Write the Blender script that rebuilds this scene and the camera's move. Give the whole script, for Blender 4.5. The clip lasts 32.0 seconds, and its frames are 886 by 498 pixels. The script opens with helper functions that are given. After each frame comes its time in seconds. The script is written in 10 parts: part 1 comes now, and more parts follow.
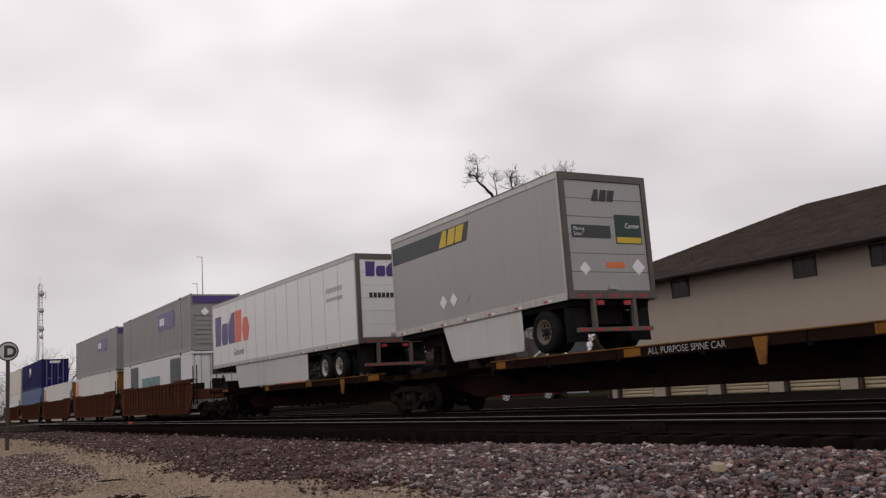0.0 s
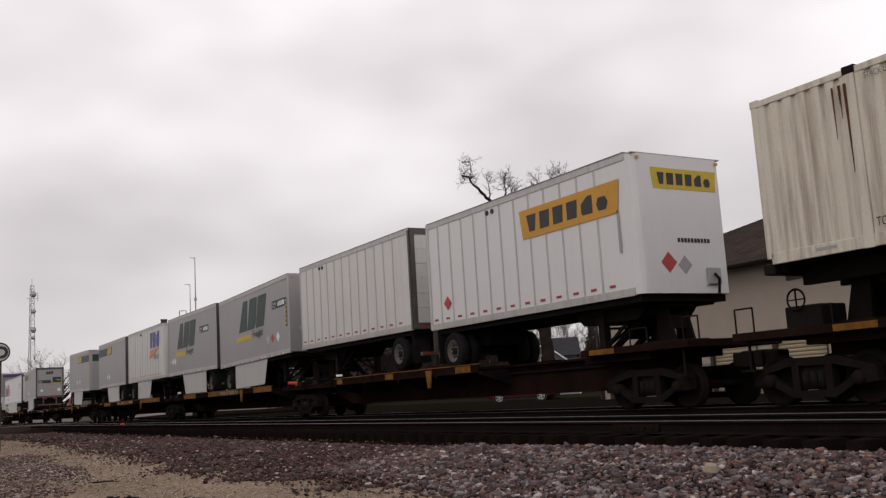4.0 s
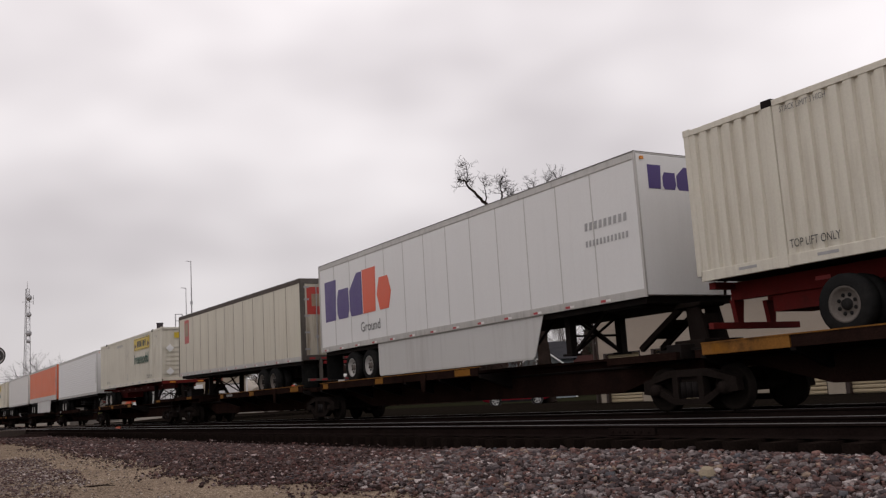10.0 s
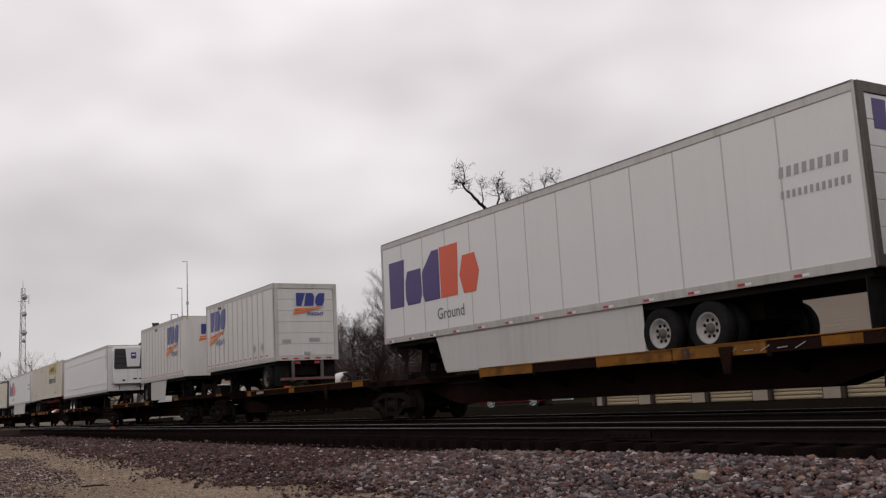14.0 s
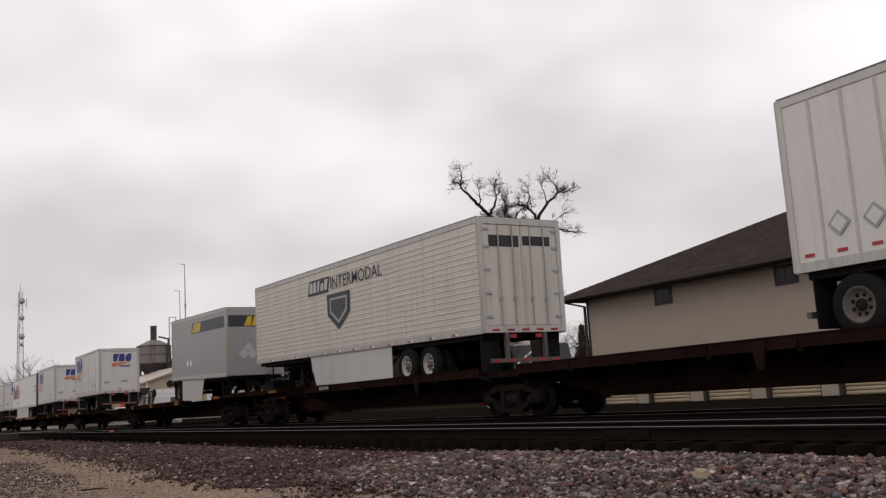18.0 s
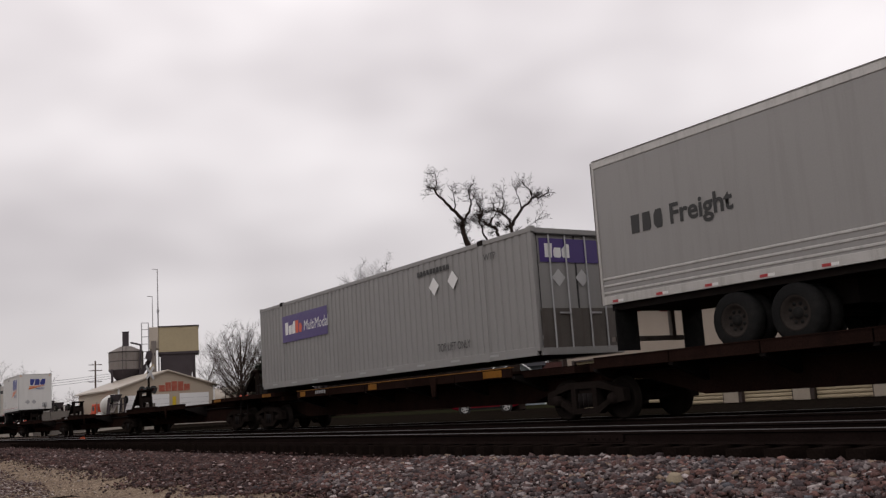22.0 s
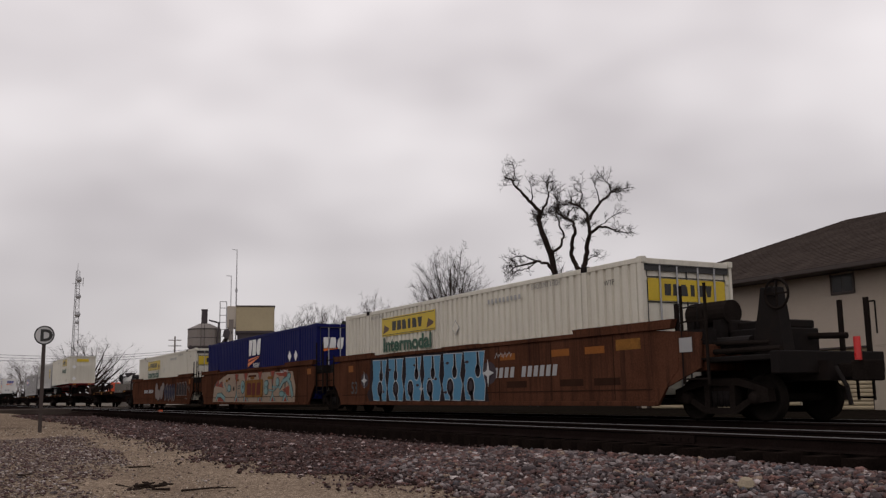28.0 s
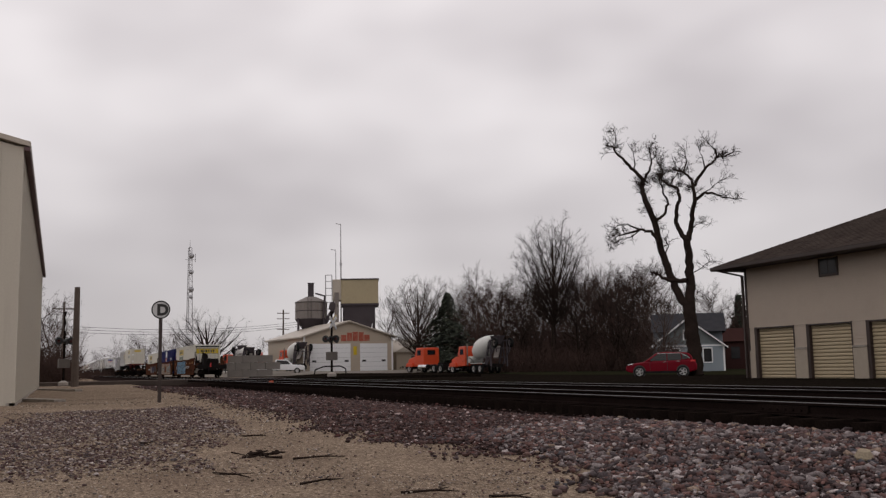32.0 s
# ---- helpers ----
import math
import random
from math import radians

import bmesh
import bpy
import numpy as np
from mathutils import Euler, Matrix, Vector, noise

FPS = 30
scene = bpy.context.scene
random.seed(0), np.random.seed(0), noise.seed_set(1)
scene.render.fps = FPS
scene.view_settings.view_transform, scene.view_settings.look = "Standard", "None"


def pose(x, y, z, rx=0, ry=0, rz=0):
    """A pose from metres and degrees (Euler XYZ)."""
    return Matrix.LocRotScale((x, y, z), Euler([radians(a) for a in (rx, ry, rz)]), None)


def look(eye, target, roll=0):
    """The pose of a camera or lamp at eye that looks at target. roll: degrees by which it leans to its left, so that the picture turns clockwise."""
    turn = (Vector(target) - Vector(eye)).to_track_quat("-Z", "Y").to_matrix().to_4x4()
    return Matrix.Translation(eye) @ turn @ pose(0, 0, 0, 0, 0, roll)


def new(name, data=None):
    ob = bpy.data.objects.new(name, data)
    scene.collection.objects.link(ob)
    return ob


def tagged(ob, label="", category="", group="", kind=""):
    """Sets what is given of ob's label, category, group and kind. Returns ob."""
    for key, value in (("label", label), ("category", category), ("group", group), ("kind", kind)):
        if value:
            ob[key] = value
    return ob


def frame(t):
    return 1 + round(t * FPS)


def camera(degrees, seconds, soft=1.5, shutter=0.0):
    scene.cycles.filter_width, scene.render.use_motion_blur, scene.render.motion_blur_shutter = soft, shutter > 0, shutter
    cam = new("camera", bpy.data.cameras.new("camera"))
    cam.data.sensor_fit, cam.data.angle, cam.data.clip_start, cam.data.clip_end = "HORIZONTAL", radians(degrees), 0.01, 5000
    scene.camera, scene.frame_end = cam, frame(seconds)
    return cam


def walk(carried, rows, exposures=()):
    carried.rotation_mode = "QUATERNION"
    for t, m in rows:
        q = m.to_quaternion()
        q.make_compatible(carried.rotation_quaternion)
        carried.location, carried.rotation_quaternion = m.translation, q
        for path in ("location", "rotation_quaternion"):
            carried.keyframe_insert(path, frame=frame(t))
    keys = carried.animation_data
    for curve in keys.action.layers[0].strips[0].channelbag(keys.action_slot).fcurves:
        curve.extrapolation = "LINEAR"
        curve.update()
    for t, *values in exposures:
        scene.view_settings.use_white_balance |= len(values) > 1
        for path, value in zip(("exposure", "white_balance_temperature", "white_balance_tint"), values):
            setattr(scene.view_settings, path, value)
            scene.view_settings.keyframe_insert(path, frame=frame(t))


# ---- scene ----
CAM_Z = 0.575          # eye above the rail heads, which lie at z = 0
ROWS = [
    (0, 59.4, 8.65, -3.47), (0.5, 59.36, 8.65, -3.39), (1, 59.36, 8.61, -3.31), (1.5, 59.29, 8.55, -3.39), (2, 59.25, 8.57, -3.39),
    (2.5, 59.13, 8.58, -3.22), (3, 59.08, 8.59, -3.45), (3.5, 59.03, 8.64, -3.25), (4, 58.98, 8.69, -3.47), (4.5, 58.9, 8.73, -3.31),
    (6.5, 58.86, 8.74, -3.25), (7, 58.86, 8.71, -3.31), (7.5, 58.87, 8.7, -3.27), (8, 58.85, 8.77, -3.43), (8.5, 58.77, 8.81, -3.38),
    (9, 58.72, 8.83, -3.49), (9.5, 58.71, 8.84, -3.48), (10, 58.74, 8.89, -3.49), (10.5, 58.72, 8.88, -3.51), (11, 58.66, 8.92, -3.44),
    (11.5, 58.65, 8.93, -3.31), (12, 58.65, 8.95, -3.03), (12.5, 58.59, 8.98, -3.05), (13, 58.56, 9.01, -3.19), (13.5, 58.55, 8.98, -3.08),
    (14, 58.52, 8.99, -3.16), (14.5, 58.49, 8.97, -3.04), (16.5, 58.42, 9.02, -3.42), (17, 58.38, 9.02, -3.53), (17.5, 58.35, 9.01, -3.46),
    (18, 58.37, 9.02, -3.61), (18.5, 58.4, 9.02, -3.44), (19, 58.35, 9.06, -3.79), (19.5, 58.06, 9.15, -4.17), (20, 57.57, 9.17, -3.94),
    (20.5, 57.31, 9.18, -3.44), (21, 57.37, 9.27, -2.97), (21.5, 57.29, 9.33, -3.4), (22, 56.8, 9.24, -3.84), (22.5, 56.51, 9.05, -3.77),
    (23, 56.8, 8.85, -3.71), (23.5, 57.25, 8.87, -3.64), (24, 57.35, 8.72, -3.66), (24.5, 57.21, 8.62, -3.6), (26.5, 57.61, 8.97, -3.07),
    (27, 57.14, 8.93, -2.96), (27.5, 56.8, 8.91, -2.57), (27.7, 56.94, 8.98, -1.95), (28, 61.46, 8.82, -0.92), (28.2, 63.82, 8.77, -0.62), (28.5, 66.33, 8.78, -0.51), (28.7, 67.04, 8.4, -0.6), (29, 68.74, 7.71, -0.74), (29.2, 68.87, 7.34, -0.84),
    (29.5, 68.55, 7.17, -1.05), (30, 68.19, 7.13, -1.22), (30.5, 67.9, 7.12, -1.17), (31, 67.89, 7.1, -0.98), (31.5, 67.85, 7.09, -0.96),
    (32, 67.71, 7.17, -1.13),
]


def aim(yaw, pitch, roll):
    return pose(0, 0, CAM_Z, 90 + pitch, 0, yaw) @ pose(0, 0, 0, 0, 0, roll)


cam = camera(50.5, 32.0, soft=1.3)
walk(cam, [(t, aim(y, p, r)) for t, y, p, r in ROWS],
     [(0.0, 0.13), (0.5, 0.11), (0.9, 0.0), (1.1, 0.0), (1.6, 0.12), (2.0, 0.13), (9.0, 0.09), (14.0, 0.02), (17.0, 0.02), (17.8, 0.16), (18.2, 0.16), (19.0, 0.02), (20.5, -0.12), (21.5, -0.12), (22.0, 0.03), (22.8, 0.18), (23.2, 0.18), (24.0, 0.02), (27.0, -0.08), (28.0, -0.10), (28.8, -0.22), (29.4, -0.22), (30.4, -0.12), (32.0, -0.10)])

# ---- world and light: bright overcast ----
world = bpy.data.worlds.new("overcast_sky")
scene.world = world
world.use_nodes = True
wn, wl = world.node_tree.nodes, world.node_tree.links
wn.clear()
w_out = wn.new("ShaderNodeOutputWorld")
w_bg = wn.new("ShaderNodeBackground")
w_sky = wn.new("ShaderNodeTexSky")
w_sky.sky_type = "NISHITA"
w_sky.sun_disc = False
w_sky.sun_elevation = radians(38)
w_sky.sun_rotation = radians(150)
w_skyk = wn.new("ShaderNodeVectorMath")
w_skyk.operation = "SCALE"
w_skyk.inputs["Scale"].default_value = 0.06
w_co = wn.new("ShaderNodeTexCoord")
w_map = wn.new("ShaderNodeMapping")
w_map.inputs["Scale"].default_value = (1.0, 1.0, 2.0)
w_map.inputs["Rotation"].default_value = (0, 0, 0.6)
w_noise = wn.new("ShaderNodeTexNoise")
w_noise.inputs["Scale"].default_value = 2.1
w_noise.inputs["Detail"].default_value = 3.0
w_noise.inputs["Roughness"].default_value = 0.5
w_noise.inputs["Distortion"].default_value = 0.0
w_cloud = wn.new("ShaderNodeValToRGB")
w_cloud.color_ramp.elements[0].position = 0.34
w_cloud.color_ramp.elements[0].color = (0.575, 0.53, 0.545, 1)
w_cloud.color_ramp.elements[1].position = 0.66
w_cloud.color_ramp.elements[1].color = (0.96, 0.905, 0.915, 1)
w_sep = wn.new("ShaderNodeSeparateXYZ")
w_el = wn.new("ShaderNodeMapRange")
w_el.inputs["From Min"].default_value = 0.0
w_el.inputs["From Max"].default_value = 0.46
w_el.inputs["To Min"].default_value = 0.70
w_el.inputs["To Max"].default_value = 1.22
w_lift = wn.new("ShaderNodeVectorMath")
w_lift.operation = "SCALE"
w_mix = wn.new("ShaderNodeMix")
w_mix.data_type = "RGBA"
w_mix.inputs["Factor"].default_value = 0.94
wl.new(w_co.outputs["Generated"], w_map.inputs["Vector"])
wl.new(w_map.outputs["Vector"], w_noise.inputs["Vector"])
wl.new(w_noise.outputs["Fac"], w_cloud.inputs["Fac"])
wl.new(w_co.outputs["Generated"], w_sep.inputs["Vector"])
wl.new(w_sep.outputs["Z"], w_el.inputs["Value"])
wl.new(w_cloud.outputs["Color"], w_lift.inputs[0])
wl.new(w_el.outputs["Result"], w_lift.inputs["Scale"])
wl.new(w_sky.outputs["Color"], w_skyk.inputs[0])
wl.new(w_skyk.outputs["Vector"], w_mix.inputs["A"])
wl.new(w_lift.outputs["Vector"], w_mix.inputs["B"])
wl.new(w_mix.outputs["Result"], w_bg.inputs["Color"])
w_bg.inputs["Strength"].default_value = 1.0
wl.new(w_bg.outputs["Background"], w_out.inputs["Surface"])

sun_data = bpy.data.lights.new("sun", "SUN")
sun_data.energy = 0.2
sun_data.angle = radians(25)
sun_data.color = (1.0, 0.97, 0.94)
sun = new("sun", sun_data)
sun.matrix_world = look((0, 0, 60), (-22, 34, 25))

# ---- materials ----
MATS = {}


def mat(name, color, rough=0.6, metal=0.0, var=0.12, scale=3.0, fine=40.0, bump=0.15, dirt=0.0, dirt_color=(0.06, 0.05, 0.042),
        streak=False, coat=0.0):
    """A painted, stony or metal surface: broad stains, fine grain, relief, and optional dirt (as streaks that run down)."""
    m = bpy.data.materials.new(name)
    m.use_nodes = True
    n, l = m.node_tree.nodes, m.node_tree.links
    b = n["Principled BSDF"]
    b.inputs["Roughness"].default_value = rough
    b.inputs["Metallic"].default_value = metal
    b.inputs["Coat Weight"].default_value = coat
    if rough >= 0.65 and metal < 0.3:
        b.inputs["Specular IOR Level"].default_value = 0.0 if rough >= 0.8 else 0.08      # dusty, unpolished
    co = n.new("ShaderNodeTexCoord")
    big = n.new("ShaderNodeTexNoise")
    big.inputs["Scale"].default_value = scale
    big.inputs["Detail"].default_value = 6
    small = n.new("ShaderNodeTexNoise")
    small.inputs["Scale"].default_value = fine
    small.inputs["Detail"].default_value = 3
    l.new(co.outputs["Object"], big.inputs["Vector"])
    l.new(co.outputs["Object"], small.inputs["Vector"])
    both = n.new("ShaderNodeMath")
    both.operation = "ADD"
    l.new(big.outputs["Fac"], both.inputs[0])
    l.new(small.outputs["Fac"], both.inputs[1])
    rng = n.new("ShaderNodeMapRange")
    rng.inputs["From Min"].default_value = 0.6
    rng.inputs["From Max"].default_value = 1.4
    rng.inputs["To Min"].default_value = 1.0 - var
    rng.inputs["To Max"].default_value = 1.0 + var
    l.new(both.outputs["Value"], rng.inputs["Value"])
    tint = n.new("ShaderNodeVectorMath")
    tint.operation = "SCALE"
    tint.inputs[0].default_value = color
    l.new(rng.outputs["Result"], tint.inputs["Scale"])
    last = tint.outputs["Vector"]
    if dirt > 0:
        sm = n.new("ShaderNodeMapping")
        sm.inputs["Scale"].default_value = (2.4, 2.4, 0.16) if streak else (0.9, 0.9, 0.9)
        dn = n.new("ShaderNodeTexNoise")
        dn.inputs["Scale"].default_value = 2.2
        dn.inputs["Detail"].default_value = 7
        dn.inputs["Roughness"].default_value = 0.65
        l.new(co.outputs["Object"], sm.inputs["Vector"])
        l.new(sm.outputs["Vector"], dn.inputs["Vector"])
        dr = n.new("ShaderNodeMapRange")
        dr.inputs["From Min"].default_value = 0.48
        dr.inputs["From Max"].default_value = 0.78
        dr.inputs["To Min"].default_value = 0.0
        dr.inputs["To Max"].default_value = dirt
        l.new(dn.outputs["Fac"], dr.inputs["Value"])
        mx = n.new("ShaderNodeMix")
        mx.data_type = "RGBA"
        mx.inputs["B"].default_value = (*dirt_color, 1)
        l.new(last, mx.inputs["A"])
        l.new(dr.outputs["Result"], mx.inputs["Factor"])
        last = mx.outputs["Result"]
    l.new(last, b.inputs["Base Color"])
    rr = n.new("ShaderNodeMapRange")
    rr.inputs["To Min"].default_value = max(0.05, rough - 0.12)
    rr.inputs["To Max"].default_value = min(1.0, rough + 0.12)
    l.new(big.outputs["Fac"], rr.inputs["Value"])
    l.new(rr.outputs["Result"], b.inputs["Roughness"])
    if bump > 0:
        bp = n.new("ShaderNodeBump")
        bp.inputs["Strength"].default_value = bump
        bp.inputs["Distance"].default_value = 0.02
        l.new(both.outputs["Value"], bp.inputs["Height"])
        l.new(bp.outputs["Normal"], b.inputs["Normal"])
    MATS[name] = m
    return m


def stone_mat(name, shades, rough=0.85):
    """Loose stones or leaves: each island takes one of the shades (share, colour)."""
    m = bpy.data.materials.new(name)
    m.use_nodes = True
    n, l = m.node_tree.nodes, m.node_tree.links
    b = n["Principled BSDF"]
    b.inputs["Roughness"].default_value = rough
    b.inputs["Specular IOR Level"].default_value = 0.2
    g = n.new("ShaderNodeNewGeometry")
    r = n.new("ShaderNodeValToRGB")
    r.color_ramp.interpolation = "CONSTANT"
    total, at = sum(w for w, c in shades), 0.0
    for i, (w, c) in enumerate(shades):
        e = r.color_ramp.elements[0] if i == 0 else r.color_ramp.elements.new(at)
        e.position = at
        e.color = (*c, 1)
        at += w / total
    r.color_ramp.elements.remove(r.color_ramp.elements[-1])
    l.new(g.outputs["Random Per Island"], r.inputs["Fac"])
    co = n.new("ShaderNodeTexCoord")
    t = n.new("ShaderNodeTexNoise")
    t.inputs["Scale"].default_value = 38
    t.inputs["Detail"].default_value = 4
    l.new(co.outputs["Object"], t.inputs["Vector"])
    k = n.new("ShaderNodeMapRange")
    k.inputs["From Min"].default_value = 0.3
    k.inputs["From Max"].default_value = 0.7
    k.inputs["To Min"].default_value = 0.6
    k.inputs["To Max"].default_value = 1.4
    l.new(t.outputs["Fac"], k.inputs["Value"])
    s = n.new("ShaderNodeVectorMath")
    s.operation = "SCALE"
    l.new(r.outputs["Color"], s.inputs[0])
    l.new(k.outputs["Result"], s.inputs["Scale"])
    l.new(s.outputs["Vector"], b.inputs["Base Color"])
    MATS[name] = m
    return m


def grain_mat(name, lo, hi, cell=70.0, stain=(0.07, 0.05, 0.04), much=0.7):
    """Packed grit: small cells of differing shade, stains at a metre's scale, fine relief."""
    m = bpy.data.materials.new(name)
    m.use_nodes = True
    n, l = m.node_tree.nodes, m.node_tree.links
    b = n["Principled BSDF"]
    b.inputs["Roughness"].default_value = 0.95
    b.inputs["Specular IOR Level"].default_value = 0.0
    co = n.new("ShaderNodeTexCoord")
    last, height = None, None
    for k, (sc, w) in enumerate(((cell, 0.5), (cell * 0.42, 0.35))):
        v = n.new("ShaderNodeTexVoronoi")
        v.inputs["Scale"].default_value = sc
        l.new(co.outputs["Object"], v.inputs["Vector"])
        sp = n.new("ShaderNodeSeparateColor")
        l.new(v.outputs["Color"], sp.inputs["Color"])
        mul = n.new("ShaderNodeMath")
        mul.operation = "MULTIPLY_ADD"
        mul.inputs[1].default_value = w
        mul.inputs[2].default_value = 0.0
        l.new(sp.outputs["Red"], mul.inputs[0])
        if last is None:
            last, height = mul.outputs["Value"], v.outputs["Distance"]
        else:
            l.new(last, mul.inputs[2])
            last = mul.outputs["Value"]
    ramp = n.new("ShaderNodeValToRGB")
    ramp.color_ramp.elements[0].color = (*lo, 1)
    ramp.color_ramp.elements[1].color = (*hi, 1)
    ramp.color_ramp.elements[0].position = 0.08
    ramp.color_ramp.elements[1].position = 0.85
    e = ramp.color_ramp.elements.new(0.5)
    e.color = (*[x + (y - x) * 0.36 for x, y in zip(lo, hi)], 1)
    l.new(last, ramp.inputs["Fac"])
    big = n.new("ShaderNodeTexNoise")
    big.inputs["Scale"].default_value = 0.55
    big.inputs["Detail"].default_value = 8
    big.inputs["Roughness"].default_value = 0.65
    l.new(co.outputs["Object"], big.inputs["Vector"])
    rng = n.new("ShaderNodeMapRange")
    rng.inputs["From Min"].default_value = 0.47
    rng.inputs["From Max"].default_value = 0.72
    rng.inputs["To Max"].default_value = much
    l.new(big.outputs["Fac"], rng.inputs["Value"])
    mx = n.new("ShaderNodeMix")
    mx.data_type = "RGBA"
    mx.inputs["B"].default_value = (*stain, 1)
    l.new(ramp.outputs["Color"], mx.inputs["A"])
    l.new(rng.outputs["Result"], mx.inputs["Factor"])
    l.new(mx.outputs["Result"], b.inputs["Base Color"])
    bp = n.new("ShaderNodeBump")
    bp.inputs["Strength"].default_value = 0.8
    bp.inputs["Distance"].default_value = 0.012
    l.new(height, bp.inputs["Height"])
    l.new(bp.outputs["Normal"], b.inputs["Normal"])
    MATS[name] = m
    return m


def glass_mat(name, color, rough=0.06):
    m = mat(name, color, rough, 0.0, 0.05, 2.0, 20.0, 0.0)
    m.node_tree.nodes["Principled BSDF"].inputs["Specular IOR Level"].default_value = 0.9
    return m


# paint and metal of the freight
WHITE = mat("white_trailer_paint", (0.63, 0.62, 0.595), 0.45, 0, 0.05, 0.8, 25, 0.05, 0.22, (0.30, 0.27, 0.23), True)
POST_WHITE = mat("riveted_white_post", (0.50, 0.485, 0.46), 0.5, 0, 0.10, 3, 30, 0.2, 0.5, (0.2, 0.17, 0.14), True)
WHITE_CLEAN = mat("clean_white_paint", (0.68, 0.68, 0.675), 0.4, 0, 0.03, 0.8, 25, 0.04, 0.1, (0.42, 0.40, 0.37), True)
CREAM = mat("cream_container_paint", (0.60, 0.57, 0.485), 0.55, 0, 0.07, 0.8, 25, 0.08, 0.4, (0.26, 0.20, 0.135), True)
CREAM_RUST = mat("rust_streaked_cream_paint", (0.62, 0.58, 0.48), 0.6, 0, 0.08, 0.8, 25, 0.08, 0.85, (0.16, 0.085, 0.045), True)
BEIGE = mat("beige_trailer_paint", (0.57, 0.535, 0.44), 0.5, 0, 0.06, 0.8, 25, 0.06, 0.45, (0.30, 0.24, 0.16), True)
SILVER = mat("dull_aluminium_panel", (0.335, 0.328, 0.322), 0.45, 0.2, 0.05, 0.7, 30, 0.04, 0.2, (0.20, 0.19, 0.18), True)
GREY_SMOOTH = mat("smooth_grey_trailer_panel", (0.275, 0.268, 0.26), 0.45, 0.1, 0.05, 0.7, 30, 0.05, 0.3, (0.15, 0.14, 0.13), True)
GREY_BOX = mat("grey_container_paint", (0.25, 0.245, 0.238), 0.55, 0, 0.05, 0.8, 25, 0.05, 0.25, (0.15, 0.14, 0.13), True)
BLUE_BOX = mat("navy_container_paint", (0.0075, 0.0095, 0.075), 0.66, 0, 0.1, 0.8, 25, 0.05, 0.2, (0.018, 0.018, 0.06), True)
ORANGE_BOX = mat("orange_trailer_paint", (0.62, 0.125, 0.035), 0.5, 0, 0.06, 0.8, 25, 0.06, 0.3, (0.34, 0.08, 0.035), True)
ALU = mat("worn_aluminium_rail", (0.47, 0.46, 0.44), 0.45, 0.35, 0.12, 4, 60, 0.10, 0.5, (0.17, 0.15, 0.135), True)
DIRTY_WHITE = mat("dirty_cream_white_paint", (0.57, 0.545, 0.485), 0.5, 0, 0.08, 0.8, 25, 0.06, 0.5, (0.24, 0.18, 0.12), True)
RUSTY_DOOR = mat("rust_streaked_door_paint", (0.50, 0.46, 0.38), 0.7, 0, 0.1, 0.8, 25, 0.1, 1.0, (0.10, 0.055, 0.028), True)
DULL_RAIL = mat("dull_brown_grey_rail", (0.10, 0.085, 0.075), 0.7, 0.1, 0.25, 4, 40, 0.1, 0.6, (0.05, 0.033, 0.025))
ROOF_EDGE = mat("dark_top_rail", (0.16, 0.15, 0.14), 0.5, 0.4, 0.15, 4, 40, 0.1)
BLACK = mat("black_underframe_steel", (0.011, 0.009, 0.0085), 0.75, 0.0, 0.3, 3, 40, 0.2, 0.5, (0.022, 0.014, 0.011))
TYRE = mat("black_tyre_rubber", (0.016, 0.016, 0.016), 0.85, 0, 0.25, 6, 60, 0.3, 0.4, (0.05, 0.045, 0.04))
CHROME_RIM = mat("polished_aluminium_rim", (0.55, 0.54, 0.53), 0.25, 0.8, 0.08, 6, 40, 0.03)
ALLOY = mat("bright_alloy", (0.46, 0.45, 0.44), 0.4, 0.3, 0.1, 6, 40, 0.05)
RIM = mat("white_steel_rim", (0.34, 0.33, 0.315), 0.55, 0.1, 0.15, 6, 40, 0.1, 0.6, (0.13, 0.105, 0.085))
SEAM = mat("grey_panel_seam", (0.46, 0.45, 0.43), 0.5, 0, 0.1, 3, 30, 0.1)
SEAM_BROWN = mat("brown_panel_seam", (0.20, 0.165, 0.12), 0.6, 0, 0.15, 3, 30, 0.1)
RIM_DARK = mat("grimy_dark_rim", (0.035, 0.030, 0.027), 0.8, 0.0, 0.25, 6, 40, 0.1)
RIM_DULL = mat("dusty_grey_rim", (0.13, 0.115, 0.103), 0.7, 0.1, 0.2, 6, 40, 0.1, 0.6, (0.06, 0.045, 0.036))
SKIRT = mat("pale_grey_side_skirt", (0.50, 0.495, 0.48), 0.5, 0, 0.06, 1, 30, 0.05, 0.35, (0.25, 0.22, 0.19), True)
RED_CHASSIS = mat("dark_red_chassis_paint", (0.12, 0.013, 0.012), 0.65, 0, 0.2, 2, 30, 0.1, 0.6, (0.035, 0.016, 0.013))
RED_TAPE = mat("red_reflector_tape", (0.36, 0.03, 0.035), 0.35, 0, 0.1)
WHITE_TAPE = mat("white_reflector_tape", (0.7, 0.7, 0.68), 0.35, 0, 0.06)
AMBER = mat("amber_reflector", (0.6, 0.22, 0.02), 0.3)
YELLOW_DECK = mat("weathered_yellow_deck_paint", (0.21, 0.095, 0.022), 0.75, 0, 0.3, 1.1, 30, 0.15, 1.0, (0.026, 0.015, 0.011))
BROWN_DECK = mat("rusty_brown_deck_paint", (0.019, 0.0105, 0.0085), 0.8, 0, 0.4, 1.2, 30, 0.2, 0.8, (0.008, 0.006, 0.0055))
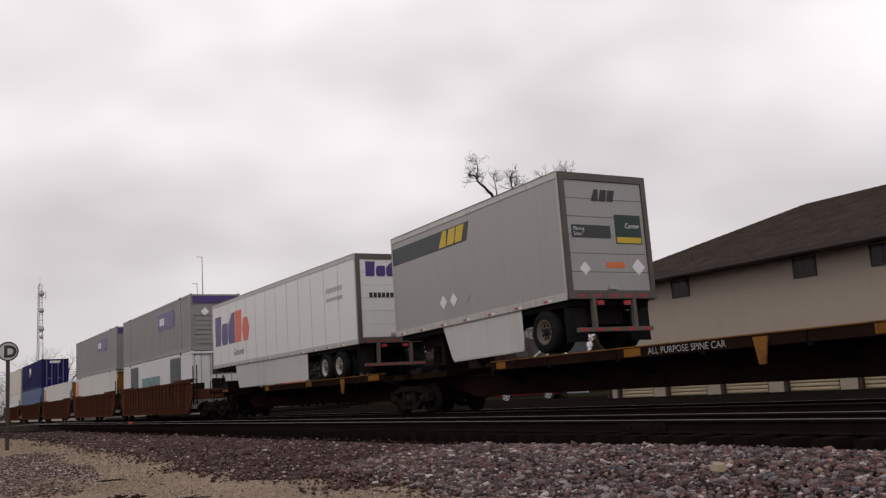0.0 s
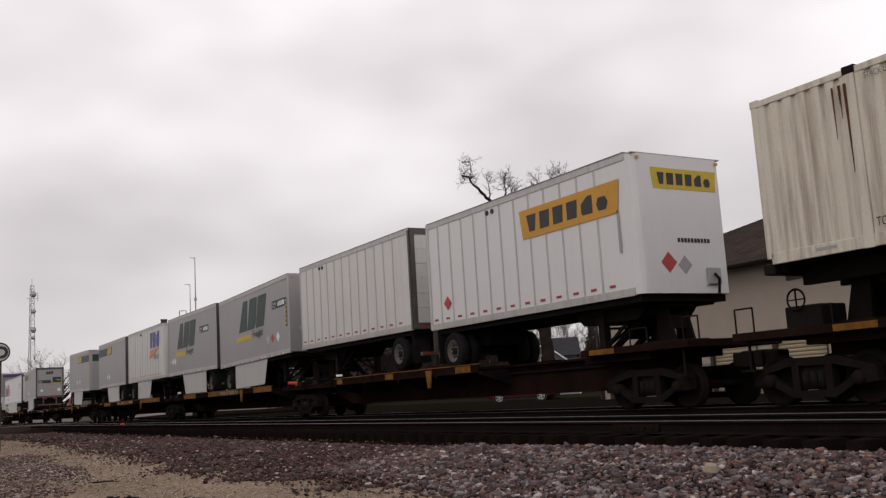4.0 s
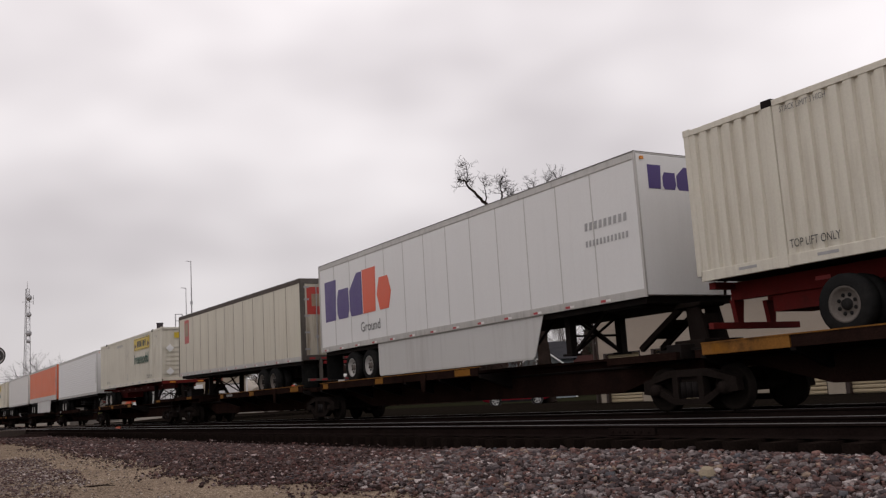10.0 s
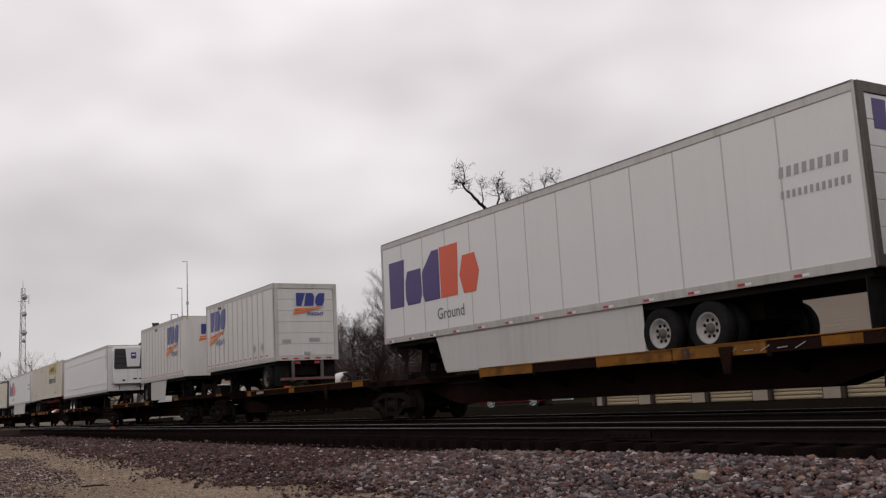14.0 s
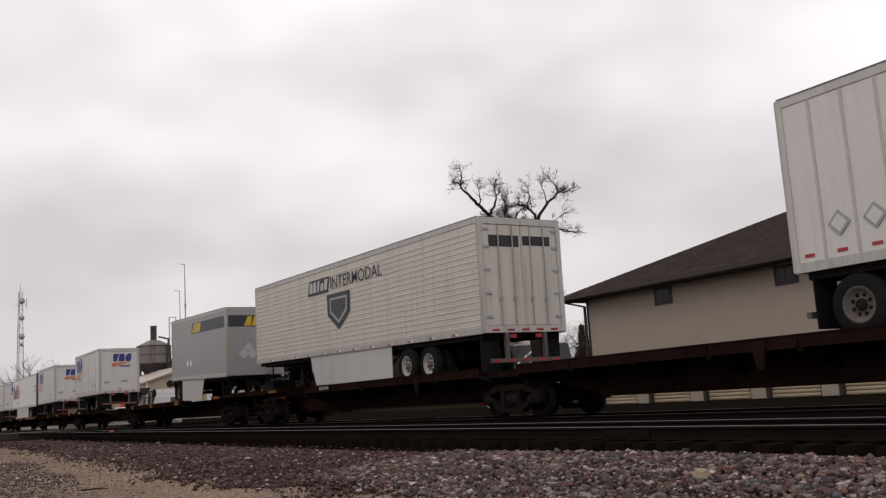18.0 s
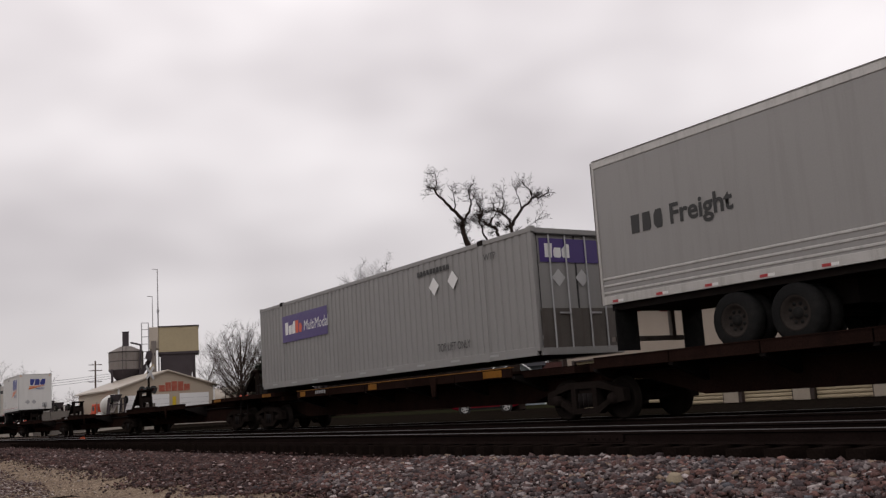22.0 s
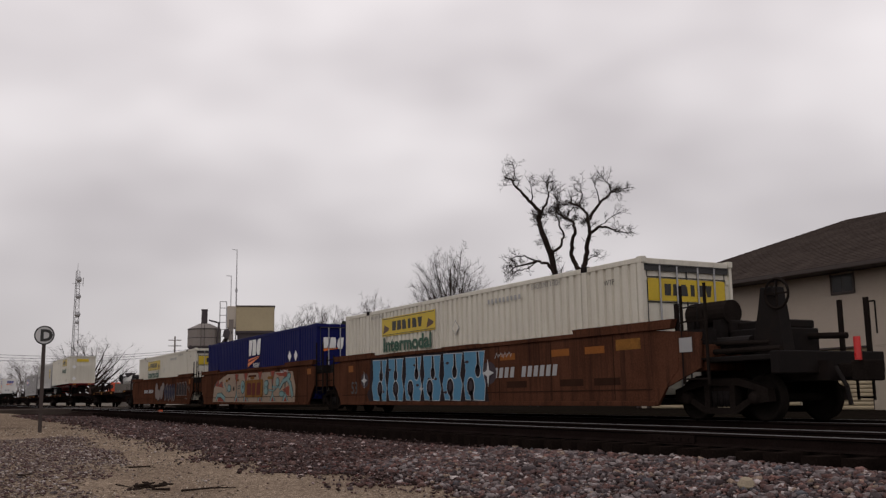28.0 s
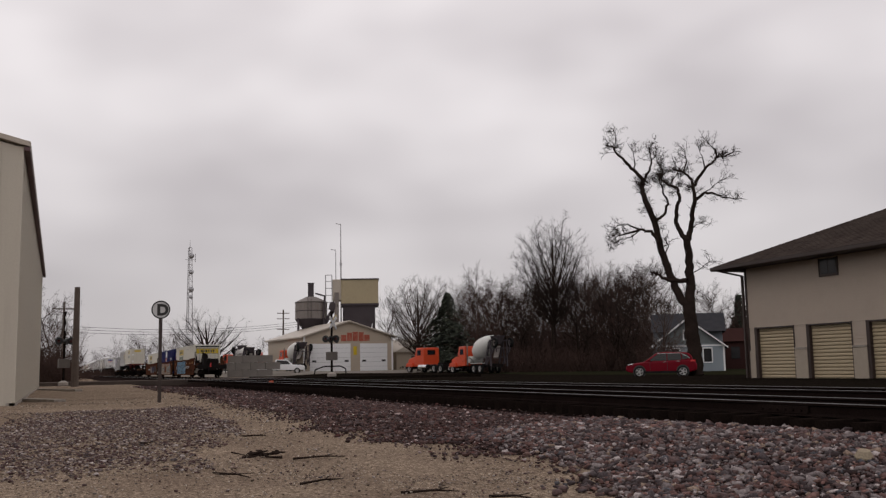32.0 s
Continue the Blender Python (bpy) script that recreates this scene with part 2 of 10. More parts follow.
YELLOW_FRESH = mat("bright_yellow_panel", (0.22, 0.095, 0.015), 0.7, 0, 0.2, 2, 30, 0.1, 1.0, (0.04, 0.022, 0.012))
SEAM_RUST = mat("dark_weld_seam", (0.035, 0.018, 0.012), 0.8, 0, 0.2, 3, 30, 0.1)
CAR_RUST = mat("rust_brown_well_car", (0.085, 0.036, 0.0215), 0.8, 0, 0.4, 0.9, 30, 0.2, 1.0, (0.020, 0.012, 0.010), True)
TRUCK_STEEL = mat("grimy_truck_steel", (0.016, 0.0125, 0.011), 0.8, 0.0, 0.35, 3, 40, 0.25)
WHEEL_STEEL = mat("dark_wheel_steel", (0.015, 0.0125, 0.011), 0.8, 0.0, 0.25, 4, 40, 0.1)
# lettering and decals
D_PURPLE = mat("purple_decal", (0.055, 0.03, 0.16), 0.4, 0, 0.05)
D_ORANGE = mat("orange_red_decal", (0.62, 0.09, 0.035), 0.4, 0, 0.06)
D_BLUE = mat("blue_decal", (0.03, 0.04, 0.22), 0.4, 0, 0.05)
D_FLAME = mat("orange_decal", (0.72, 0.17, 0.03), 0.4, 0, 0.06)
D_YELLOW = mat("yellow_decal", (0.56, 0.40, 0.022), 0.45, 0, 0.08, 3, 30, 0.0, 0.25, (0.30, 0.21, 0.04))
D_AMBER = mat("amber_decal", (0.55, 0.27, 0.018), 0.45, 0, 0.12, 0.6, 30, 0.0, 0.4, (0.62, 0.38, 0.04))
D_RUST = mat("brown_rust_stain", (0.11, 0.055, 0.03), 0.85, 0, 0.35, 4, 30, 0.1, 0.6, (0.20, 0.12, 0.07), True)
D_GREEN = mat("dark_green_decal", (0.012, 0.038, 0.032), 0.5, 0, 0.08)
D_NAVY = mat("charcoal_stripe_decal", (0.028, 0.033, 0.04), 0.45, 0, 0.08)
D_BLACK = mat("black_decal", (0.02, 0.02, 0.02), 0.5, 0, 0.08)
D_PALE = mat("pale_grey_decal", (0.46, 0.46, 0.46), 0.5, 0, 0.05)
D_GREY = mat("grey_decal", (0.33, 0.33, 0.33), 0.5, 0, 0.08)
D_DIM = mat("dark_grey_decal", (0.12, 0.12, 0.12), 0.5, 0, 0.08)
D_BROWN = mat("brown_decal", (0.07, 0.03, 0.015), 0.45, 0, 0.08)
D_RED = mat("red_decal", (0.42, 0.04, 0.03), 0.45, 0, 0.1, 3, 30, 0.03, 0.4, (0.25, 0.12, 0.08))
D_WHITE = mat("white_decal", (0.74, 0.74, 0.73), 0.45, 0, 0.05)
D_INTER = mat("green_lettering", (0.012, 0.07, 0.038), 0.5, 0, 0.06)
D_SPRAY_DARK = mat("dark_red_block_paint", (0.11, 0.022, 0.018), 0.7, 0, 0.2, 2, 30, 0.03)
D_FADED = mat("faded_grey_spray_paint", (0.20, 0.165, 0.15), 0.7, 0, 0.25, 2, 30, 0.03, 0.5, (0.09, 0.05, 0.04))
D_INK = mat("dark_blue_spray_paint", (0.018, 0.02, 0.05), 0.65, 0, 0.2, 2, 30, 0.03)
D_GROUND = mat("dark_purple_brown_spray_paint", (0.022, 0.015, 0.017), 0.7, 0, 0.25, 2, 30, 0.03)
D_MAUVE = mat("mauve_grey_spray_paint", (0.055, 0.042, 0.048), 0.7, 0, 0.25, 2, 30, 0.03)
CAR_PATCH = mat("orange_brown_patch_paint", (0.24, 0.085, 0.02), 0.7, 0, 0.25, 2, 30, 0.05, 0.5, (0.09, 0.04, 0.02))
D_TEAL_DARK = mat("dark_teal_outline_paint", (0.045, 0.075, 0.08), 0.65, 0, 0.2, 2, 30, 0.03)
D_SKY = mat("light_blue_spray_paint", (0.06, 0.205, 0.335), 0.6, 0, 0.15, 2, 30, 0.03, 0.35, (0.04, 0.11, 0.17))
D_CREAMY = mat("cream_spray_paint", (0.30, 0.215, 0.15), 0.6, 0, 0.2, 1.2, 30, 0.03, 0.6, (0.15, 0.085, 0.055))
D_TEAL = mat("teal_spray_paint", (0.15, 0.27, 0.27), 0.6, 0, 0.15, 2, 30, 0.03, 0.4, (0.14, 0.12, 0.10))
D_SPRAY_RED = mat("faded_orange_red_spray_paint", (0.26, 0.055, 0.035), 0.65, 0, 0.2, 2, 30, 0.03, 0.5, (0.12, 0.05, 0.035))
D_LIME = mat("lime_spray_paint", (0.25, 0.275, 0.03), 0.55, 0, 0.1)
# ground, track, buildings
DIRT = grain_mat("packed_tan_dirt", (0.112, 0.082, 0.060), (0.50, 0.395, 0.295), 60.0, (0.115, 0.080, 0.062), 0.5)
BALLAST_BED = grain_mat("dark_ballast_bed", (0.008, 0.0055, 0.005), (0.042, 0.028, 0.025), 32.0, (0.018, 0.012, 0.010), 0.6)
OLD_ROAD = mat("worn_grey_brown_road", (0.075, 0.060, 0.052), 0.95, 0, 0.3, 0.6, 14, 0.4)
LOT = mat("pale_gravel_lot", (0.20, 0.18, 0.155), 0.95, 0, 0.2, 0.4, 12, 0.4)
# near-black ground colour, shared by the verge and the road shoulder
VERGE = grain_mat("dark_verge_ground", (0.005, 0.004, 0.0035), (0.022, 0.017, 0.013), 18.0, (0.010, 0.009, 0.005), 0.6)
GRASS = mat("short_green_grass", (0.018, 0.018, 0.010), 0.95, 0, 0.3, 0.8, 25, 0.6)
RAIL_HEAD = mat("polished_rail_head", (0.072, 0.067, 0.067), 0.48, 0.5, 0.2, 0.6, 30, 0.02, 0.6, (0.03, 0.024, 0.022))
RAIL_SIDE = mat("rusty_rail_steel", (0.013, 0.009, 0.008), 0.85, 0.0, 0.35, 2, 40, 0.2)
TIE = mat("dark_creosoted_tie", (0.014, 0.010, 0.0085), 0.9, 0, 0.4, 2, 30, 0.5)
SIDING = mat("tan_vinyl_siding", (0.37, 0.305, 0.245), 0.6, 0, 0.05, 0.6, 20, 0.05, 0.18, (0.24, 0.2, 0.15))
SHINGLE = mat("brown_grey_shingle", (0.062, 0.049, 0.043), 0.95, 0, 0.4, 1.5, 14, 0.8)
TRIM_DARK = mat("dark_brown_trim", (0.035, 0.022, 0.018), 0.6, 0, 0.15)
DOOR_TAN = mat("tan_roll_door_steel", (0.36, 0.29, 0.185), 0.5, 0, 0.06, 1, 25, 0.05)
STUCCO = mat("tan_masonry_pier", (0.36, 0.31, 0.25), 0.9, 0, 0.1, 3, 30, 0.3)
PANE = mat("dark_window_pane", (0.022, 0.022, 0.024), 0.15, 0.0, 0.05, 2.0, 20.0, 0.0)
PANE.node_tree.nodes["Principled BSDF"].inputs["Specular IOR Level"].default_value = 0.3
BARN = mat("cream_ribbed_metal_wall", (0.50, 0.46, 0.385), 0.5, 0.1, 0.06, 0.5, 20, 0.05, 0.2, (0.3, 0.25, 0.2), True)
BARN_TRIM = mat("dark_metal_trim", (0.10, 0.055, 0.058), 0.6, 0.1, 0.1)
BLOCK_GREY = mat("weathered_grey_concrete_block", (0.17, 0.155, 0.14), 0.9, 0, 0.2, 1.5, 20, 0.3)
CONCRETE = mat("pale_concrete", (0.33, 0.30, 0.265), 0.9, 0, 0.2, 2, 30, 0.3, 0.5, (0.16, 0.13, 0.10))
SHED_WALL = mat("tan_metal_shed_wall", (0.40, 0.335, 0.26), 0.6, 0, 0.08, 0.5, 15, 0.05)
SHED_ROOF = mat("pale_metal_roof", (0.43, 0.38, 0.32), 0.5, 0.2, 0.1, 0.5, 15, 0.05)
SHED_DOOR = mat("white_overhead_door", (0.74, 0.74, 0.74), 0.5, 0, 0.04)
SILO_BOX = mat("ochre_metal_cladding", (0.36, 0.30, 0.185), 0.55, 0, 0.1, 0.3, 12, 0.05, 0.3, (0.22, 0.18, 0.12))
SILO_DARK = mat("dark_weathered_steel", (0.07, 0.06, 0.065), 0.7, 0.1, 0.2, 0.5, 12, 0.1)
SILO_GREY = mat("weathered_grey_steel", (0.21, 0.19, 0.175), 0.7, 0.2, 0.25, 0.4, 12, 0.1, 0.5, (0.12, 0.07, 0.05), True)
GALV = mat("galvanised_steel", (0.36, 0.36, 0.37), 0.5, 0.5, 0.12)
POLE_WOOD = mat("grey_weathered_pole_wood", (0.12, 0.095, 0.08), 0.9, 0, 0.25, 2, 40, 0.3)
ROOF_GREY = mat("slate_grey_roof", (0.042, 0.042, 0.046), 0.9, 0, 0.25, 1, 10, 0.4)
HOUSE_BLUE = mat("blue_grey_clapboard", (0.25, 0.285, 0.31), 0.7, 0, 0.06, 0.5, 12, 0.05)
GABLE_GREY = mat("grey_green_gable_shingle", (0.15, 0.165, 0.165), 0.8, 0, 0.12, 2, 30, 0.2)
HOUSE_RED = mat("dark_red_house_wall", (0.042, 0.021, 0.019), 0.8, 0, 0.12)
CAR_RED = mat("metallic_red_car_paint", (0.15, 0.004, 0.012), 0.66, 0.0, 0.05, 2, 80, 0.0, 0, (0, 0, 0), False, 0.10)
CAR_GLASS = glass_mat("tinted_car_glass", (0.012, 0.013, 0.015), 0.05)
CHROME = mat("bright_chrome", (0.7, 0.7, 0.7), 0.15, 1.0, 0.03)
TRUCK_ORANGE = mat("orange_truck_paint", (0.56, 0.058, 0.012), 0.4, 0, 0.06, 1, 20, 0.0, 0.2, (0.25, 0.05, 0.02))
DRUM_WHITE = mat("dusty_white_drum_paint", (0.62, 0.61, 0.58), 0.5, 0, 0.08, 1, 20, 0.05, 0.3, (0.35, 0.32, 0.28))
WHITE_CAR = mat("white_car_paint", (0.75, 0.75, 0.75), 0.3, 0, 0.03, 2, 40, 0, 0, (0, 0, 0), False, 0.5)
BARK = mat("dark_grey_brown_bark", (0.028, 0.0205, 0.017), 0.95, 0, 0.3, 3, 25, 0.6)
BARK_MID = mat("brown_twig_bark", (0.044, 0.032, 0.027), 0.95, 0, 0.25, 3, 25, 0.4)
BARK_PALE = mat("grey_brown_twig_bark", (0.078, 0.059, 0.052), 0.95, 0, 0.25, 3, 25, 0.4)
BARK_RED = mat("reddish_brown_twig_bark", (0.058, 0.038, 0.032), 0.95, 0, 0.25, 3, 25, 0.4)
STONES = stone_mat("mixed_ballast_stone", ((16, (0.039, 0.027, 0.027)), (16, (0.108, 0.060, 0.053)), (16, (0.147, 0.122, 0.120)), (12, (0.067, 0.053, 0.055)), (16, (0.108, 0.072, 0.068)), (9, (0.235, 0.202, 0.197)),
                                           (6, (0.178, 0.098, 0.084)), (4, (0.230, 0.168, 0.128)), (4, (0.406, 0.353, 0.340)), (2, (0.079, 0.078, 0.087))))
FINES = stone_mat("dark_reddish_ballast_fines", ((20, (0.029, 0.016, 0.014)), (24, (0.070, 0.037, 0.032)), (16, (0.053, 0.035, 0.035)), (14, (0.093, 0.056, 0.051)), (10, (0.110, 0.082, 0.080)), (6, (0.141, 0.086, 0.073)),
                                                (4, (0.360, 0.282, 0.268)), (6, (0.103, 0.046, 0.041))))
PEBBLES = stone_mat("mixed_pebble_stone", ((24, (0.058, 0.031, 0.031)), (22, (0.111, 0.065, 0.060)), (14, (0.144, 0.111, 0.104)), (12, (0.203, 0.159, 0.140)), (10, (0.073, 0.059, 0.062)), (12, (0.404, 0.356, 0.333)), (8, (0.289, 0.226, 0.188))))
GRIT = stone_mat("tan_grit_stone", ((20, (0.103, 0.077, 0.058)), (26, (0.227, 0.178, 0.137)), (22, (0.341, 0.278, 0.222)), (10, (0.496, 0.433, 0.361)), (8, (0.124, 0.103, 0.095)))) 
NEEDLES = stone_mat("dark_conifer_needles", ((10, (0.019, 0.024, 0.018)), (12, (0.030, 0.036, 0.026)), (10, (0.042, 0.050, 0.035)), (6, (0.060, 0.066, 0.046))))
SIGN_WHITE = mat("grey_white_sign_face", (0.50, 0.50, 0.50), 0.5, 0, 0.08)
SIGNAL_RED = mat("red_marker_lens", (0.55, 0.03, 0.03), 0.3)
LENS_DARK = mat("unlit_dark_red_lens", (0.05, 0.008, 0.008), 0.3)
DOOR_FRAME = mat("grimy_steel_door_frame", (0.10, 0.088, 0.078), 0.55, 0.3, 0.25, 3, 40, 0.1, 0.5, (0.05, 0.035, 0.028), True)
SPRAY_RED = mat("orange_spray_mark", (0.55, 0.10, 0.04), 0.7)
PALE_ROCK = mat("pale_tan_rock", (0.30, 0.25, 0.18), 0.9, 0, 0.15, 5, 50, 0.4)


# ---- mesh building ----
class MB:
    """Collects vertices and faces of one part."""

    def __init__(self):
        self.v, self.f = [], []

    def add(self, verts, faces):
        k = len(self.v)
        self.v += [tuple(p) for p in verts]
        self.f += [tuple(k + i for i in q) for q in faces]
        return self

    def box(self, x0, x1, y0, y1, z0, z1):
        return self.add([(x0, y0, z0), (x1, y0, z0), (x1, y1, z0), (x0, y1, z0), (x0, y0, z1), (x1, y0, z1), (x1, y1, z1), (x0, y1, z1)],
                        [(0, 3, 2, 1), (4, 5, 6, 7), (0, 1, 5, 4), (1, 2, 6, 5), (2, 3, 7, 6), (3, 0, 4, 7)])

    def prism(self, pts, y0, y1):
        """A polygon of (x, z), anticlockwise seen from -y, drawn out from y0 to y1."""
        n = len(pts)
        v = [(x, y0, z) for x, z in pts] + [(x, y1, z) for x, z in pts]
        f = [tuple(range(n)), tuple(range(2 * n - 1, n - 1, -1))]
        f += [(i, n + i, n + (i + 1) % n, (i + 1) % n) for i in range(n)]
        return self.add(v, f)

    def prism_x(self, pts, x0, x1):
        """A polygon of (y, z), drawn out from x0 to x1."""
        n = len(pts)
        v = [(x0, y, z) for y, z in pts] + [(x1, y, z) for y, z in pts]
        f = [tuple(range(n - 1, -1, -1)), tuple(range(n, 2 * n))]
        f += [(i, (i + 1) % n, n + (i + 1) % n, n + i) for i in range(n)]
        return self.add(v, f)

    def tube(self, a, b, ra, rb=None, seg=8, caps=True):
        a, b = Vector(a), Vector(b)
        rb = ra if rb is None else rb
        d = (b - a).normalized()
        s = d.orthogonal().normalized()
        t = d.cross(s)
        v = []
        for c, r in ((a, ra), (b, rb)):
            for i in range(seg):
                w = 2 * math.pi * i / seg
                v.append(c + (s * math.cos(w) + t * math.sin(w)) * r)
        f = [(i, (i + 1) % seg, seg + (i + 1) % seg, seg + i) for i in range(seg)]
        if caps:
            f += [tuple(range(seg - 1, -1, -1)), tuple(range(seg, 2 * seg))]
        return self.add(v, f)

    def beam(self, a, b, w, h):
        """A square bar from a to b."""
        a, b = Vector(a), Vector(b)
        d = (b - a).normalized()
        s = d.cross(Vector((0, 0, 1)))
        s = s.normalized() if s.length > 1e-4 else Vector((1, 0, 0))
        t = s.cross(d)
        v = [c + s * (i * w / 2) + t * (j * h / 2) for c in (a, b) for i, j in ((-1, -1), (1, -1), (1, 1), (-1, 1))]
        return self.add(v, [(0, 3, 2, 1), (4, 5, 6, 7), (0, 1, 5, 4), (1, 2, 6, 5), (2, 3, 7, 6), (3, 0, 4, 7)])

    def lathe(self, profile, origin, seg=20, axis="y"):
        """Rings of (radius, along) about an axis through origin."""
        o = Vector(origin)
        v, f = [], []
        for r, a in profile:
            for i in range(seg):
                w = 2 * math.pi * i / seg
                c, s = r * math.cos(w), r * math.sin(w)
                v.append(o + (Vector((c, a, s)) if axis == "y" else Vector((a, c, s)) if axis == "x" else Vector((c, s, a))))
        for k in range(len(profile) - 1):
            for i in range(seg):
                j = (i + 1) % seg
                f.append((k * seg + i, k * seg + j, (k + 1) * seg + j, (k + 1) * seg + i))
        return self.add(v, f)

    def mesh(self, name, material, smooth=False):
        me = bpy.data.meshes.new(name)
        me.from_pydata(self.v, [], self.f)
        me.materials.append(material)
        if smooth:
            me.polygons.foreach_set("use_smooth", [True] * len(me.polygons))
        me.update()
        return me


def part(name, mb, material, parent, label="", bevel=0.0, smooth=False, at=None):
    """One mesh object under a thing or a part. mb: an MB, or mesh data that alike parts share."""
    me = mb if isinstance(mb, bpy.types.Mesh) else mb.mesh(name, material, smooth)
    ob = new(name, me)
    ob.parent = parent
    if at is not None:
        ob.location = at
    if bevel > 0:
        mod = ob.modifiers.new("edge", "BEVEL")
        mod.width, mod.segments, mod.limit_method = bevel, 2, "ANGLE"
    if label:
        ob["label"] = label
    return ob


def thing(name, label, category, m=None, group="", kind=""):
    ob = new(name)
    ob.empty_display_size = 0.3
    if m is not None:
        ob.matrix_basis = m
    return tagged(ob, label, category, group, kind)


def solid(name, mb, material, label, category="", kind="", group="", m=None, smooth=False, bevel=0.0):
    """A thing or piece of the setting that is one mesh."""
    ob = new(name, mb.mesh(name, material, smooth))
    if m is not None:
        ob.matrix_basis = m
    if bevel > 0:
        mod = ob.modifiers.new("edge", "BEVEL")
        mod.width, mod.segments, mod.limit_method = bevel, 2, "ANGLE"
    return tagged(ob, label, category, group, kind)


TEXTS = {}


def text_mesh(words, height, material, bold=0.0, shear=0.0, squeeze=1.0):
    """Flat lettering in the built-in font: x along the words from 0, z up from the base line, facing -y."""
    key = (words, height, material.name, bold, shear, squeeze)
    if key not in TEXTS:
        cu = bpy.data.curves.new("lettering", "FONT")
        cu.body, cu.size, cu.offset, cu.shear, cu.resolution_u = words, height / 0.7, bold, shear, 3
        tmp = new("lettering", cu)
        dg = bpy.context.evaluated_depsgraph_get()
        me = bpy.data.meshes.new_from_object(tmp.evaluated_get(dg))
        bpy.data.objects.remove(tmp)
        bpy.data.curves.remove(cu)
        me.transform(Matrix(((squeeze, 0, 0, 0), (0, 0, 1, 0), (0, 1, 0, 0), (0, 0, 0, 1))))
        me.flip_normals()
        me.materials.clear()
        me.materials.append(material)
        TEXTS[key] = me
    return TEXTS[key]


def bars(count, x, z, w, h, slant=0.0, gap=0.22, rise=0.0):
    """count upright blocks, side by side: outlines of (x, z)."""
    step = w / count
    out = []
    for i in range(count):
        a = x + i * step
        b = a + step * (1 - gap)
        zz = z + rise * i
        out.append([(a, zz), (b, zz), (b + slant, zz + h), (a + slant, zz + h)])
    return out


def limb(mb, pts, r0, r1, seg=6):
    """A tapered crooked limb through points."""
    n = len(pts) - 1
    rings = []
    for i, p in enumerate(pts):
        d = (pts[min(i + 1, n)] - pts[max(i - 1, 0)]).normalized()
        s = d.cross(Vector((0.3, 1, 0.1))).normalized()
        t = d.cross(s)
        r = r0 + (r1 - r0) * i / n
        rings.append([p + (s * math.cos(2 * math.pi * k / seg) + t * math.sin(2 * math.pi * k / seg)) * r for k in range(seg)])
    mb.add([v for ring in rings for v in ring], [(i * seg + k, i * seg + (k + 1) % seg, (i + 1) * seg + (k + 1) % seg, (i + 1) * seg + k) for i in range(n) for k in range(seg)])

# ---- ground and track ----
Y_NEAR = 10.244


def lerp(a, b, t):
    return a + (b - a) * min(1.0, max(0.0, t))


def smooth(t):
    t = min(1.0, max(0.0, t))
    return t * t * (3 - 2 * t)


def dirt_z(x):
    """The near ground rises gently along the line."""
    return lerp(-0.78, -0.26, smooth((-x - 3.0) / 26.0))


def toe_y(x):
    """Where the ballast shoulder meets the dirt."""
    return 4.55 + 1.3 * math.exp(-max(0.0, -x - 10.5) / 3.6) + 0.12 * math.sin(x * 0.9)


def ground_z(x, y):
    if y < 8.9:
        g = dirt_z(x)
        toe = min(toe_y(x), 7.9) - 0.2
        k = (y - toe) / (8.7 - toe)
        top = -0.345 - 0.09 * smooth((-x - 9.0) / 9.0)
        z = g + (top - g) * smooth(k)
        bump = noise.noise(Vector((x * 0.5, y * 0.5, 0))) * 0.05 + noise.noise(Vector((x * 1.9, y * 1.9, 3))) * 0.02
        heap = 0.10 * math.exp(-(((x + 16.5) / 4.0) ** 2 + ((y - 1.6) / 1.3) ** 2))
        return z + bump * (1 - smooth(k) * 0.6) + heap
    if y < 16.4:
        return -0.38 + 0.14 * smooth((y - 9.2) / 0.5)
    if y < 19:
        return lerp(-0.22, -0.20, (y - 16.4) / 2.6)
    rise = 0.0125 * min(60.0, max(0.0, -x - 80.0)) * min(1.0, max(0.0, (y - 20.5) / 8.0))
    return lerp(-0.20, -0.36, (y - 29.0) / 9.0) + rise


def sheet(name, xs, ys, zf, material, label, lift=0.0, kind="structure", category=""):
    n = len(xs)
    mb = MB()
    mb.v = [(x, y, zf(x, y) + lift) for y in ys for x in xs]
    mb.f = [(j * n + i, j * n + i + 1, (j + 1) * n + i + 1, (j + 1) * n + i) for j in range(len(ys) - 1) for i in range(n - 1)]
    return solid(name, mb, material, label, category, kind, smooth=True)


def spread(a, b, step):
    n = max(1, round((b - a) / step))
    return [a + (b - a) * i / n for i in range(n + 1)]


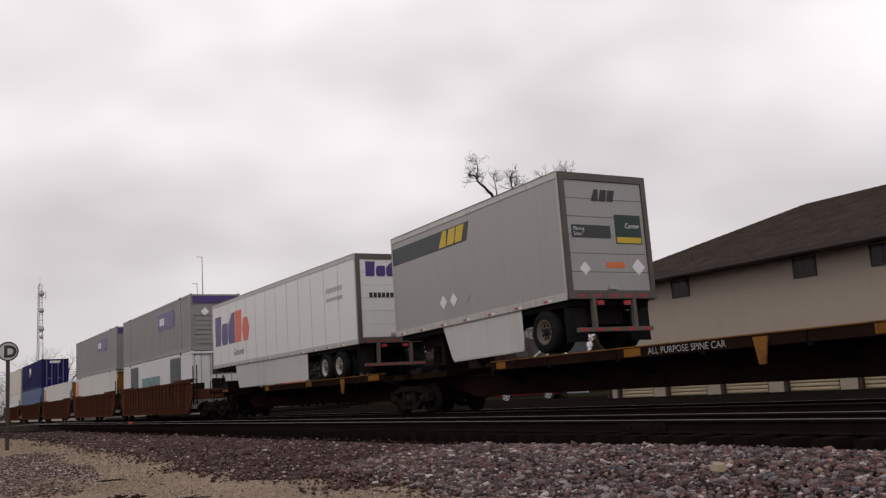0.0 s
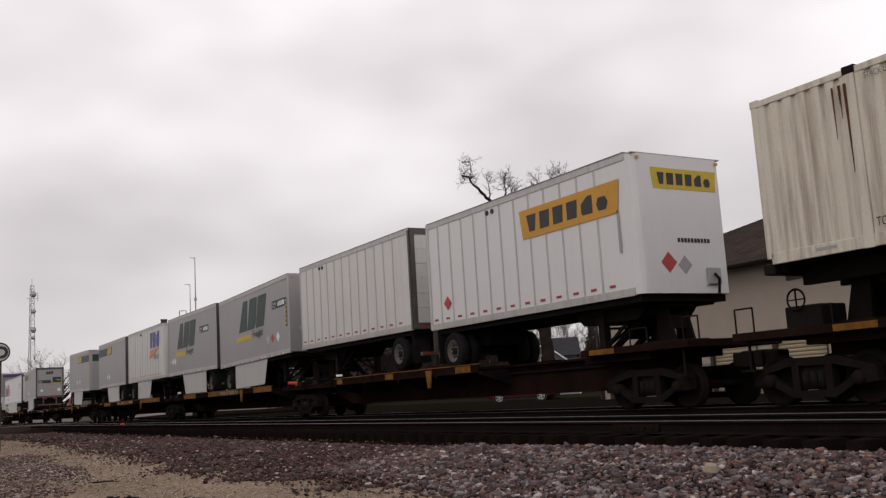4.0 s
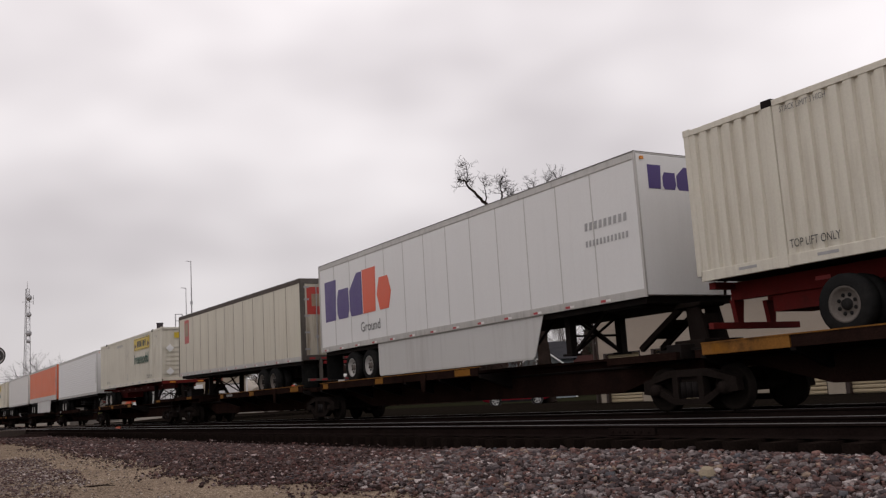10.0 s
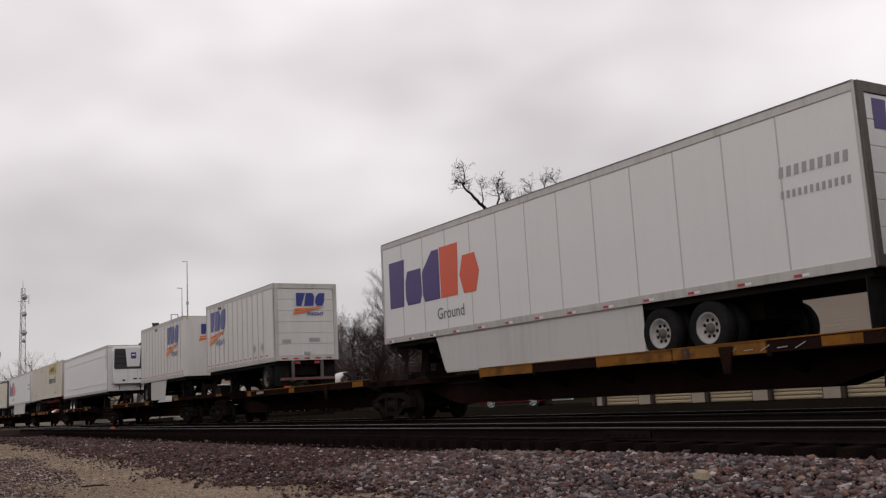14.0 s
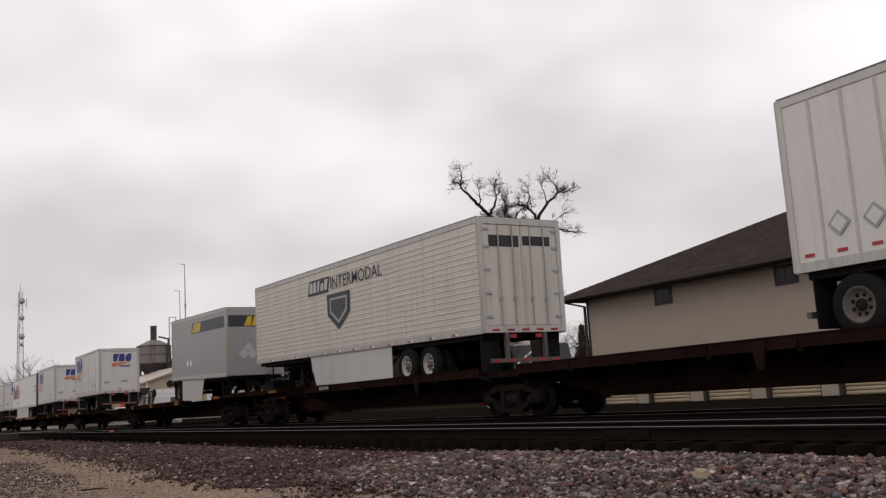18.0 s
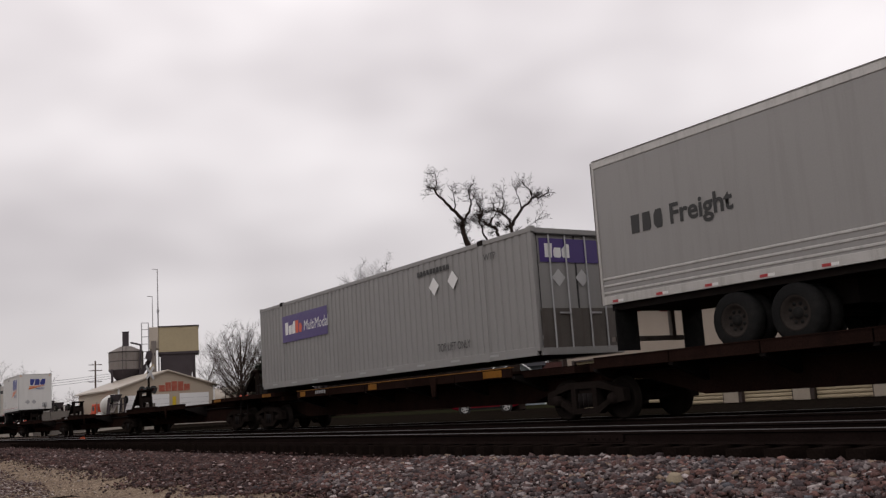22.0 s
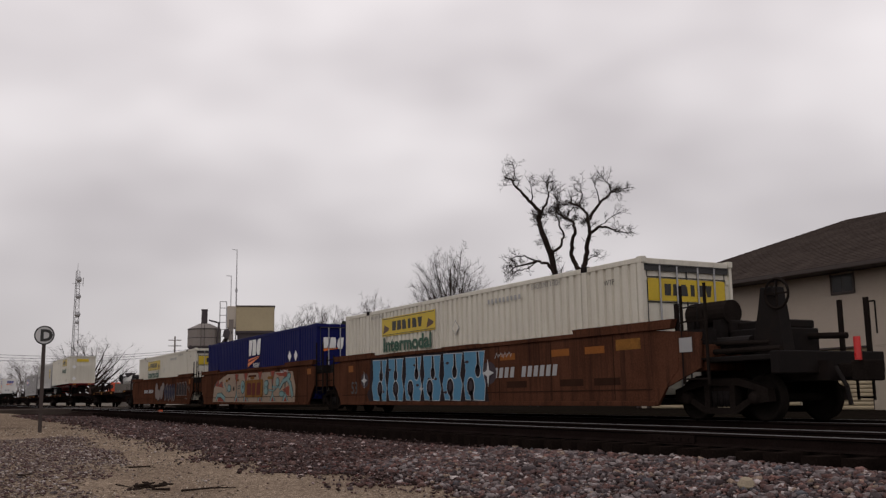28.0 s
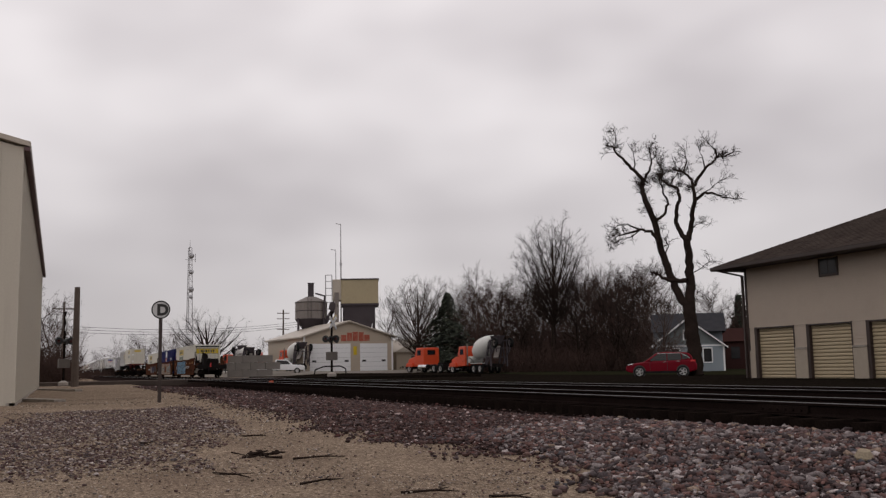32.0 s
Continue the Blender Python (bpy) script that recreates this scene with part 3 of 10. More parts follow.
gx = spread(-3500, -400, 310)[:-1] + spread(-400, -60, 20)[:-1] + spread(-60, 4, 0.4)[:-1] + spread(4, 60, 4)[:-1] + spread(60, 3500, 344)
gy = spread(-3500, -60, 344)[:-1] + spread(-60, -6, 3)[:-1] + spread(-6, 9.2, 0.3)[:-1] + spread(9.2, 40, 2)[:-1] + spread(40, 400, 30)[:-1] + spread(400, 3500, 310)
sheet("ground", gx, gy, lambda x, y: ground_z(x, y) - (0.07 * smooth((y - toe_y(x) - 0.8) / 0.6) if y < 18 else 0.0), DIRT, "packed tan dirt and gravel ground")
sheet("ballast", spread(-420, -60, 12)[:-1] + spread(-60, 6, 0.35)[:-1] + spread(6, 700, 30), spread(4.4, 9.2, 0.2)[:-1] + spread(9.2, 18.6, 0.6),
      lambda x, y: ground_z(x, y) + (0.012 + 0.02 * noise.noise(Vector((x * 3, y * 3, 7)))) - 0.06 * (1 - smooth((y - min(toe_y(x), 8.4) - 0.9 * noise.noise(Vector((x * 0.8, y * 0.8, 2))) + 0.2) / 0.5)),
      BALLAST_BED, "brown-grey crushed stone track ballast")
sheet("gravel_lot", spread(-420, -104, 20)[:-1] + [-104.0], spread(20.5, 140.5, 8), ground_z, LOT, "pale gravel lot beyond the tracks", 0.06)
sheet("verge", spread(-104, 120, 7), spread(18.5, 80, 3), ground_z, VERGE, "dark ground of the verge beyond the tracks", 0.035)
sheet("grass", spread(-110, -44, 3), spread(42, 75, 3), ground_z, GRASS, "strip of short green grass beside the woods", 0.06)


def rail(y, label):
    t = thing("rail", label, "rail", pose(0, y, 0), "rails of the two tracks", "structure")
    x0, x1 = -1300, 720
    part("rail_head", MB().prism_x([(-0.034, -0.007), (0.034, -0.007), (0.026, 0.0), (-0.026, 0.0)], x0, x1), RAIL_HEAD, t, "polished steel running surface")
    part("rail_web", MB().prism_x([(-0.075, -0.178), (0.075, -0.178), (0.07, -0.165), (0.012, -0.145), (0.010, -0.05), (0.037, -0.036), (0.037, -0.008), (-0.037, -0.008), (-0.037, -0.036), (-0.010, -0.05), (-0.012, -0.145), (-0.07, -0.165)], x0, x1), RAIL_SIDE, t, "rusty rail web and foot")
    return t


for yc, what in ((Y_NEAR, "near"), (14.356, "far")):
    for s in (-0.7535, 0.7535):
        rail(yc + s, "steel rail with rusty web, bolted to dark ties")

near_rail_fix = thing("joint_bar", "rusty bolted rail joint bar", "joint bar", pose(-10.6, Y_NEAR - 0.7535, 0), kind="structure")
part("bar", MB().prism_x([(-0.060, -0.150), (-0.02, -0.150), (-0.016, -0.052), (-0.042, -0.044)], -0.5, 0.5), RAIL_SIDE, near_rail_fix)
for k in (-0.38, -0.23, -0.08, 0.08, 0.23, 0.38):
    part("bolt", MB().tube((k, -0.07, -0.1), (k, -0.045, -0.1), 0.018, None, 6), RAIL_SIDE, near_rail_fix)


def ties(yc, x0, x1, label):
    t = thing("ties", label, "railway ties", pose(0, yc, 0), kind="structure")
    rnd = random.Random(5 if yc < 12 else 9)
    me = [MB().box(-0.115, 0.115, -1.3, 1.3, -0.36, -0.182).mesh("tie", TIE)]
    plate = MB().box(-0.09, 0.09, -0.15, 0.15, -0.184, -0.172).mesh("tie_plate", RAIL_SIDE)
    x = x0
    while x < x1:
        o = part("tie", me[0], TIE, t, at=(x, rnd.uniform(-0.05, 0.05), rnd.uniform(-0.012, 0.006)))
        o.rotation_euler = (0, 0, rnd.uniform(-0.02, 0.02))
        if yc < 12:
            part("tie_plate", plate, RAIL_SIDE, t, at=(x, -0.7535, 0.0))
        x += rnd.uniform(0.50, 0.56)


def stones(name, count, region, size, material, label, seed, keep=None, sink=0.3, flat=0.68):
    """Loose angular stones strewn over the ground; region: x0, x1, y0, y1; all one mesh."""
    rng = np.random.default_rng(seed)
    base = np.array([(-1, -1, -1), (1, -1, -1), (1, 1, -1), (-1, 1, -1), (-0.8, -0.8, 1), (0.8, -0.8, 1), (0.8, 0.8, 1), (-0.8, 0.8, 1)]) / 1.45
    fac = np.array([(0, 2, 1), (0, 3, 2), (4, 5, 6), (4, 6, 7), (0, 1, 5), (0, 5, 4), (1, 2, 6), (1, 6, 5), (2, 3, 7), (2, 7, 6), (3, 0, 4), (3, 4, 7)])
    x0, x1, y0, y1 = region
    px, py = rng.uniform(x0, x1, count), rng.uniform(y0, y1, count)
    if keep is not None:
        ok = np.array([keep(a, b, c) for a, b, c in zip(px, py, rng.uniform(0, 1, count))])
        px, py = px[ok], py[ok]
    n = len(px)
    pz = np.array([ground_z(a, b) for a, b in zip(px, py)])
    r = rng.uniform(*size, n) * rng.choice([0.7, 1.0, 1.0, 1.3, 1.6], n, p=[0.2, 0.35, 0.2, 0.17, 0.08])
    sc = rng.uniform(0.45, 1.4, (n, 1, 3)) * r[:, None, None]
    jit = rng.uniform(0.6, 1.3, (n, 8, 3))
    v = base[None] * jit * sc
    a = rng.uniform(0, 6.283, (n, 3))
    for i, j, k in ((0, 1, 0), (1, 2, 1), (0, 2, 2)):
        c, s = np.cos(a[:, k])[:, None], np.sin(a[:, k])[:, None]
        v[..., i], v[..., j] = v[..., i] * c - v[..., j] * s, v[..., i] * s + v[..., j] * c
    v[..., 2] *= flat
    v += np.stack([px, py, pz + r * sink + 0.015], 1)[:, None, :]
    f = (fac[None] + (np.arange(n) * 8)[:, None, None]).reshape(-1, 3)
    me = bpy.data.meshes.new(name)
    me.vertices.add(n * 8)
    me.vertices.foreach_set("co", v.reshape(-1).astype(np.float32))
    me.loops.add(len(f) * 3)
    me.polygons.add(len(f))
    me.loops.foreach_set("vertex_index", f.reshape(-1).astype(np.int32))
    me.polygons.foreach_set("loop_start", np.arange(0, len(f) * 3, 3, dtype=np.int32))
    me.update(calc_edges=True)
    me.validate()
    me.materials.append(material)
    return tagged(new(name, me), label, "gravel", "", "stuff")
ties(Y_NEAR, -62, 6, "dark creosoted wooden ties under the near track")
ties(14.356, -40, 4, "dark creosoted wooden ties under the far track")

# ---- the train: x along the track, the near side faces -y, z from the rail heads ----
SPEED = 21.19          # metres a second, towards -x
Y_TRACK = 14.356
SHARED = {}
MOVERS = []            # (thing, its x at the start)
HALF = 1.3             # half the width of a trailer


# loads that sit aslant: start, shift along, rise of the front end, rise of the tail end, length
SLANT = {-25.0: (-0.05, 0.0, 0.17, 8.4), 3.2: (-0.05, 0.12, 0.0, 8.5), 43.1: (0.08, -0.06, 0.12, 8.5), 52.8: (-0.03, 0.12, 0.12, 8.4), 164.2: (-0.08, 0.06, -0.16, 16.1),
         127.3: (-0.2, -0.1, -0.1, 16.1), 216.9: (-0.1, -0.17, -0.14, 16.15), 144.5: (-0.05, 0.0, -0.12, 16.15), 333.6: (-0.2, 0.0, -0.22, 8.5),
         345.7: (0.0, 0.08, -0.18, 16.15), 271.6: (0.15, -0.05, -0.1, 16.2), 434.1: (-0.4, 0.0, 0.0, 16.15), 451.7: (0.3, 0.0, -0.12, 16.15),
         199.6: (-0.15, -0.03, -0.03, 16.15), 371.1: (0.2, -0.05, -0.05, 8.5)}


def seat(u, slanted=False):
    """The place of a thing on the train: level, or with the slant of its load."""
    if not slanted or u not in SLANT:
        return pose(u, Y_TRACK, 0)
    dx, a, b, ln = SLANT[u]
    return pose(u + dx, Y_TRACK, a, 0, -math.degrees(math.atan2(b - a, ln)), 0)


def rolling(ob, u):
    m = seat(u, ob.name.startswith(("semi_trailer", "shipping_container", "container_chassis")))
    ob.matrix_basis = m
    MOVERS.append((ob, u, m))
    return ob


def decal(parent, outlines, material, off=0.006, name="decal", label="", face="side", at_x=0.0):
    """Thin plates of paint or film on the near side, or on the end wall at x = at_x (outlines of y, z)."""
    for o in outlines:
        mb = MB()
        if face == "side":
            mb.prism(o, -HALF - off, -HALF - off + 0.005)
        else:
            mb.prism_x(o, at_x + off - 0.005, at_x + off)
        part(name, mb, material, parent, label)


def lettering(parent, words, height, x, z, material, off=0.008, bold=0.0, shear=0.0, squeeze=1.0, face="side", at_x=0.0, label=""):
    me = text_mesh(words, height, material, bold, shear, squeeze)
    ob = part("lettering", me, material, parent, label)
    if face == "side":
        ob.location = (x, -HALF - off, z)
    else:
        ob.matrix_basis = pose(at_x + off, x, z, 0, 0, 90)
    return ob


def rect(x0, x1, z0, z1, skew=0.0):
    return [(x0, z0), (x1, z0), (x1 + skew, z1), (x0 + skew, z1)]


def diamond(x, z, r):
    return [(x, z - r), (x + r, z), (x, z + r), (x - r, z)]


def rib_strip(x, w, z0, z1, depth=0.014):
    return MB().box(x - w / 2, x + w / 2, -HALF - depth, -HALF + 0.002, z0, z1)


tyre_mb = MB().lathe([(0.30, -0.14), (0.44, -0.14), (0.495, -0.10), (0.50, 0.0), (0.495, 0.10), (0.44, 0.14), (0.30, 0.14), (0.28, 0.0), (0.30, -0.14)], (0, 0, 0), 22)
TYRE_ME = tyre_mb.mesh("tyre", TYRE, True)
rim_mb = MB().lathe([(0.0, -0.09), (0.085, -0.095), (0.10, -0.05), (0.20, -0.055), (0.235, -0.09), (0.27, -0.13), (0.30, -0.13), (0.30, -0.02), (0.0, -0.02)], (0, 0, 0), 20)
rim_faces = len(rim_mb.f)
for k in range(8):
    w = (k + 0.5) * math.pi / 4
    rim_mb.lathe([(0.0, -0.064), (0.032, -0.064), (0.036, -0.05)], (0.158 * math.cos(w), 0, 0.158 * math.sin(w)), 8)
RIM_ME = rim_mb.mesh("rim", RIM, True)
RIM_ME.materials.append(RIM_DULL)
RIM_ME.materials.append(TYRE)
for k, p in enumerate(RIM_ME.polygons):
    r = math.hypot(p.center.x, p.center.z)
    p.material_index = 2 if k >= rim_faces else 1 if r < 0.11 else 0
RIM2_ME = RIM_ME.copy()
RIM2_ME.materials[0] = RIM_DULL
RIM2_ME.materials[1] = TYRE
RIM4_ME = RIM_ME.copy()
RIM4_ME.materials[0] = RIM_DARK
RIM4_ME.materials[1] = TYRE
RIM3_ME = RIM_ME.copy()
RIM3_ME.materials[0] = CHROME_RIM
RIM3_ME.materials[1] = CHROME_RIM


def road_wheels(parent, x, z=1.66, dull=False):    # dull 2: polished rims, 3: grimy ones
    """A dual pair on both sides of one axle."""
    part("axle", MB().tube((x, -1.0, z), (x, 1.0, z), 0.07, None, 8), BLACK, parent)
    for side in (-1, 1):
        for k in (0, 1):
            w = part("wheel", TYRE_ME, TYRE, parent, at=(x, side * (1.14 - 0.33 * k), z))
            if k == 0:
                r = part("rim", RIM3_ME if dull == 2 else RIM4_ME if dull == 3 else RIM2_ME if dull else RIM_ME, RIM, w, "polished aluminium rim" if dull == 2 else "grimy dark rim" if dull == 3 else "dusty steel rim" if dull else "white-painted steel rim")
                if side > 0:
                    r.rotation_euler = (0, 0, math.pi)


def landing_gear(parent, x, z0=1.30):
    for s in (-0.75, 0.75):
        part("landing_leg", MB().box(x - 0.09, x + 0.09, s - 0.09, s + 0.09, z0 + 0.05, 2.25).box(x - 0.16, x + 0.16, s - 0.15, s + 0.15, z0, z0 + 0.05), BLACK, parent)
    mb = MB().beam((x, -0.7, 1.75), (x, 0.7, 1.75), 0.05, 0.05).beam((x + 0.05, -0.7, 1.4), (x + 1.1, -0.5, 2.25), 0.06, 0.06)
    mb.beam((x - 0.05, 0.7, 1.4), (x - 1.1, 0.5, 2.25), 0.06, 0.06).beam((x, -0.7, 1.35), (x, 0.7, 2.2), 0.05, 0.05).beam((x, 0.7, 1.35), (x, -0.7, 2.2), 0.05, 0.05)
    part("leg_brace", mb, BLACK, parent)


def tape(parent, x0, x1, z, step, length=0.3):
    """Red and white conspicuity tape along the bottom rail."""
    if "tape" not in SHARED:
        me = MB().box(0, 0.165, -HALF - 0.026, -HALF - 0.018, 0, 0.05).box(0.165, 0.3, -HALF - 0.026, -HALF - 0.018, 0, 0.05).mesh("reflector_tape", RED_TAPE)
        me.materials.append(WHITE_TAPE)
        for p in list(me.polygons)[6:]:
            p.material_index = 1
        SHARED["tape"] = me
    x = x0
    while x < x1:
        part("reflector_tape", SHARED["tape"], RED_TAPE, parent, at=(x, 0, z))
        x += step


def undercarriage(t, L, wheels, nose, skirt=None, axles=2, dull=False, z=1.66):
    """Cross-members, bogie, wheels, landing gear and skirt. wheels: x of the axles' middle."""
    part("underfloor", MB().box(0.15, L - 0.15, -1.2, 1.2, 2.16, 2.31), BLACK, t)
    xs = [wheels] if axles == 1 else [wheels - 0.62, wheels + 0.62]
    part("bogie", MB().box(xs[0] - 0.7, xs[-1] + 0.7, -0.55, 0.55, 1.75, 2.2).box(xs[0] - 0.3, xs[0] + 0.3, -0.62, -0.5, 1.55, 2.1), BLACK, t)
    for x in xs:
        road_wheels(t, x, z, dull)
    leg = (3.4 if nose == "L" else L - 3.2) if L > 10 else (1.9 if nose == "L" else L - 1.9)
    landing_gear(t, leg)
    k = 1.0 if nose == "L" else L - 1.0
    part("kingpin_plate", MB().box(k - 0.6, k + 0.6, -1.1, 1.1, 2.12, 2.18), BLACK, t)
    if L < 10:
        x0, x1 = (0.5, 2.6) if nose == "L" else (L - 2.9, L - 0.5)
        part("upper_coupler", MB().prism([(x0 + 0.3, 1.86), (x1 - 0.3, 1.86), (x1, 2.16), (x0, 2.16)], -0.75, 0.75), BLACK, t, "dark upper coupler frame")
    if skirt:
        a, b = skirt
        if nose == "L":
            pts = [(a + 0.42, 1.36), (a + 0.55, 1.30), (b - 0.05, 1.30), (b, 1.36), (b, 2.31), (a, 2.31)]
        else:
            pts = [(a, 1.36), (a + 0.05, 1.30), (b - 0.55, 1.30), (b - 0.42, 1.36), (b, 2.31), (a, 2.31)]
        part("side_skirt", MB().prism(pts, -1.27, -1.25), SKIRT, t, "pale grey side skirt")
        part("skirt_hem", MB().box(a + 0.5, b - 0.5, -1.276, -1.246, 1.29, 1.33), ALU, t, "folded lower hem of the skirt")
        for x in (a + 0.5, b - 0.5):
            part("skirt_brace", MB().beam((x, -1.24, 1.5), (x, -0.5, 2.25), 0.05, 0.05), BLACK, t)


def nose_end(t, x, d, paint, reefer=False, box=True):
    """The front wall at x; d = +1 when it looks along +x. Gladhand box, lamps, optional refrigeration unit."""
    if reefer:
        r = part("refrigeration_unit", MB().prism_x([(-0.95, 2.75), (0.95, 2.75), (1.0, 2.95), (1.0, 4.95), (0.85, 5.12), (-0.85, 5.12), (-1.0, 4.95), (-1.0, 2.95)], *sorted((x, x + d * 0.42))), WHITE_CLEAN, t, "white refrigeration unit housing", bevel=0.04)
        part("grille", MB().prism_x([(-0.98, 3.75), (-0.15, 3.75), (-0.28, 5.0), (-0.95, 5.0)], *sorted((x + d * 0.42, x + d * 0.445))), D_BLACK, r, "black air grille")
        part("grille", MB().prism_x([(0.62, 3.75), (0.98, 3.75), (0.95, 5.0), (0.72, 5.0)], *sorted((x + d * 0.42, x + d * 0.445))), D_BLACK, r, "black air grille")
        part("grille", MB().box(*sorted((x + d * 0.424, x + d * 0.447)), -0.95, 0.95, 3.70, 3.84), D_BLACK, r, "black band under the grille")
        for zz in (4.05, 4.35, 4.65):
            part("louvre", MB().box(*sorted((x + d * 0.44, x + d * 0.46)), -0.9, -0.22, zz, zz + 0.03), BLACK, r)
        part("badge", MB().box(*sorted((x + d * 0.42, x + d * 0.432)), 0.08, 0.42, 4.35, 4.75), D_BLUE, r, "blue and white maker's plate")
        part("badge", MB().box(*sorted((x + d * 0.43, x + d * 0.436)), 0.14, 0.36, 4.55, 4.63), D_WHITE, r)
        part("door_seam", MB().box(*sorted((x + d * 0.42, x + d * 0.425)), -0.12, -0.10, 2.85, 3.7).box(*sorted((x + d * 0.42, x + d * 0.425)), 0.5, 0.52, 2.85, 3.7), D_GREY, r)
        for y0, y1, z0, z1 in ((0.22, 0.46, 3.0, 3.09), (0.6, 0.84, 3.0, 3.09), (-0.45, -0.28, 2.9, 3.02)):
            part("vent_slot", MB().box(*sorted((x + d * 0.42, x + d * 0.426)), y0, y1, z0, z1), D_BLACK, r)
        part("cable", MB().tube((x + d * 0.05, -0.6, 2.75), (x + d * 0.07, -0.55, 2.38), 0.02, None, 6), BLACK, t)
    if box:
        part("connector_box", MB().box(*sorted((x, x + d * 0.06)), 0.55, 0.92, 2.5, 2.85), D_GREY, t, "grey connector panel", bevel=0.01)
        part("air_hose", MB().tube((x + d * 0.06, 0.72, 2.72), (x + d * 0.16, 0.74, 2.6), 0.03, None, 6).tube((x + d * 0.16, 0.74, 2.6), (x + d * 0.1, 0.76, 2.3), 0.03, None, 6), BLACK, t)
    part("marker_lamp", MB().box(*sorted((x, x + d * 0.03)), 1.1, 1.18, 5.1, 5.16).box(*sorted((x, x + d * 0.03)), -1.18, -1.1, 5.1, 5.16), AMBER, t)


END_TAPE = MB().box(-0.003, 0.003, 0, 0.22, 0, 0.055).mesh("reflector_tape", RED_TAPE)
END_LAMP = MB().box(-0.015, 0.015, 0, 0.2, 0, 0.1).mesh("tail_lamp", RED_TAPE)


def rear_end(t, x, d, paint, rollup=True, frame=ALU):
    """The door end at x; d = +1 when it looks along +x."""
    a, b = sorted((x, x + d * 0.05))
    part("door_frame", MB().box(a, b, -1.3, -1.16, 2.3, 5.25).box(a, b, 1.16, 1.3, 2.3, 5.25).box(a, b, -1.16, 1.16, 5.08, 5.25).box(a, b, -1.16, 1.16, 2.3, 2.48), frame, t, "metal door frame")
    if rollup:
        for k in range(6):
            z0 = 2.49 + k * 0.432
            part("door_panel", MB().box(*sorted((x - d * 0.01, x + d * 0.022)), -1.155, 1.155, z0, z0 + 0.420), paint, t, bevel=0.006)
        part("door_latch", MB().box(*sorted((x + d * 0.02, x + d * 0.06)), -0.12, 0.12, 2.52, 2.62), GALV, t)
    else:
        for s in (-1, 1):
            y0, y1 = (-1.155, -0.006) if s < 0 else (0.006, 1.155)
            leaf = part("door", MB().box(*sorted((x - d * 0.01, x + d * 0.03)), y0, y1, 2.49, 5.07), paint, t, bevel=0.008)
            for yy in (0.28, 0.72):
                part("lock_rod", MB().tube((x + d * 0.06, s * yy, 2.5), (x + d * 0.06, s * yy, 5.05), 0.018, None, 6).box(*sorted((x + d * 0.03, x + d * 0.08)), s * yy - 0.05, s * yy + 0.05, 3.1, 3.2), GALV, leaf, "galvanised lock rod")
            for zz in (2.7, 3.3, 3.9, 4.5, 4.95):
                part("hinge", MB().box(*sorted((x + d * 0.03, x + d * 0.055)), *sorted((s * 1.0, s * 1.2)), zz - 0.03, zz + 0.03), GALV, leaf)
    part("bumper_guard", MB().box(*sorted((x - d * 0.05, x + d * 0.05)), -1.1, 1.1, 1.55, 1.65).box(*sorted((x - d * 0.05, x + d * 0.05)), -0.65, -0.55, 1.65, 2.3).box(*sorted((x - d * 0.05, x + d * 0.05)), 0.55, 0.65, 1.65, 2.3), RIM_DULL, t, "grimy steel rear impact guard")
    for k in range(5):
        for z in (1.57, 2.34):
            part("reflector_tape", END_TAPE, RED_TAPE, t, "red reflector tape", at=(x + d * 0.053, -1.05 + k * 0.46, z))
    for y in (-0.5, 0.3):
        part("tail_lamp", END_LAMP, RED_TAPE, t, "red tail lamp", at=(x + d * 0.015, y, 2.16))
    for y in (-1.25, 0.65):
        part("mud_flap", MB().box(x - d * 0.25, x - d * 0.25 + 0.02, y, y + 0.6, 1.35, 2.2), TYRE, t, "black rubber mud flap")


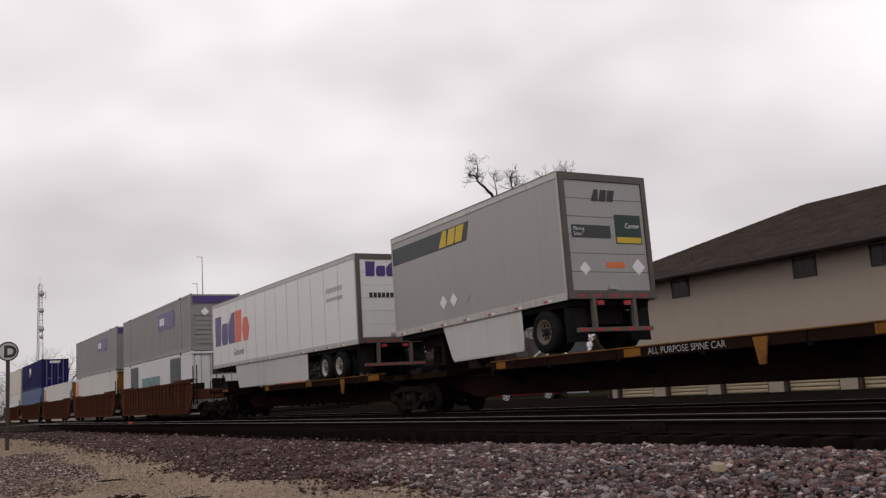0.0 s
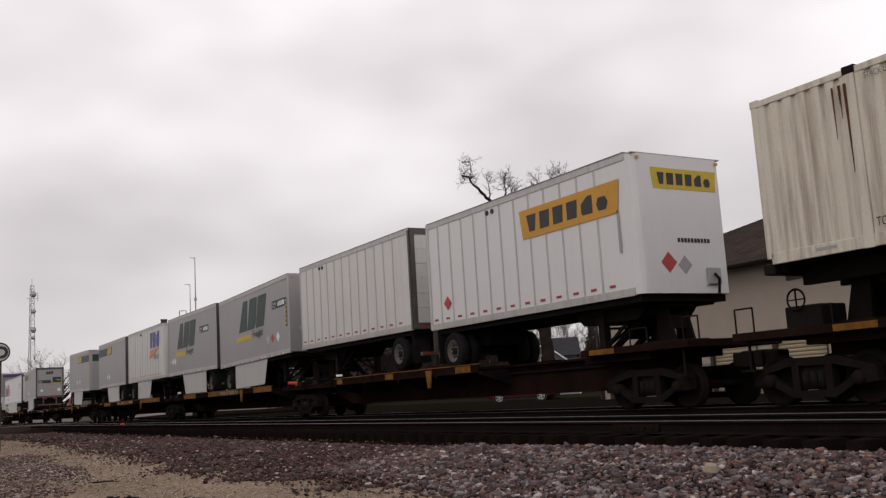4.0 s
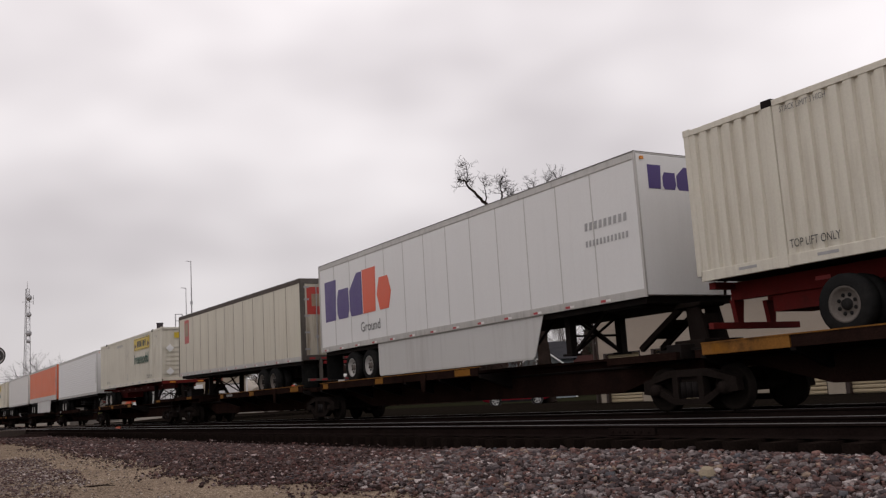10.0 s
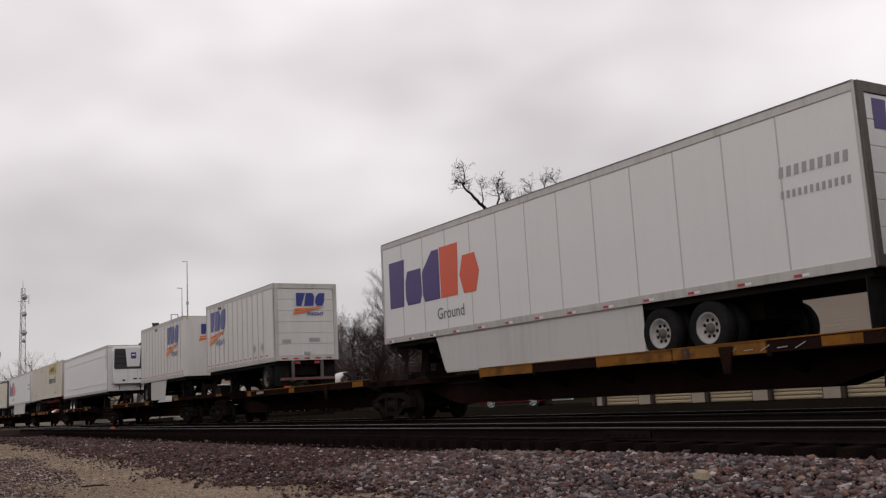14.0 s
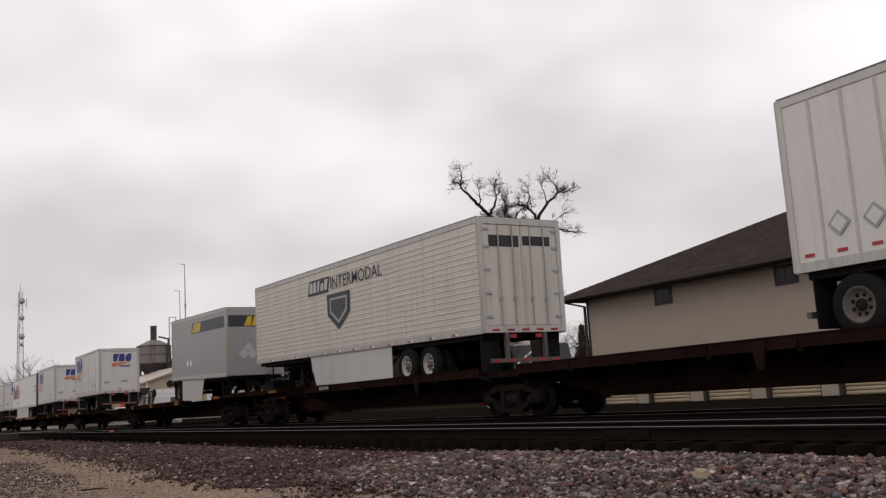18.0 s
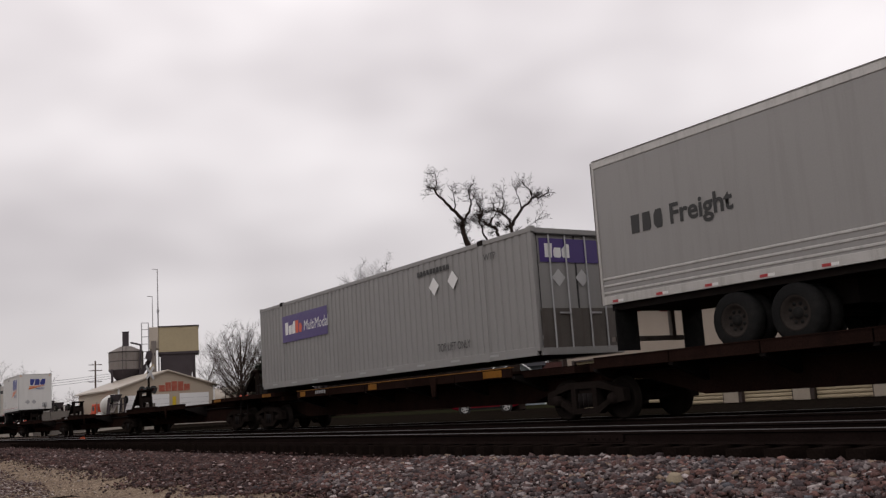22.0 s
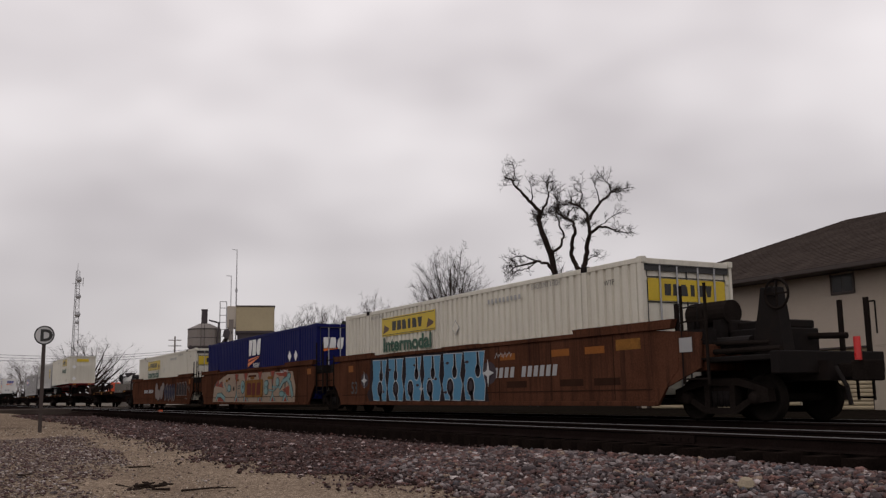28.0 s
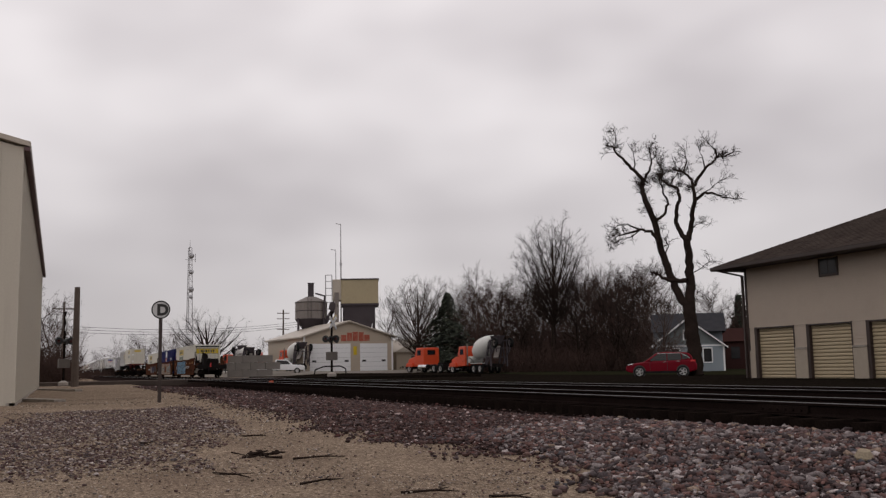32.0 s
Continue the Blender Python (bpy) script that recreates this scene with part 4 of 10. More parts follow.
def trailer(u, L, paint, nose, label, posts=0.0, seams=0.0, ribs=False, skirt=None, axles=2, reefer=False, rollup=True, round_nose=False,
            top=ALU, bottom=ALU, dull=False, wheels=None, end_paint=None, tape_step=1.2, thick_bottom=0.17, frame=None):
    t = rolling(thing("semi_trailer", label, "semi trailer", group="trailers on the train"), u)
    end_paint = end_paint or paint
    frame = frame or (POST_WHITE if posts or ribs else DOOR_FRAME)
    if round_nose:
        c, pts = 0.22, []
        xs = (0.0, L) if nose == "R" else (L, 0.0)
        d = 1 if nose == "R" else -1
        prof = [(xs[0], -HALF), (xs[1] - d * c, -HALF)] + [(xs[1] - d * c + d * c * math.sin(a), -HALF + c - c * math.cos(a)) for a in (0.4, 0.8, 1.2)]
        prof += [(xs[1], -HALF + c), (xs[1], HALF - c)] + [(xs[1] - d * c + d * c * math.cos(a), HALF - c + c * math.sin(a)) for a in (0.4, 0.8, 1.2)] + [(xs[1] - d * c, HALF), (xs[0], HALF)]
        n = len(prof)
        mb = MB().add([(x, y, 2.31) for x, y in prof] + [(x, y, 5.22) for x, y in prof], [tuple(range(n))[::-1], tuple(range(n, 2 * n))] + [(i, (i + 1) % n, n + (i + 1) % n, n + i) for i in range(n)])
        part("body", mb, paint, t)
    else:
        part("body", MB().box(0, L, -HALF, HALF, 2.31, 5.22), paint, t, bevel=0.02)
    part("roof_cap", MB().box(0.02, L - (0.2 if round_nose else 0.02), -HALF - 0.022, HALF + 0.022, 5.25, 5.272), ROOF_EDGE, t, "dark roof edge cap")
    reach = L - (0.2 if round_nose else 0)
    part("roof_sheet", MB().box(0, L, -HALF + 0.03, HALF - 0.03, 5.222, 5.245), top, t)
    for y0, y1 in ((-HALF - 0.016, -HALF + 0.03), (HALF - 0.03, HALF + 0.016)):
        part("top_rail", MB().box(0.0, reach, y0, y1, 5.10, 5.25), top, t, bevel=0.01)
    for y0, y1 in ((-HALF - 0.018, -HALF + 0.03), (HALF - 0.03, HALF + 0.018)):
        part("bottom_rail", MB().box(0.0, reach, y0, y1, 2.28, 2.28 + thick_bottom), bottom, t, bevel=0.008)
    zb, zt = 2.28 + thick_bottom, 5.10
    if posts:
        me = rib_strip(0, 0.05, zb, zt, 0.016).mesh("side_post", POST_WHITE)
        for k in range(1, int(L / posts)):
            if k * posts < L - 0.25:
                part("side_post", me, POST_WHITE, t, at=(k * posts, 0, 0))
        vx = L * (0.38 if nose == "R" else 0.23)
        for k in (-0.12, 0.12):
            part("vent", MB().lathe([(0.0, -0.03), (0.055, -0.03), (0.07, 0.0)], (vx + k, -HALF, 5.0), 14), D_BLACK, t, "small round dark vent")
        part("rear_post", MB().box(*((0.0, 0.10) if nose == "R" else (L - 0.10, L)), -HALF - 0.024, -HALF + 0.01, 2.30, 5.20), frame, t, "grimy rear corner post")
    if seams:
        line = SEAM_BROWN if paint is BEIGE else paint if paint is ORANGE_BOX else SEAM
        me = rib_strip(0, 0.03, zb, zt, 0.005).mesh("panel_seam", line)
        for k in range(1, int(L / seams)):
            part("panel_seam", me, line, t, at=(k * seams, 0, 0))
    if ribs:
        z = zb + 0.02
        me = MB().prism_x([(-HALF - 0.012, 0.012), (-HALF - 0.012, 0.034), (-HALF + 0.002, 0.046), (-HALF + 0.002, 0.0)], 0.05, L - 0.05).mesh("side_rib", paint)
        while z < zt - 0.08:
            part("side_rib", me, paint, t, at=(0, 0, z))
            z += 0.15
    me = MB().box(-0.03, 0.03, -HALF - 0.02, -HALF + 0.02, 2.28, 5.25).mesh("corner_post", top)
    part("corner_post", me, top, t, at=(0.03, 0, 0))
    if not round_nose:
        part("corner_post", me, top, t, at=(L - 0.03, 0, 0))
    if posts:
        dash = MB().box(-0.09, 0.09, -HALF - 0.012, -HALF - 0.002, 2.52, 2.575).mesh("reflector_dash", RED_TAPE)
        for k in range(int(L / posts)):
            if (k + 0.5) * posts < L - 0.3:
                part("reflector_dash", dash, RED_TAPE, t, "red reflector dash", at=((k + 0.5) * posts, 0, 0))
    else:
        tape(t, 0.3, L - 0.5, 2.31, tape_step)
    w = wheels if wheels is not None else ((2.3 if nose == "R" else L - 2.3) if L > 10 else (1.05 if nose == "R" else L - 1.05))
    undercarriage(t, L, w, nose, skirt, axles, dull or axles == 1)
    if nose == "R":
        nose_end(t, L, 1, end_paint, reefer)
        rear_end(t, 0.0, -1, end_paint, rollup, frame)
    else:
        nose_end(t, 0.0, -1, end_paint, reefer)
        rear_end(t, L, 1, end_paint, rollup, frame)
    return t


RAIL_TAPE = MB().box(0, 0.3, -0.578, -0.571, 2.18, 2.25).mesh("reflector_tape", RED_TAPE)
TAPE_PALE = MB().box(0, 0.4, -HALF - 0.006, -HALF - 0.002, 0, 0.05).mesh("reflector_tape", D_GREY)


def container(u, base, paint, label, end="ribbed", chassis=None, on="stands on a rail car", far=False):
    """A 53-foot corrugated container; its load-bearing posts stand 40 feet apart."""
    L, H = 16.15, 2.9
    t = rolling(thing("shipping_container", label, "container", group="containers on the train"), u)
    z0, z1 = base, base + H
    pitch, dep = (0.28, 0.022 if paint is BLUE_BOX else 0.03 if paint is GREY_BOX else 0.05)
    mb, x, verts = MB(), 0.12, []
    while x < L - 0.12 - 1e-6:
        for dx, dy in ((0, 0), (0.155, 0), (0.18, dep), (0.25, dep)):
            if x + dx < L - 0.1:
                verts.append((x + dx, -HALF + 0.012 + dy))
        x += pitch
    n = len(verts)
    mb.add([(a, b, z0 + 0.2) for a, b in verts] + [(a, b, z1 - 0.12) for a, b in verts], [(i, i + 1, n + i + 1, n + i) for i in range(n - 1)])
    part("side_wall", mb, paint, t, "corrugated steel side wall")
    part("far_wall", MB().box(0.1, L - 0.1, HALF - 0.06, HALF - 0.02, z0 + 0.15, z1 - 0.1), paint, t)
    part("roof", MB().box(0.05, L - 0.05, -HALF + 0.03, HALF - 0.03, z1 - 0.06, z1 - 0.02), paint, t)
    part("floor", MB().box(0.05, L - 0.05, -HALF + 0.05, HALF - 0.05, z0 + 0.03, z0 + 0.15), BLACK, t)
    for y in (-1, 1):
        ya, yb = sorted((y * HALF, y * (HALF - 0.08)))
        part("bottom_rail", MB().box(0.1, L - 0.1, ya, yb, z0, z0 + 0.2), paint, t, bevel=0.01)
        part("top_rail", MB().box(0.1, L - 0.1, ya, yb, z1 - 0.12, z1 - 0.01), paint, t, bevel=0.008)
        for x in (0.0, L - 0.14):
            part("corner_post", MB().box(x, x + 0.14, ya, yb, z0 + 0.1, z1 - 0.1), paint, t, bevel=0.01)
            part("corner_casting", MB().box(x - 0.01, x + 0.17, *sorted((y * (HALF + 0.008), y * (HALF - 0.12))), z1 - 0.12, z1 + 0.012), paint, t, bevel=0.008)
        for x in (1.98, L - 1.98):
            part("lifting_post", MB().box(x - 0.09, x + 0.09, *sorted((y * (HALF + 0.012), y * (HALF - 0.06))), z0 - 0.01, z1 - 0.11), paint, t, bevel=0.008)
            part("corner_casting", MB().box(x - 0.11, x + 0.11, *sorted((y * (HALF + 0.016), y * (HALF - 0.1))), z1 - 0.11, z1 + 0.02), BLACK if paint is not BLUE_BOX else paint, t, "dark lifting casting", bevel=0.008)
    e = MB().box(L - 0.1, L - 0.06, -HALF + 0.05, HALF - 0.05, z0 + 0.05, z1 - 0.05)
    part("end_wall", e, paint, t)
    part("end_wall", MB().box(0.06, 0.1, -HALF + 0.05, HALF - 0.05, z0 + 0.05, z1 - 0.05), paint, t)
    part("end_header", MB().box(L - 0.08, L, -HALF + 0.08, HALF - 0.08, z1 - 0.14, z1 - 0.02), paint, t, bevel=0.01)
    part("end_sill", MB().box(L - 0.08, L, -HALF + 0.08, HALF - 0.08, z0, z0 + 0.16), paint, t, bevel=0.01)
    for k in range(9):
        part("reflector_tape", TAPE_PALE, D_GREY, t, at=(1.0 + k * 1.65, 0, z0 + 0.09))
    if end == "ribbed":
        me = MB().prism_x([(-1.05, -0.07), (1.05, -0.07), (1.05, 0.05), (-1.05, 0.05)], L - 0.06, L - 0.015).mesh("end_rib", paint)
        for k in range(7):
            part("end_rib", me, paint, t, at=(0, 0, z0 + 0.42 + k * 0.24))
    else:
        for s in (-1, 1):
            for yy in (0.3, 0.78):
                part("lock_rod", MB().tube((L - 0.02, s * yy, z0 + 0.1), (L - 0.02, s * yy, z1 - 0.06), 0.022, None, 6), GALV, t, "galvanised lock rod")
            for zz in (z0 + 0.35, z0 + 1.0, z0 + 1.75, z0 + 2.4):
                part("door_hinge", MB().box(L - 0.06, L - 0.03, *sorted((s * (HALF - 0.16), s * (HALF - 0.05))), zz, zz + 0.09), paint, t)
            part("lock_handle", MB().box(L - 0.02, L + 0.012, *sorted((s * 0.30, s * 0.62)), z0 + 0.92, z0 + 0.96), GALV, t, "galvanised lock handle")
            part("door_seal", MB().box(L - 0.058, L - 0.05, *sorted((s * (HALF - 0.2), s * (HALF - 0.18))), z0 + 0.16, z1 - 0.14), D_BLACK, t, "dark door seal")
        part("door_gap", MB().box(L - 0.06, L - 0.05, -0.022, 0.022, z0 + 0.12, z1 - 0.1), D_BLACK, t, "dark gap between the doors")
        part("door_gap", MB().box(L - 0.075, L + 0.002, -HALF + 0.16, HALF - 0.16, z1 - 0.165, z1 - 0.14), D_BLACK, t, "dark gap over the doors")
    if chassis:
        c = rolling(thing("container_chassis", chassis["label"], "chassis", group="chassis on the train"), u)
        m = chassis["paint"]
        for y in (-0.5, 0.5):
            part("frame_rail", MB().box(0.1, L - 0.1, y - 0.07, y + 0.07, 2.05, 2.38), m, c, bevel=0.01)
        for x in (0.15, 4.0, 8.0, 12.0, L - 0.15):
            part("cross_member", MB().box(x - 0.08, x + 0.08, -1.1, 1.1, 2.26, 2.385), m, c, bevel=0.01)
        for x in chassis.get("wheels", [1.9, 3.2] if chassis["nose"] == "R" else [L - 3.2, L - 1.9]):
            road_wheels(c, x, 1.66, chassis.get("dull", False))
        part("bogie", MB().box(1.0, 4.4, -0.5, 0.5, 1.75, 2.06) if chassis["nose"] == "R" else MB().box(L - 4.4, L - 1.0, -0.5, 0.5, 1.75, 2.06), m, c)
        landing_gear(c, L - 3.4 if chassis["nose"] == "R" else 3.4)
        xr = 0.12 if chassis["nose"] == "R" else L - 0.12
        part("underride_guard", MB().box(xr - 0.06, xr + 0.06, -1.2, 1.2, 1.52, 1.64), m, c, "dark red rear guard", bevel=0.01)
        for y in (-0.45, 0.45):
            part("guard_post", MB().prism_x([(y - 0.07, 1.64), (y + 0.07, 1.64), (y + 0.14, 2.06), (y - 0.14, 2.06)], xr - 0.05, xr + 0.05), m, c)
        xe = L if chassis["nose"] == "R" else 0.0
        part("bolster", MB().box(xe - 0.12, xe + 0.12, -1.28, 1.28, 2.24, 2.42), m, c, bevel=0.02)
        part("bolster_lamp", MB().box(xe + 0.12, xe + 0.13, -0.9, -0.6, 2.29, 2.37).box(xe + 0.12, xe + 0.13, 0.6, 0.9, 2.29, 2.37), AMBER, c)
        for k in range(8):
            part("reflector_tape", RAIL_TAPE, RED_TAPE, c, at=(2.0 + k * 1.6, 0, 0))
    return t


# ---- rail cars ----
def wheel_profile():
    return [(0.0, -0.05), (0.16, -0.06), (0.2, -0.02), (0.34, -0.03), (0.36, -0.06), (0.425, -0.06), (0.42, 0.05), (0.455, 0.055), (0.455, 0.085), (0.36, 0.085), (0.3, 0.04), (0.0, 0.06)]


RAIL_WHEEL = MB().lathe(wheel_profile(), (0, 0, 0), 24).mesh("wheel", WHEEL_STEEL, True)
SIDE_FRAME = MB()
for q in ([(-1.22, 0.36), (-0.98, 0.33), (-0.92, 0.56), (-0.45, 0.66), (0.45, 0.66), (0.92, 0.56), (0.98, 0.33), (1.22, 0.36), (1.2, 0.60), (0.5, 0.80), (-0.5, 0.80), (-1.2, 0.60)],
          [(-0.92, 0.40), (-0.42, 0.13), (0.42, 0.13), (0.92, 0.40), (0.86, 0.50), (0.36, 0.25), (-0.36, 0.25), (-0.86, 0.50)],
          [(-0.40, 0.25), (-0.26, 0.25), (-0.26, 0.66), (-0.40, 0.66)], [(0.26, 0.25), (0.40, 0.25), (0.40, 0.66), (0.26, 0.66)]):
    SIDE_FRAME.prism(q, -0.09, 0.09)
SIDE_ME = SIDE_FRAME.mesh("side_frame", TRUCK_STEEL)
SPRING_ME = MB().lathe([(0.0, 0.22), (0.075, 0.22), (0.075, 0.52), (0.0, 0.52)], (0, 0, 0), 10, "z").mesh("spring", BLACK, True)
CAP_ME = MB().lathe([(0.0, -0.17), (0.09, -0.17), (0.11, -0.14), (0.13, -0.10), (0.13, 0.0)], (0, 0, 0), 12).mesh("bearing_cap", TRUCK_STEEL, True)
AXLE_ME = MB().tube((0, -0.75, 0), (0, 0.75, 0), 0.085, None, 10).mesh("axle", WHEEL_STEEL)


def truck(u):
    """A two-axle freight truck that carries the ends of two units."""
    b = rolling(thing("rail_truck", "grimy two-axle cast steel freight truck on the rails", "rail truck", group="freight trucks"), u)
    part("bolster", MB().box(-0.22, 0.22, -1.0, 1.0, 0.42, 0.78), TRUCK_STEEL, b)
    for s in (-1, 1):
        f = part("side_frame", SIDE_ME, TRUCK_STEEL, b, at=(0, s * 0.98, 0))
        if s < 0:
            for k in (-0.15, 0.0, 0.15):
                part("spring", SPRING_ME, BLACK, b, at=(k, -1.0, 0.04))
        for k in (-0.88, 0.88):
            part("bearing_cap", CAP_ME, TRUCK_STEEL, b, at=(k, s * 0.98, 0.42))
    for k in (-0.88, 0.88):
        part("axle", AXLE_ME, WHEEL_STEEL, b, at=(k, 0, 0.42))
        for s in (-1, 1):
            w = part("wheel", RAIL_WHEEL, WHEEL_STEEL, b, at=(k, s * 0.76, 0.42))
            if s > 0:
                w.rotation_euler = (0, 0, math.pi)


def hitch(parent, x, d, up=True):
    """A trailer hitch: a leaning plate frame on a base and a raked strut; d: the side of the strut; up 2: raised with no trailer on it."""
    if up:
        zt = 2.26 if up == 2 else 2.08
        out = [(x + d * 0.26, zt - 0.02), (x - d * 0.08, zt - 0.02), (x - d * 0.26, 1.38), (x + d * 0.22, 1.38)]
        out = out if d < 0 else out[::-1]
        h = part("hitch", MB().prism(out, -0.30, -0.23).prism(out, 0.23, 0.30).box(*sorted((x + d * 0.05, x - d * 0.12)), -0.23, 0.23, 1.62, 1.9), TRUCK_STEEL, parent, "grimy trailer hitch frame")
        part("hitch_foot", MB().box(x - 0.42, x + 0.42, -0.55, 0.55, 1.15, 1.38), TRUCK_STEEL, h, bevel=0.02)
        part("hitch_head", MB().prism([(x - 0.42 + d * 0.18, zt - 0.05), (x + 0.34 + d * 0.18, zt - 0.03), (x + 0.36 + d * 0.15, zt + 0.05), (x - 0.30 + d * 0.15, zt + 0.06)], -0.36, 0.36), TRUCK_STEEL, h, bevel=0.02)
        for s in (-0.26, 0.26):
            part("strut", MB().beam((x + d * 0.45, s, zt - 0.04), (x + d * 1.65, s * 1.15, 1.30), 0.10, 0.12), TRUCK_STEEL, h)
        part("strut_plate", MB().beam((x + d * 0.72, 0, zt - 0.25), (x + d * 1.32, 0, 1.52), 0.5, 0.05), TRUCK_STEEL, h)
    else:
        h = part("hitch", MB().box(x - 0.9, x + 0.9, -0.4, 0.4, 1.2, 1.36).box(x - 0.2, x + 0.2, -0.5, 0.5, 1.36, 1.45), BLACK, parent, "folded trailer hitch")
        part("hitch_head", MB().box(x - 0.5, x + 0.1, -0.5, 0.5, 1.36, 1.5), BLACK, h, bevel=0.02)


def grab_iron(parent, x, y, z0, z1, w=0.35):
    part("grab_iron", MB().tube((x, y, z0), (x, y, z1), 0.016, None, 6).tube((x + w, y, z0), (x + w, y, z1), 0.016, None, 6).tube((x, y, z1), (x + w, y, z1), 0.016, None, 6), BLACK, parent)


MARK_ME = MB().box(0, 0.075, -1.338, -1.333, 1.11, 1.21).mesh("stencil_mark", D_GREY)


def spine_unit(u0, u1, deck, hitches, paint, yellow, words="", ends=(False, False), marks=False):
    """One platform of an articulated spine car. deck: the tyre platform's stretch; hitches: (x, side, up); all x are along the train."""
    t = rolling(thing("spine_car_unit", "articulated spine rail car platform in weathered brown and yellow", "rail car", group="spine car units"), u0)
    L = u1 - u0
    sp = MB().prism([(1.1, 0.78), (2.6, 0.40), (L - 2.6, 0.40), (L - 1.1, 0.78), (L - 0.1, 0.80), (L - 0.1, 1.12), (0.1, 1.12), (0.1, 0.80)], -0.36, 0.36)
    part("centre_sill", sp, BROWN_DECK, t, "dark box-section spine")
    part("sill_flange", MB().box(0.3, L - 0.3, -0.55, 0.55, 1.12, 1.17), BROWN_DECK, t)
    a, b = deck[0] - u0, deck[1] - u0
    part("tyre_deck", MB().box(a, b, -1.28, -0.36, 1.10, 1.16).box(a, b, 0.36, 1.28, 1.10, 1.16), BROWN_DECK, t, "steel tyre platform")
    n = max(2, round((b - a) / 2.2))
    for k in range(n):
        p0, p1 = a + (b - a) * k / n, a + (b - a) * (k + 1) / n - 0.03
        m = YELLOW_DECK if yellow == 2 and k % 3 != 1 else BROWN_DECK
        part("side_sill", MB().box(p0, p1, -1.33, -1.28, 1.03, 1.24), m, t, "faded yellow side sill" if m is YELLOW_DECK else "rusty side sill", bevel=0.008)
    part("sill_lip", MB().box(a, b, -1.345, -1.26, 1.24, 1.262), YELLOW_DECK if yellow else BROWN_DECK, t, "worn upper lip of the side sill")
    if yellow:
        for p0, w in ((b - 1.15, 0.75), (a + (b - a) * 0.42, 0.5), (a + 0.25, 0.4)):
            part("paint_patch", MB().box(p0, p0 + w, -1.336, -1.331, 1.06, 1.22), YELLOW_FRESH, t, "patch of brighter yellow paint")
    part("side_sill", MB().box(a, b, 1.28, 1.33, 1.05, 1.27), BROWN_DECK, t)
    for k in range(n + 1):
        x = a + (b - a) * k / n
        part("outrigger", MB().prism_x([(-1.3, 1.06), (-1.3, 0.98), (-0.36, 0.66), (-0.36, 1.10)], x - 0.06, x + 0.06), BLACK, t)
        part("outrigger", MB().prism_x([(1.3, 1.06), (0.36, 1.10), (0.36, 0.66), (1.3, 0.98)], x - 0.06, x + 0.06), BLACK, t)
    me = MB().prism([(-0.16, 1.2), (-0.07, 0.72), (0.07, 0.72), (0.16, 1.2)][::-1], -1.38, -1.34).mesh("stake_pocket", paint)
    part("stake_pocket", me, paint, t, at=(a + (b - a) * 0.72, 0, 0))
    for x, d, up in hitches:
        hitch(t, x - u0, d, up)
        part("hitch_base", MB().box(x - u0 - 0.8, x - u0 + 0.8, -0.7, 0.7, 1.17, 1.22), BLACK, t)
        part("lock_box", MB().box(x - u0 - 0.25, x - u0 + 0.15, -0.95, -0.55, 1.0, 1.3), BLACK, t, bevel=0.02)
    for e, (x, s) in enumerate(((0.0, 1), (L, -1))):
        x0, x1 = sorted((x + s * 0.15, x + s * 2.2))
        part("end_sill", MB().box(x0, x1, -1.05, 1.05, 1.0, 1.15), BROWN_DECK, t)
        if ends[e]:
            x0, x1 = sorted((x - s * 1.2, x + s * 2.0))
            part("end_platform", MB().box(x0, x1, -1.32, 1.32, 1.15, 1.30), BROWN_DECK, t, "dark end platform", bevel=0.015)
            part("paint_patch", MB().box(*sorted((x + s * 0.9, x + s * 1.7)), -1.327, -1.321, 1.17, 1.28), YELLOW_FRESH, t, "patch of brighter yellow paint")
            part("coupler", MB().box(*sorted((x - s * 1.2, x - s * 1.95)), -0.16, 0.16, 0.72, 1.0).box(*sorted((x - s * 1.8, x - s * 2.0)), -0.26, 0.26, 0.70, 1.02), TRUCK_STEEL, t, bevel=0.03)
            bw = MB().lathe([(0.18, -0.02), (0.20, 0.0), (0.18, 0.02), (0.16, 0.0), (0.18, -0.02)], (x, -1.0, 1.78), 20)
            bw.beam((x, -1.0, 1.6), (x, -1.0, 1.96), 0.022, 0.022).beam((x - 0.18, -1.0, 1.78), (x + 0.18, -1.0, 1.78), 0.022, 0.022)
            if e == 0:
                part("brake_wheel", bw, TRUCK_STEEL, t, "iron hand brake wheel", smooth=True)
                part("brake_stand", MB().box(x - 0.3, x + 0.45, -0.95, -0.3, 1.28, 1.68), BLACK, t, bevel=0.03)
            grab_iron(t, x - s * 1.1, -1.3, 1.3, 1.72, 0.4)
            grab_iron(t, x + s * 0.4, -1.3, 1.3, 1.62, 0.5)
            part("step", MB().box(*sorted((x - s * 1.1, x - s * 0.8)), -1.28, -1.1, 0.62, 0.65).box(*sorted((x - s * 0.97, x - s * 0.93)), -1.2, -1.16, 0.64, 1.16), BLACK, t)
    part("brake_pipe", MB().tube((0.5, -0.42, 0.95), (L - 0.5, -0.42, 0.95), 0.025, None, 6), BLACK, t)
    if words:
        lettering(t, words, 0.13, a + (b - a) * 0.48, 1.075, D_GREY, 0.036)
    x = a + (b - a) * 0.12
    for k in range(6 if marks else 0):
        part("stencil_mark", MARK_ME, D_GREY, t, at=(x + k * 0.13, 0, 0))
    return t


